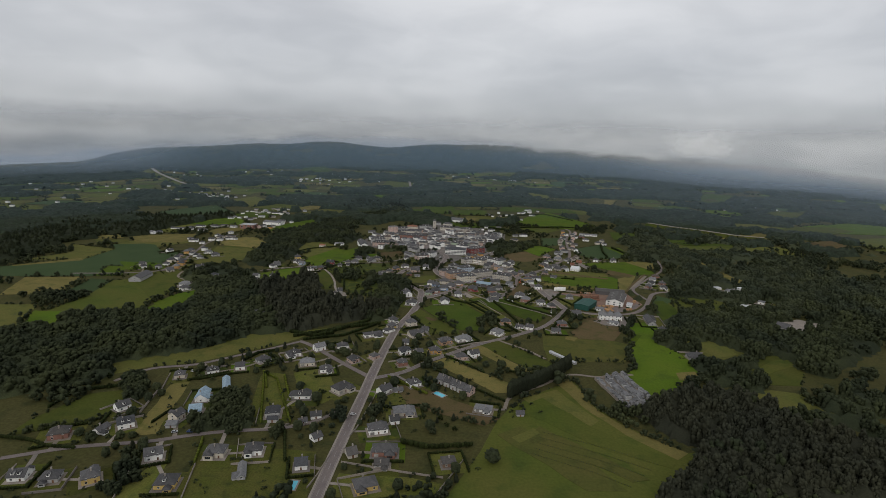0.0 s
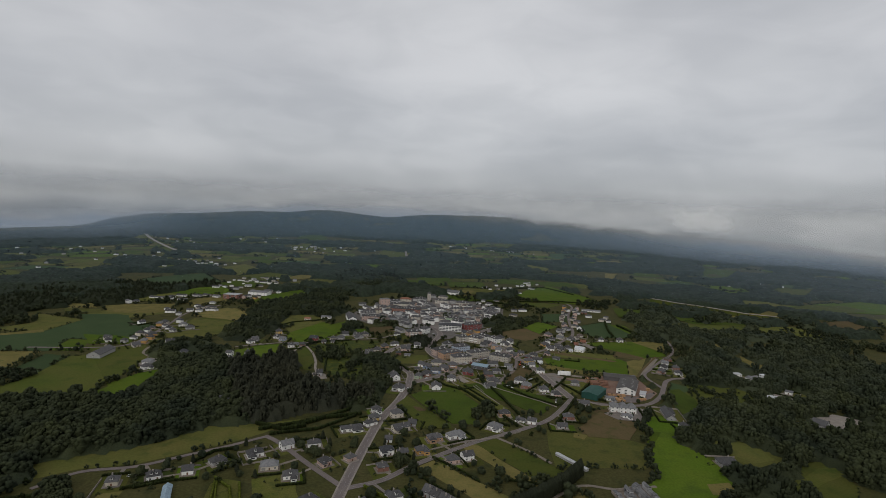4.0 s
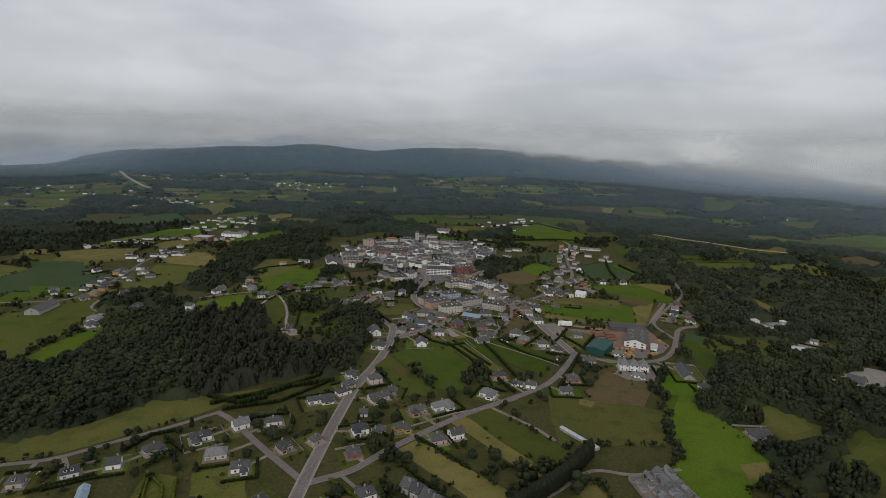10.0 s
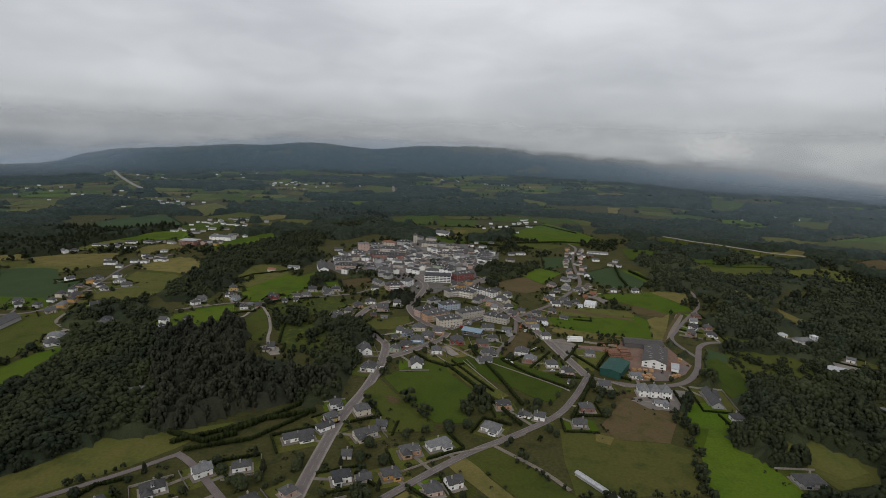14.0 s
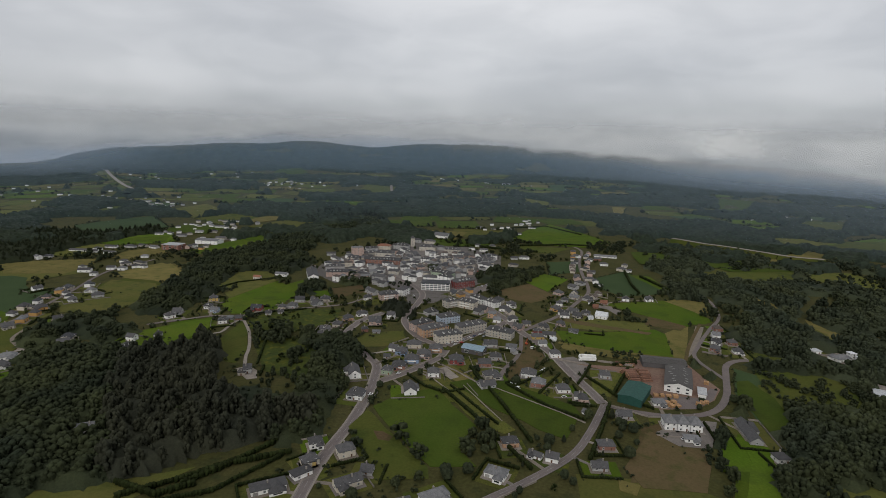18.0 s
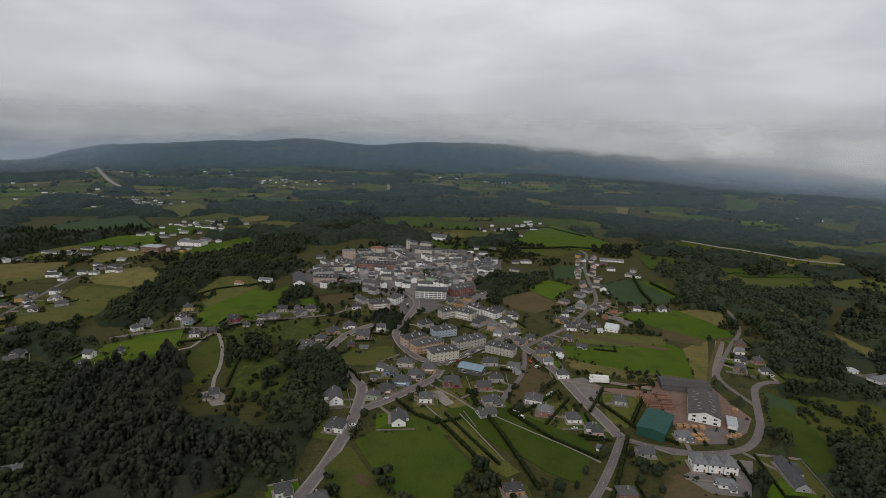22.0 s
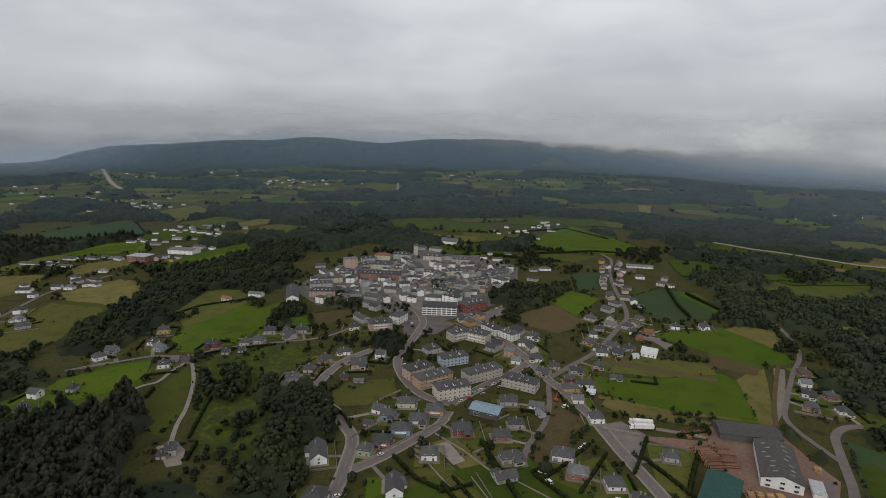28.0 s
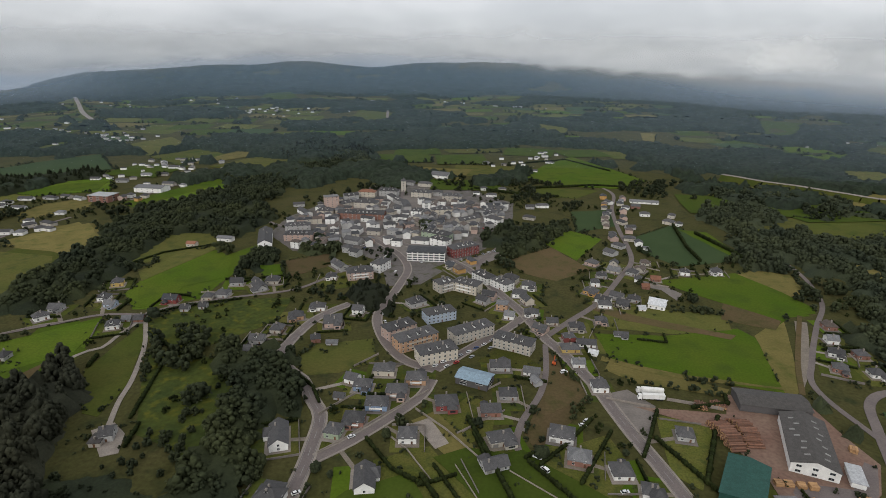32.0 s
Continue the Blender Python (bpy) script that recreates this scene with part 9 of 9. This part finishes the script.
# ---------------------------------------------------------------- distance
def far_houses():
    """Hamlets of the far plain."""
    rng = random.Random(5)
    hubs = [(-488, 1423, 16, 70), (-455, 1481, 12, 70), (-380, 1410, 12, 60), (-768, 1778, 12, 90), (-826, 1679, 8, 80), (-1535, 2575, 12, 150), (-684, 2385, 10, 120), (-587, 2456, 8, 90), (-234, 2788, 10, 110), (56, 2818, 9, 100), (338, 2651, 8, 110), (540, 2252, 10, 120), (663, 2164, 8, 100), (891, 2158, 6, 90), (990, 1776, 6, 70), (867, 1531, 5, 60), (175, 1518, 8, 70), (254, 1621, 6, 60)]
    hubs += [(-1557, 2549, 22, 260), (-615, 2374, 14, 230), (-900, 1850, 14, 230), (1119, 1796, 6, 120), (1228, 2002, 6, 120)]
    hubs += [(-963, 1879, 5, 60), (-759, 1655, 5, 60), (-804, 1840, 5, 60), (-692, 1729, 4, 50), (-497, 1336, 5, 50), (-424, 1293, 5, 50), (-364, 1261, 4, 45), (-326, 1417, 4, 50), (-233, 1580, 3, 50), (606, 2865, 4, 80), (253, 1566, 4, 40)]
    bodies = []
    for wl in ("white", "beige", "white", "grey"):
        for rf in ("slate", "pale"):
            bodies.append((Shape().box(-6, -4.5, -3, 6, 4.5, 5.2).mesh("wall", M["w_" + wl]), roof_shape(12, 9, 5.2, 0.5, "hip")[0].mesh("roof", M["r_" + rf]), wl))
    for hx, hy, n, spread in hubs:
        for _ in range(n):
            x, y = hx + rng.gauss(0, spread * 0.5), hy + rng.gauss(0, spread * 0.28)
            if far_wooded(x, y) or not free_spot(x, y, 4.0, False):
                continue
            HOUSE_AT.append((x, y, 5.0))
            w, r, word = rng.choice(bodies)
            ob = new("farmhouse")
            k = rng.uniform(0.5, 0.78)
            ob.matrix_basis = Matrix.LocRotScale((x, y, float(height(x, y)) + 0.8), Euler((0, 0, rng.uniform(-0.6, 0.6))), (k * rng.uniform(0.9, 1.5), k, k))
            tagged(ob, f"distant {word} hamlet house with a hipped roof", "house", group="houses of the far hamlets")
            part("wall", w, ob)
            part("roof", r, ob)
    for x, y in FAR_HOMES[:36]:
        w, r, word = rng.choice(bodies)
        ob = new("farmhouse")
        ob.matrix_basis = Matrix.LocRotScale((x, y, float(height(x, y)) + 1.2), Euler((0, 0, rng.uniform(-0.6, 0.6))), (0.85, 0.75, 0.75))
        tagged(ob, f"distant lone {word} farmhouse with a hipped roof", "house", group="farmhouses of the far plain")
        part("wall", w, ob)
        part("roof", r, ob)


far_houses()


def far_road(pts, w, label, up=9.0, mat="concrete", bank=0.0):
    """A road over the far land; bank: how far a grassy embankment reaches out on either side of it."""
    line = spline(pts, 25)
    s, g = Shape(), Shape()
    z = lambda p: float(height(p.x, p.y))
    for a, b in zip(line, line[1:]):
        d = (b - a).normalized()
        n = Vector((-d.y, d.x, 0))
        q = [a + n * w / 2, a - n * w / 2, b - n * w / 2, b + n * w / 2]
        s.add([(*p.xy, z(p) + up) for p in q] + [(*p.xy, z(p) + up - 1) for p in q], [(0, 1, 2, 3), (0, 4, 5, 1), (2, 6, 7, 3)])
        for k in (-1, 1) if bank else ():
            p = [a + n * k * w / 2, b + n * k * w / 2, b + n * k * (w / 2 + bank), a + n * k * (w / 2 + bank)]
            g.add([(*p[0].xy, z(p[0]) + up - 0.3), (*p[1].xy, z(p[1]) + up - 0.3), (*p[2].xy, z(p[2]) - 1), (*p[3].xy, z(p[3]) - 1)], [(0, 1, 2, 3) if k < 0 else (3, 2, 1, 0)])
    ob = tagged(new("motorway", s.mesh("motorway", M[mat])), label, "road", kind="structure")
    if bank:
        part("embankment", g.mesh("embankment", M["green"]), ob, "grassy embankment")


far_road([(-1522.5, 2806.4), (-1370.0, 2588.8), (-1187.9, 2319.6), (-1080.9, 2170.7), (-995.4, 2066.9)], 14, "pale distant motorway on an embankment", 7.0, "concrete", 14.0)
far_road([(531.5, 1392.1), (549.1, 1372.1), (573.2, 1336.5), (608.0, 1307.1), (636.6, 1272.5), (655.6, 1249.9), (678.1, 1221.3), (726.9, 1201.4)], 11, "pale motorway embankment crossing the wooded plain", 9.0, "concrete", 10.0)
far_road([(-118, 1982), (-149, 2299), (-189, 2767)], 9, "straight pale road climbing away over the far plain", 4.0, "gravel")


def low_cloud(reach, low, high, haze, thick, label):
    """A curved sheet before the far hills: low cloud above, imitated distance haze below."""
    m = bpy.data.materials.new("low_cloud_and_haze")
    m.use_nodes = True
    nt = m.node_tree
    nt.nodes.clear()
    N, K = nt.nodes.new, nt.links.new

    def calc(op, a, b=None, clamp=False):
        n = N("ShaderNodeMath")
        n.operation, n.use_clamp = op, clamp
        for i, v in enumerate((a, b)):
            if v is None:
                continue
            if isinstance(v, (int, float)):
                n.inputs[i].default_value = v
            else:
                K(v, n.inputs[i])
        return n.outputs[0]

    def span(v, lo, hi):
        n = N("ShaderNodeMapRange")
        n.interpolation_type = "SMOOTHSTEP"
        n.inputs["From Min"].default_value, n.inputs["From Max"].default_value = lo, hi
        K(v, n.inputs["Value"])
        return n.outputs["Result"]

    geo = N("ShaderNodeNewGeometry")
    sep = N("ShaderNodeSeparateXYZ")
    K(geo.outputs["Position"], sep.inputs[0])
    x, _, z = sep.outputs
    mp = N("ShaderNodeMapping")
    mp.inputs["Scale"].default_value = (0.0016, 0.0016, 0.005)
    K(geo.outputs["Position"], mp.inputs[0])
    nz = N("ShaderNodeTexNoise")
    nz.inputs["Scale"].default_value, nz.inputs["Detail"].default_value, nz.inputs["Roughness"].default_value = 2.2, 6.0, 0.55
    K(mp.outputs[0], nz.inputs["Vector"])
    ragged = calc("MULTIPLY", calc("SUBTRACT", nz.outputs["Fac"], 0.5), 110.0)
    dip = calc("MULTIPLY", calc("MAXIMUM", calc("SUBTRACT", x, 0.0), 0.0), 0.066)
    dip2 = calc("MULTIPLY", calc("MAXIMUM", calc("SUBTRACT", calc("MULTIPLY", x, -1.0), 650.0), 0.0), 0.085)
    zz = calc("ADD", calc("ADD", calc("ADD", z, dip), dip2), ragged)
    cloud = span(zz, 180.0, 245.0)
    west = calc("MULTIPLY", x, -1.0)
    # imitated distance haze as opacity of the sheet, stronger towards both sides
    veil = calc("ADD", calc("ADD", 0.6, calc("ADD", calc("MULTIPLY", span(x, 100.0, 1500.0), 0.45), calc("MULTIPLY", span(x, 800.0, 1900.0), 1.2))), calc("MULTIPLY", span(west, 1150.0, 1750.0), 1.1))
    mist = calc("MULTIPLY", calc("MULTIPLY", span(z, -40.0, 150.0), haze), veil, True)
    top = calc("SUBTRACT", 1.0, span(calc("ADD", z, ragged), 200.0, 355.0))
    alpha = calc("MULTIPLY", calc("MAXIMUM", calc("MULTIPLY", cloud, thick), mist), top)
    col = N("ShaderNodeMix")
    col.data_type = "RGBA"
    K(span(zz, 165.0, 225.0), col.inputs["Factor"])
    # blue of the distance haze put into the sheet's own colour
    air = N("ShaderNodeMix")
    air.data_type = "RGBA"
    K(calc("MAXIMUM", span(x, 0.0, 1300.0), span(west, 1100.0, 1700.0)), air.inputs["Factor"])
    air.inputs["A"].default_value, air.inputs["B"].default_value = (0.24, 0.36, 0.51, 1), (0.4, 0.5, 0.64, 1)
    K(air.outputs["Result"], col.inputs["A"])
    heaps = N("ShaderNodeTexNoise")
    heaps.inputs["Scale"].default_value, heaps.inputs["Detail"].default_value = 1.5, 4.0
    mp2 = N("ShaderNodeMapping")
    mp2.inputs["Location"].default_value, mp2.inputs["Scale"].default_value = (0.3, 0.1, 0.2), (0.0016, 0.0016, 0.0065)
    K(geo.outputs["Position"], mp2.inputs[0])
    K(mp2.outputs[0], heaps.inputs["Vector"])
    # light and shade of the cloud put into its colour: grey base, paler tops
    tone = N("ShaderNodeMix")
    tone.data_type = "RGBA"
    lift = calc("ADD", calc("MULTIPLY", span(x, 100.0, 1300.0), 0.12), calc("MULTIPLY", span(zz, 215.0, 330.0), 0.45))
    K(calc("ADD", calc("MULTIPLY", span(heaps.outputs["Fac"], 0.36, 0.66), 0.5), lift, True), tone.inputs["Factor"])
    tone.inputs["A"].default_value, tone.inputs["B"].default_value = (0.5, 0.53, 0.57, 1), (0.88, 0.9, 0.92, 1)
    K(tone.outputs["Result"], col.inputs["B"])
    front, back, em = N("ShaderNodeBsdfDiffuse"), N("ShaderNodeBsdfTranslucent"), N("ShaderNodeMixShader")
    for sh in (front, back):
        K(col.outputs["Result"], sh.inputs[0])
    em.inputs[0].default_value = 0.25
    K(front.outputs[0], em.inputs[1])
    K(back.outputs[0], em.inputs[2])
    tr = N("ShaderNodeBsdfTransparent")
    mx = N("ShaderNodeMixShader")
    K(alpha, mx.inputs[0])
    K(tr.outputs[0], mx.inputs[1])
    K(em.outputs[0], mx.inputs[2])
    out = N("ShaderNodeOutputMaterial")
    K(mx.outputs[0], out.inputs[0])
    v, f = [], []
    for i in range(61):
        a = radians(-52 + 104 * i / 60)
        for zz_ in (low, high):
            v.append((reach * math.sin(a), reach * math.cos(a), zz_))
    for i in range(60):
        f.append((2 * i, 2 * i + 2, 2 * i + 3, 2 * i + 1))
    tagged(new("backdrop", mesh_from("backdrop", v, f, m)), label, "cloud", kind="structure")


def cloud_heap(x, y, z, wide, tall, label):
    """A pale heap of cloud hanging in front of the hills, soft at its edges."""
    m = bpy.data.materials.new("heaped_cloud")
    m.use_nodes = True
    nt = m.node_tree
    nt.nodes.clear()
    N, K = nt.nodes.new, nt.links.new
    co, mp, grad, nz, warp = N("ShaderNodeTexCoord"), N("ShaderNodeMapping"), N("ShaderNodeTexGradient"), N("ShaderNodeTexNoise"), N("ShaderNodeVectorMath")
    nz.inputs["Scale"].default_value, nz.inputs["Detail"].default_value = 2.2, 5.0
    K(co.outputs["Object"], nz.inputs["Vector"])
    warp.operation = "MULTIPLY_ADD"
    warp.inputs[1].default_value = (1.1, 0.0, 1.1)
    K(nz.outputs["Color"], warp.inputs[0])
    K(co.outputs["Object"], warp.inputs[2])
    mp.inputs["Location"].default_value = (-0.55, 0, -0.55)
    K(warp.outputs[0], mp.inputs[0])
    grad.gradient_type = "SPHERICAL"
    K(mp.outputs[0], grad.inputs[0])
    ease = N("ShaderNodeMapRange")
    ease.interpolation_type = "SMOOTHSTEP"
    ease.inputs["From Min"].default_value, ease.inputs["From Max"].default_value, ease.inputs["To Max"].default_value = 0.0, 0.8, 0.62
    K(grad.outputs["Fac"], ease.inputs["Value"])
    lit, tr, mx, out = N("ShaderNodeBsdfDiffuse"), N("ShaderNodeBsdfTransparent"), N("ShaderNodeMixShader"), N("ShaderNodeOutputMaterial")
    lit.inputs[0].default_value = (0.95, 0.96, 0.97, 1)
    K(ease.outputs["Result"], mx.inputs[0])
    K(tr.outputs[0], mx.inputs[1])
    K(lit.outputs[0], mx.inputs[2])
    K(mx.outputs[0], out.inputs[0])
    v = [(2.2 * (i - 6) / 6, -0.25 * (1 - ((i - 6) / 6) ** 2), k) for i in range(13) for k in (-2.2, 2.2)]
    f = [(2 * i, 2 * i + 2, 2 * i + 3, 2 * i + 1) for i in range(12)]
    ob = tagged(new("backdrop", mesh_from("backdrop", v, f, m)), label, "cloud", kind="structure")
    ob.matrix_basis = Matrix.LocRotScale((x, y, z), Euler((0, 0, -math.atan2(x, y))), (wide, wide, tall))


cloud_heap(790, 1690, 214, 150, 58, "pale heap of low cloud before the hills")
low_cloud(3080, -30, 420, 0.42, 0.95, "sheet of grey low cloud and painted blue distance haze before the hills")
# sheet added only to imitate haze between town and hills
low_cloud(1500, 0, 420, 0.29, 0.0, "thin blue sheet imitating distance haze over the far plain")
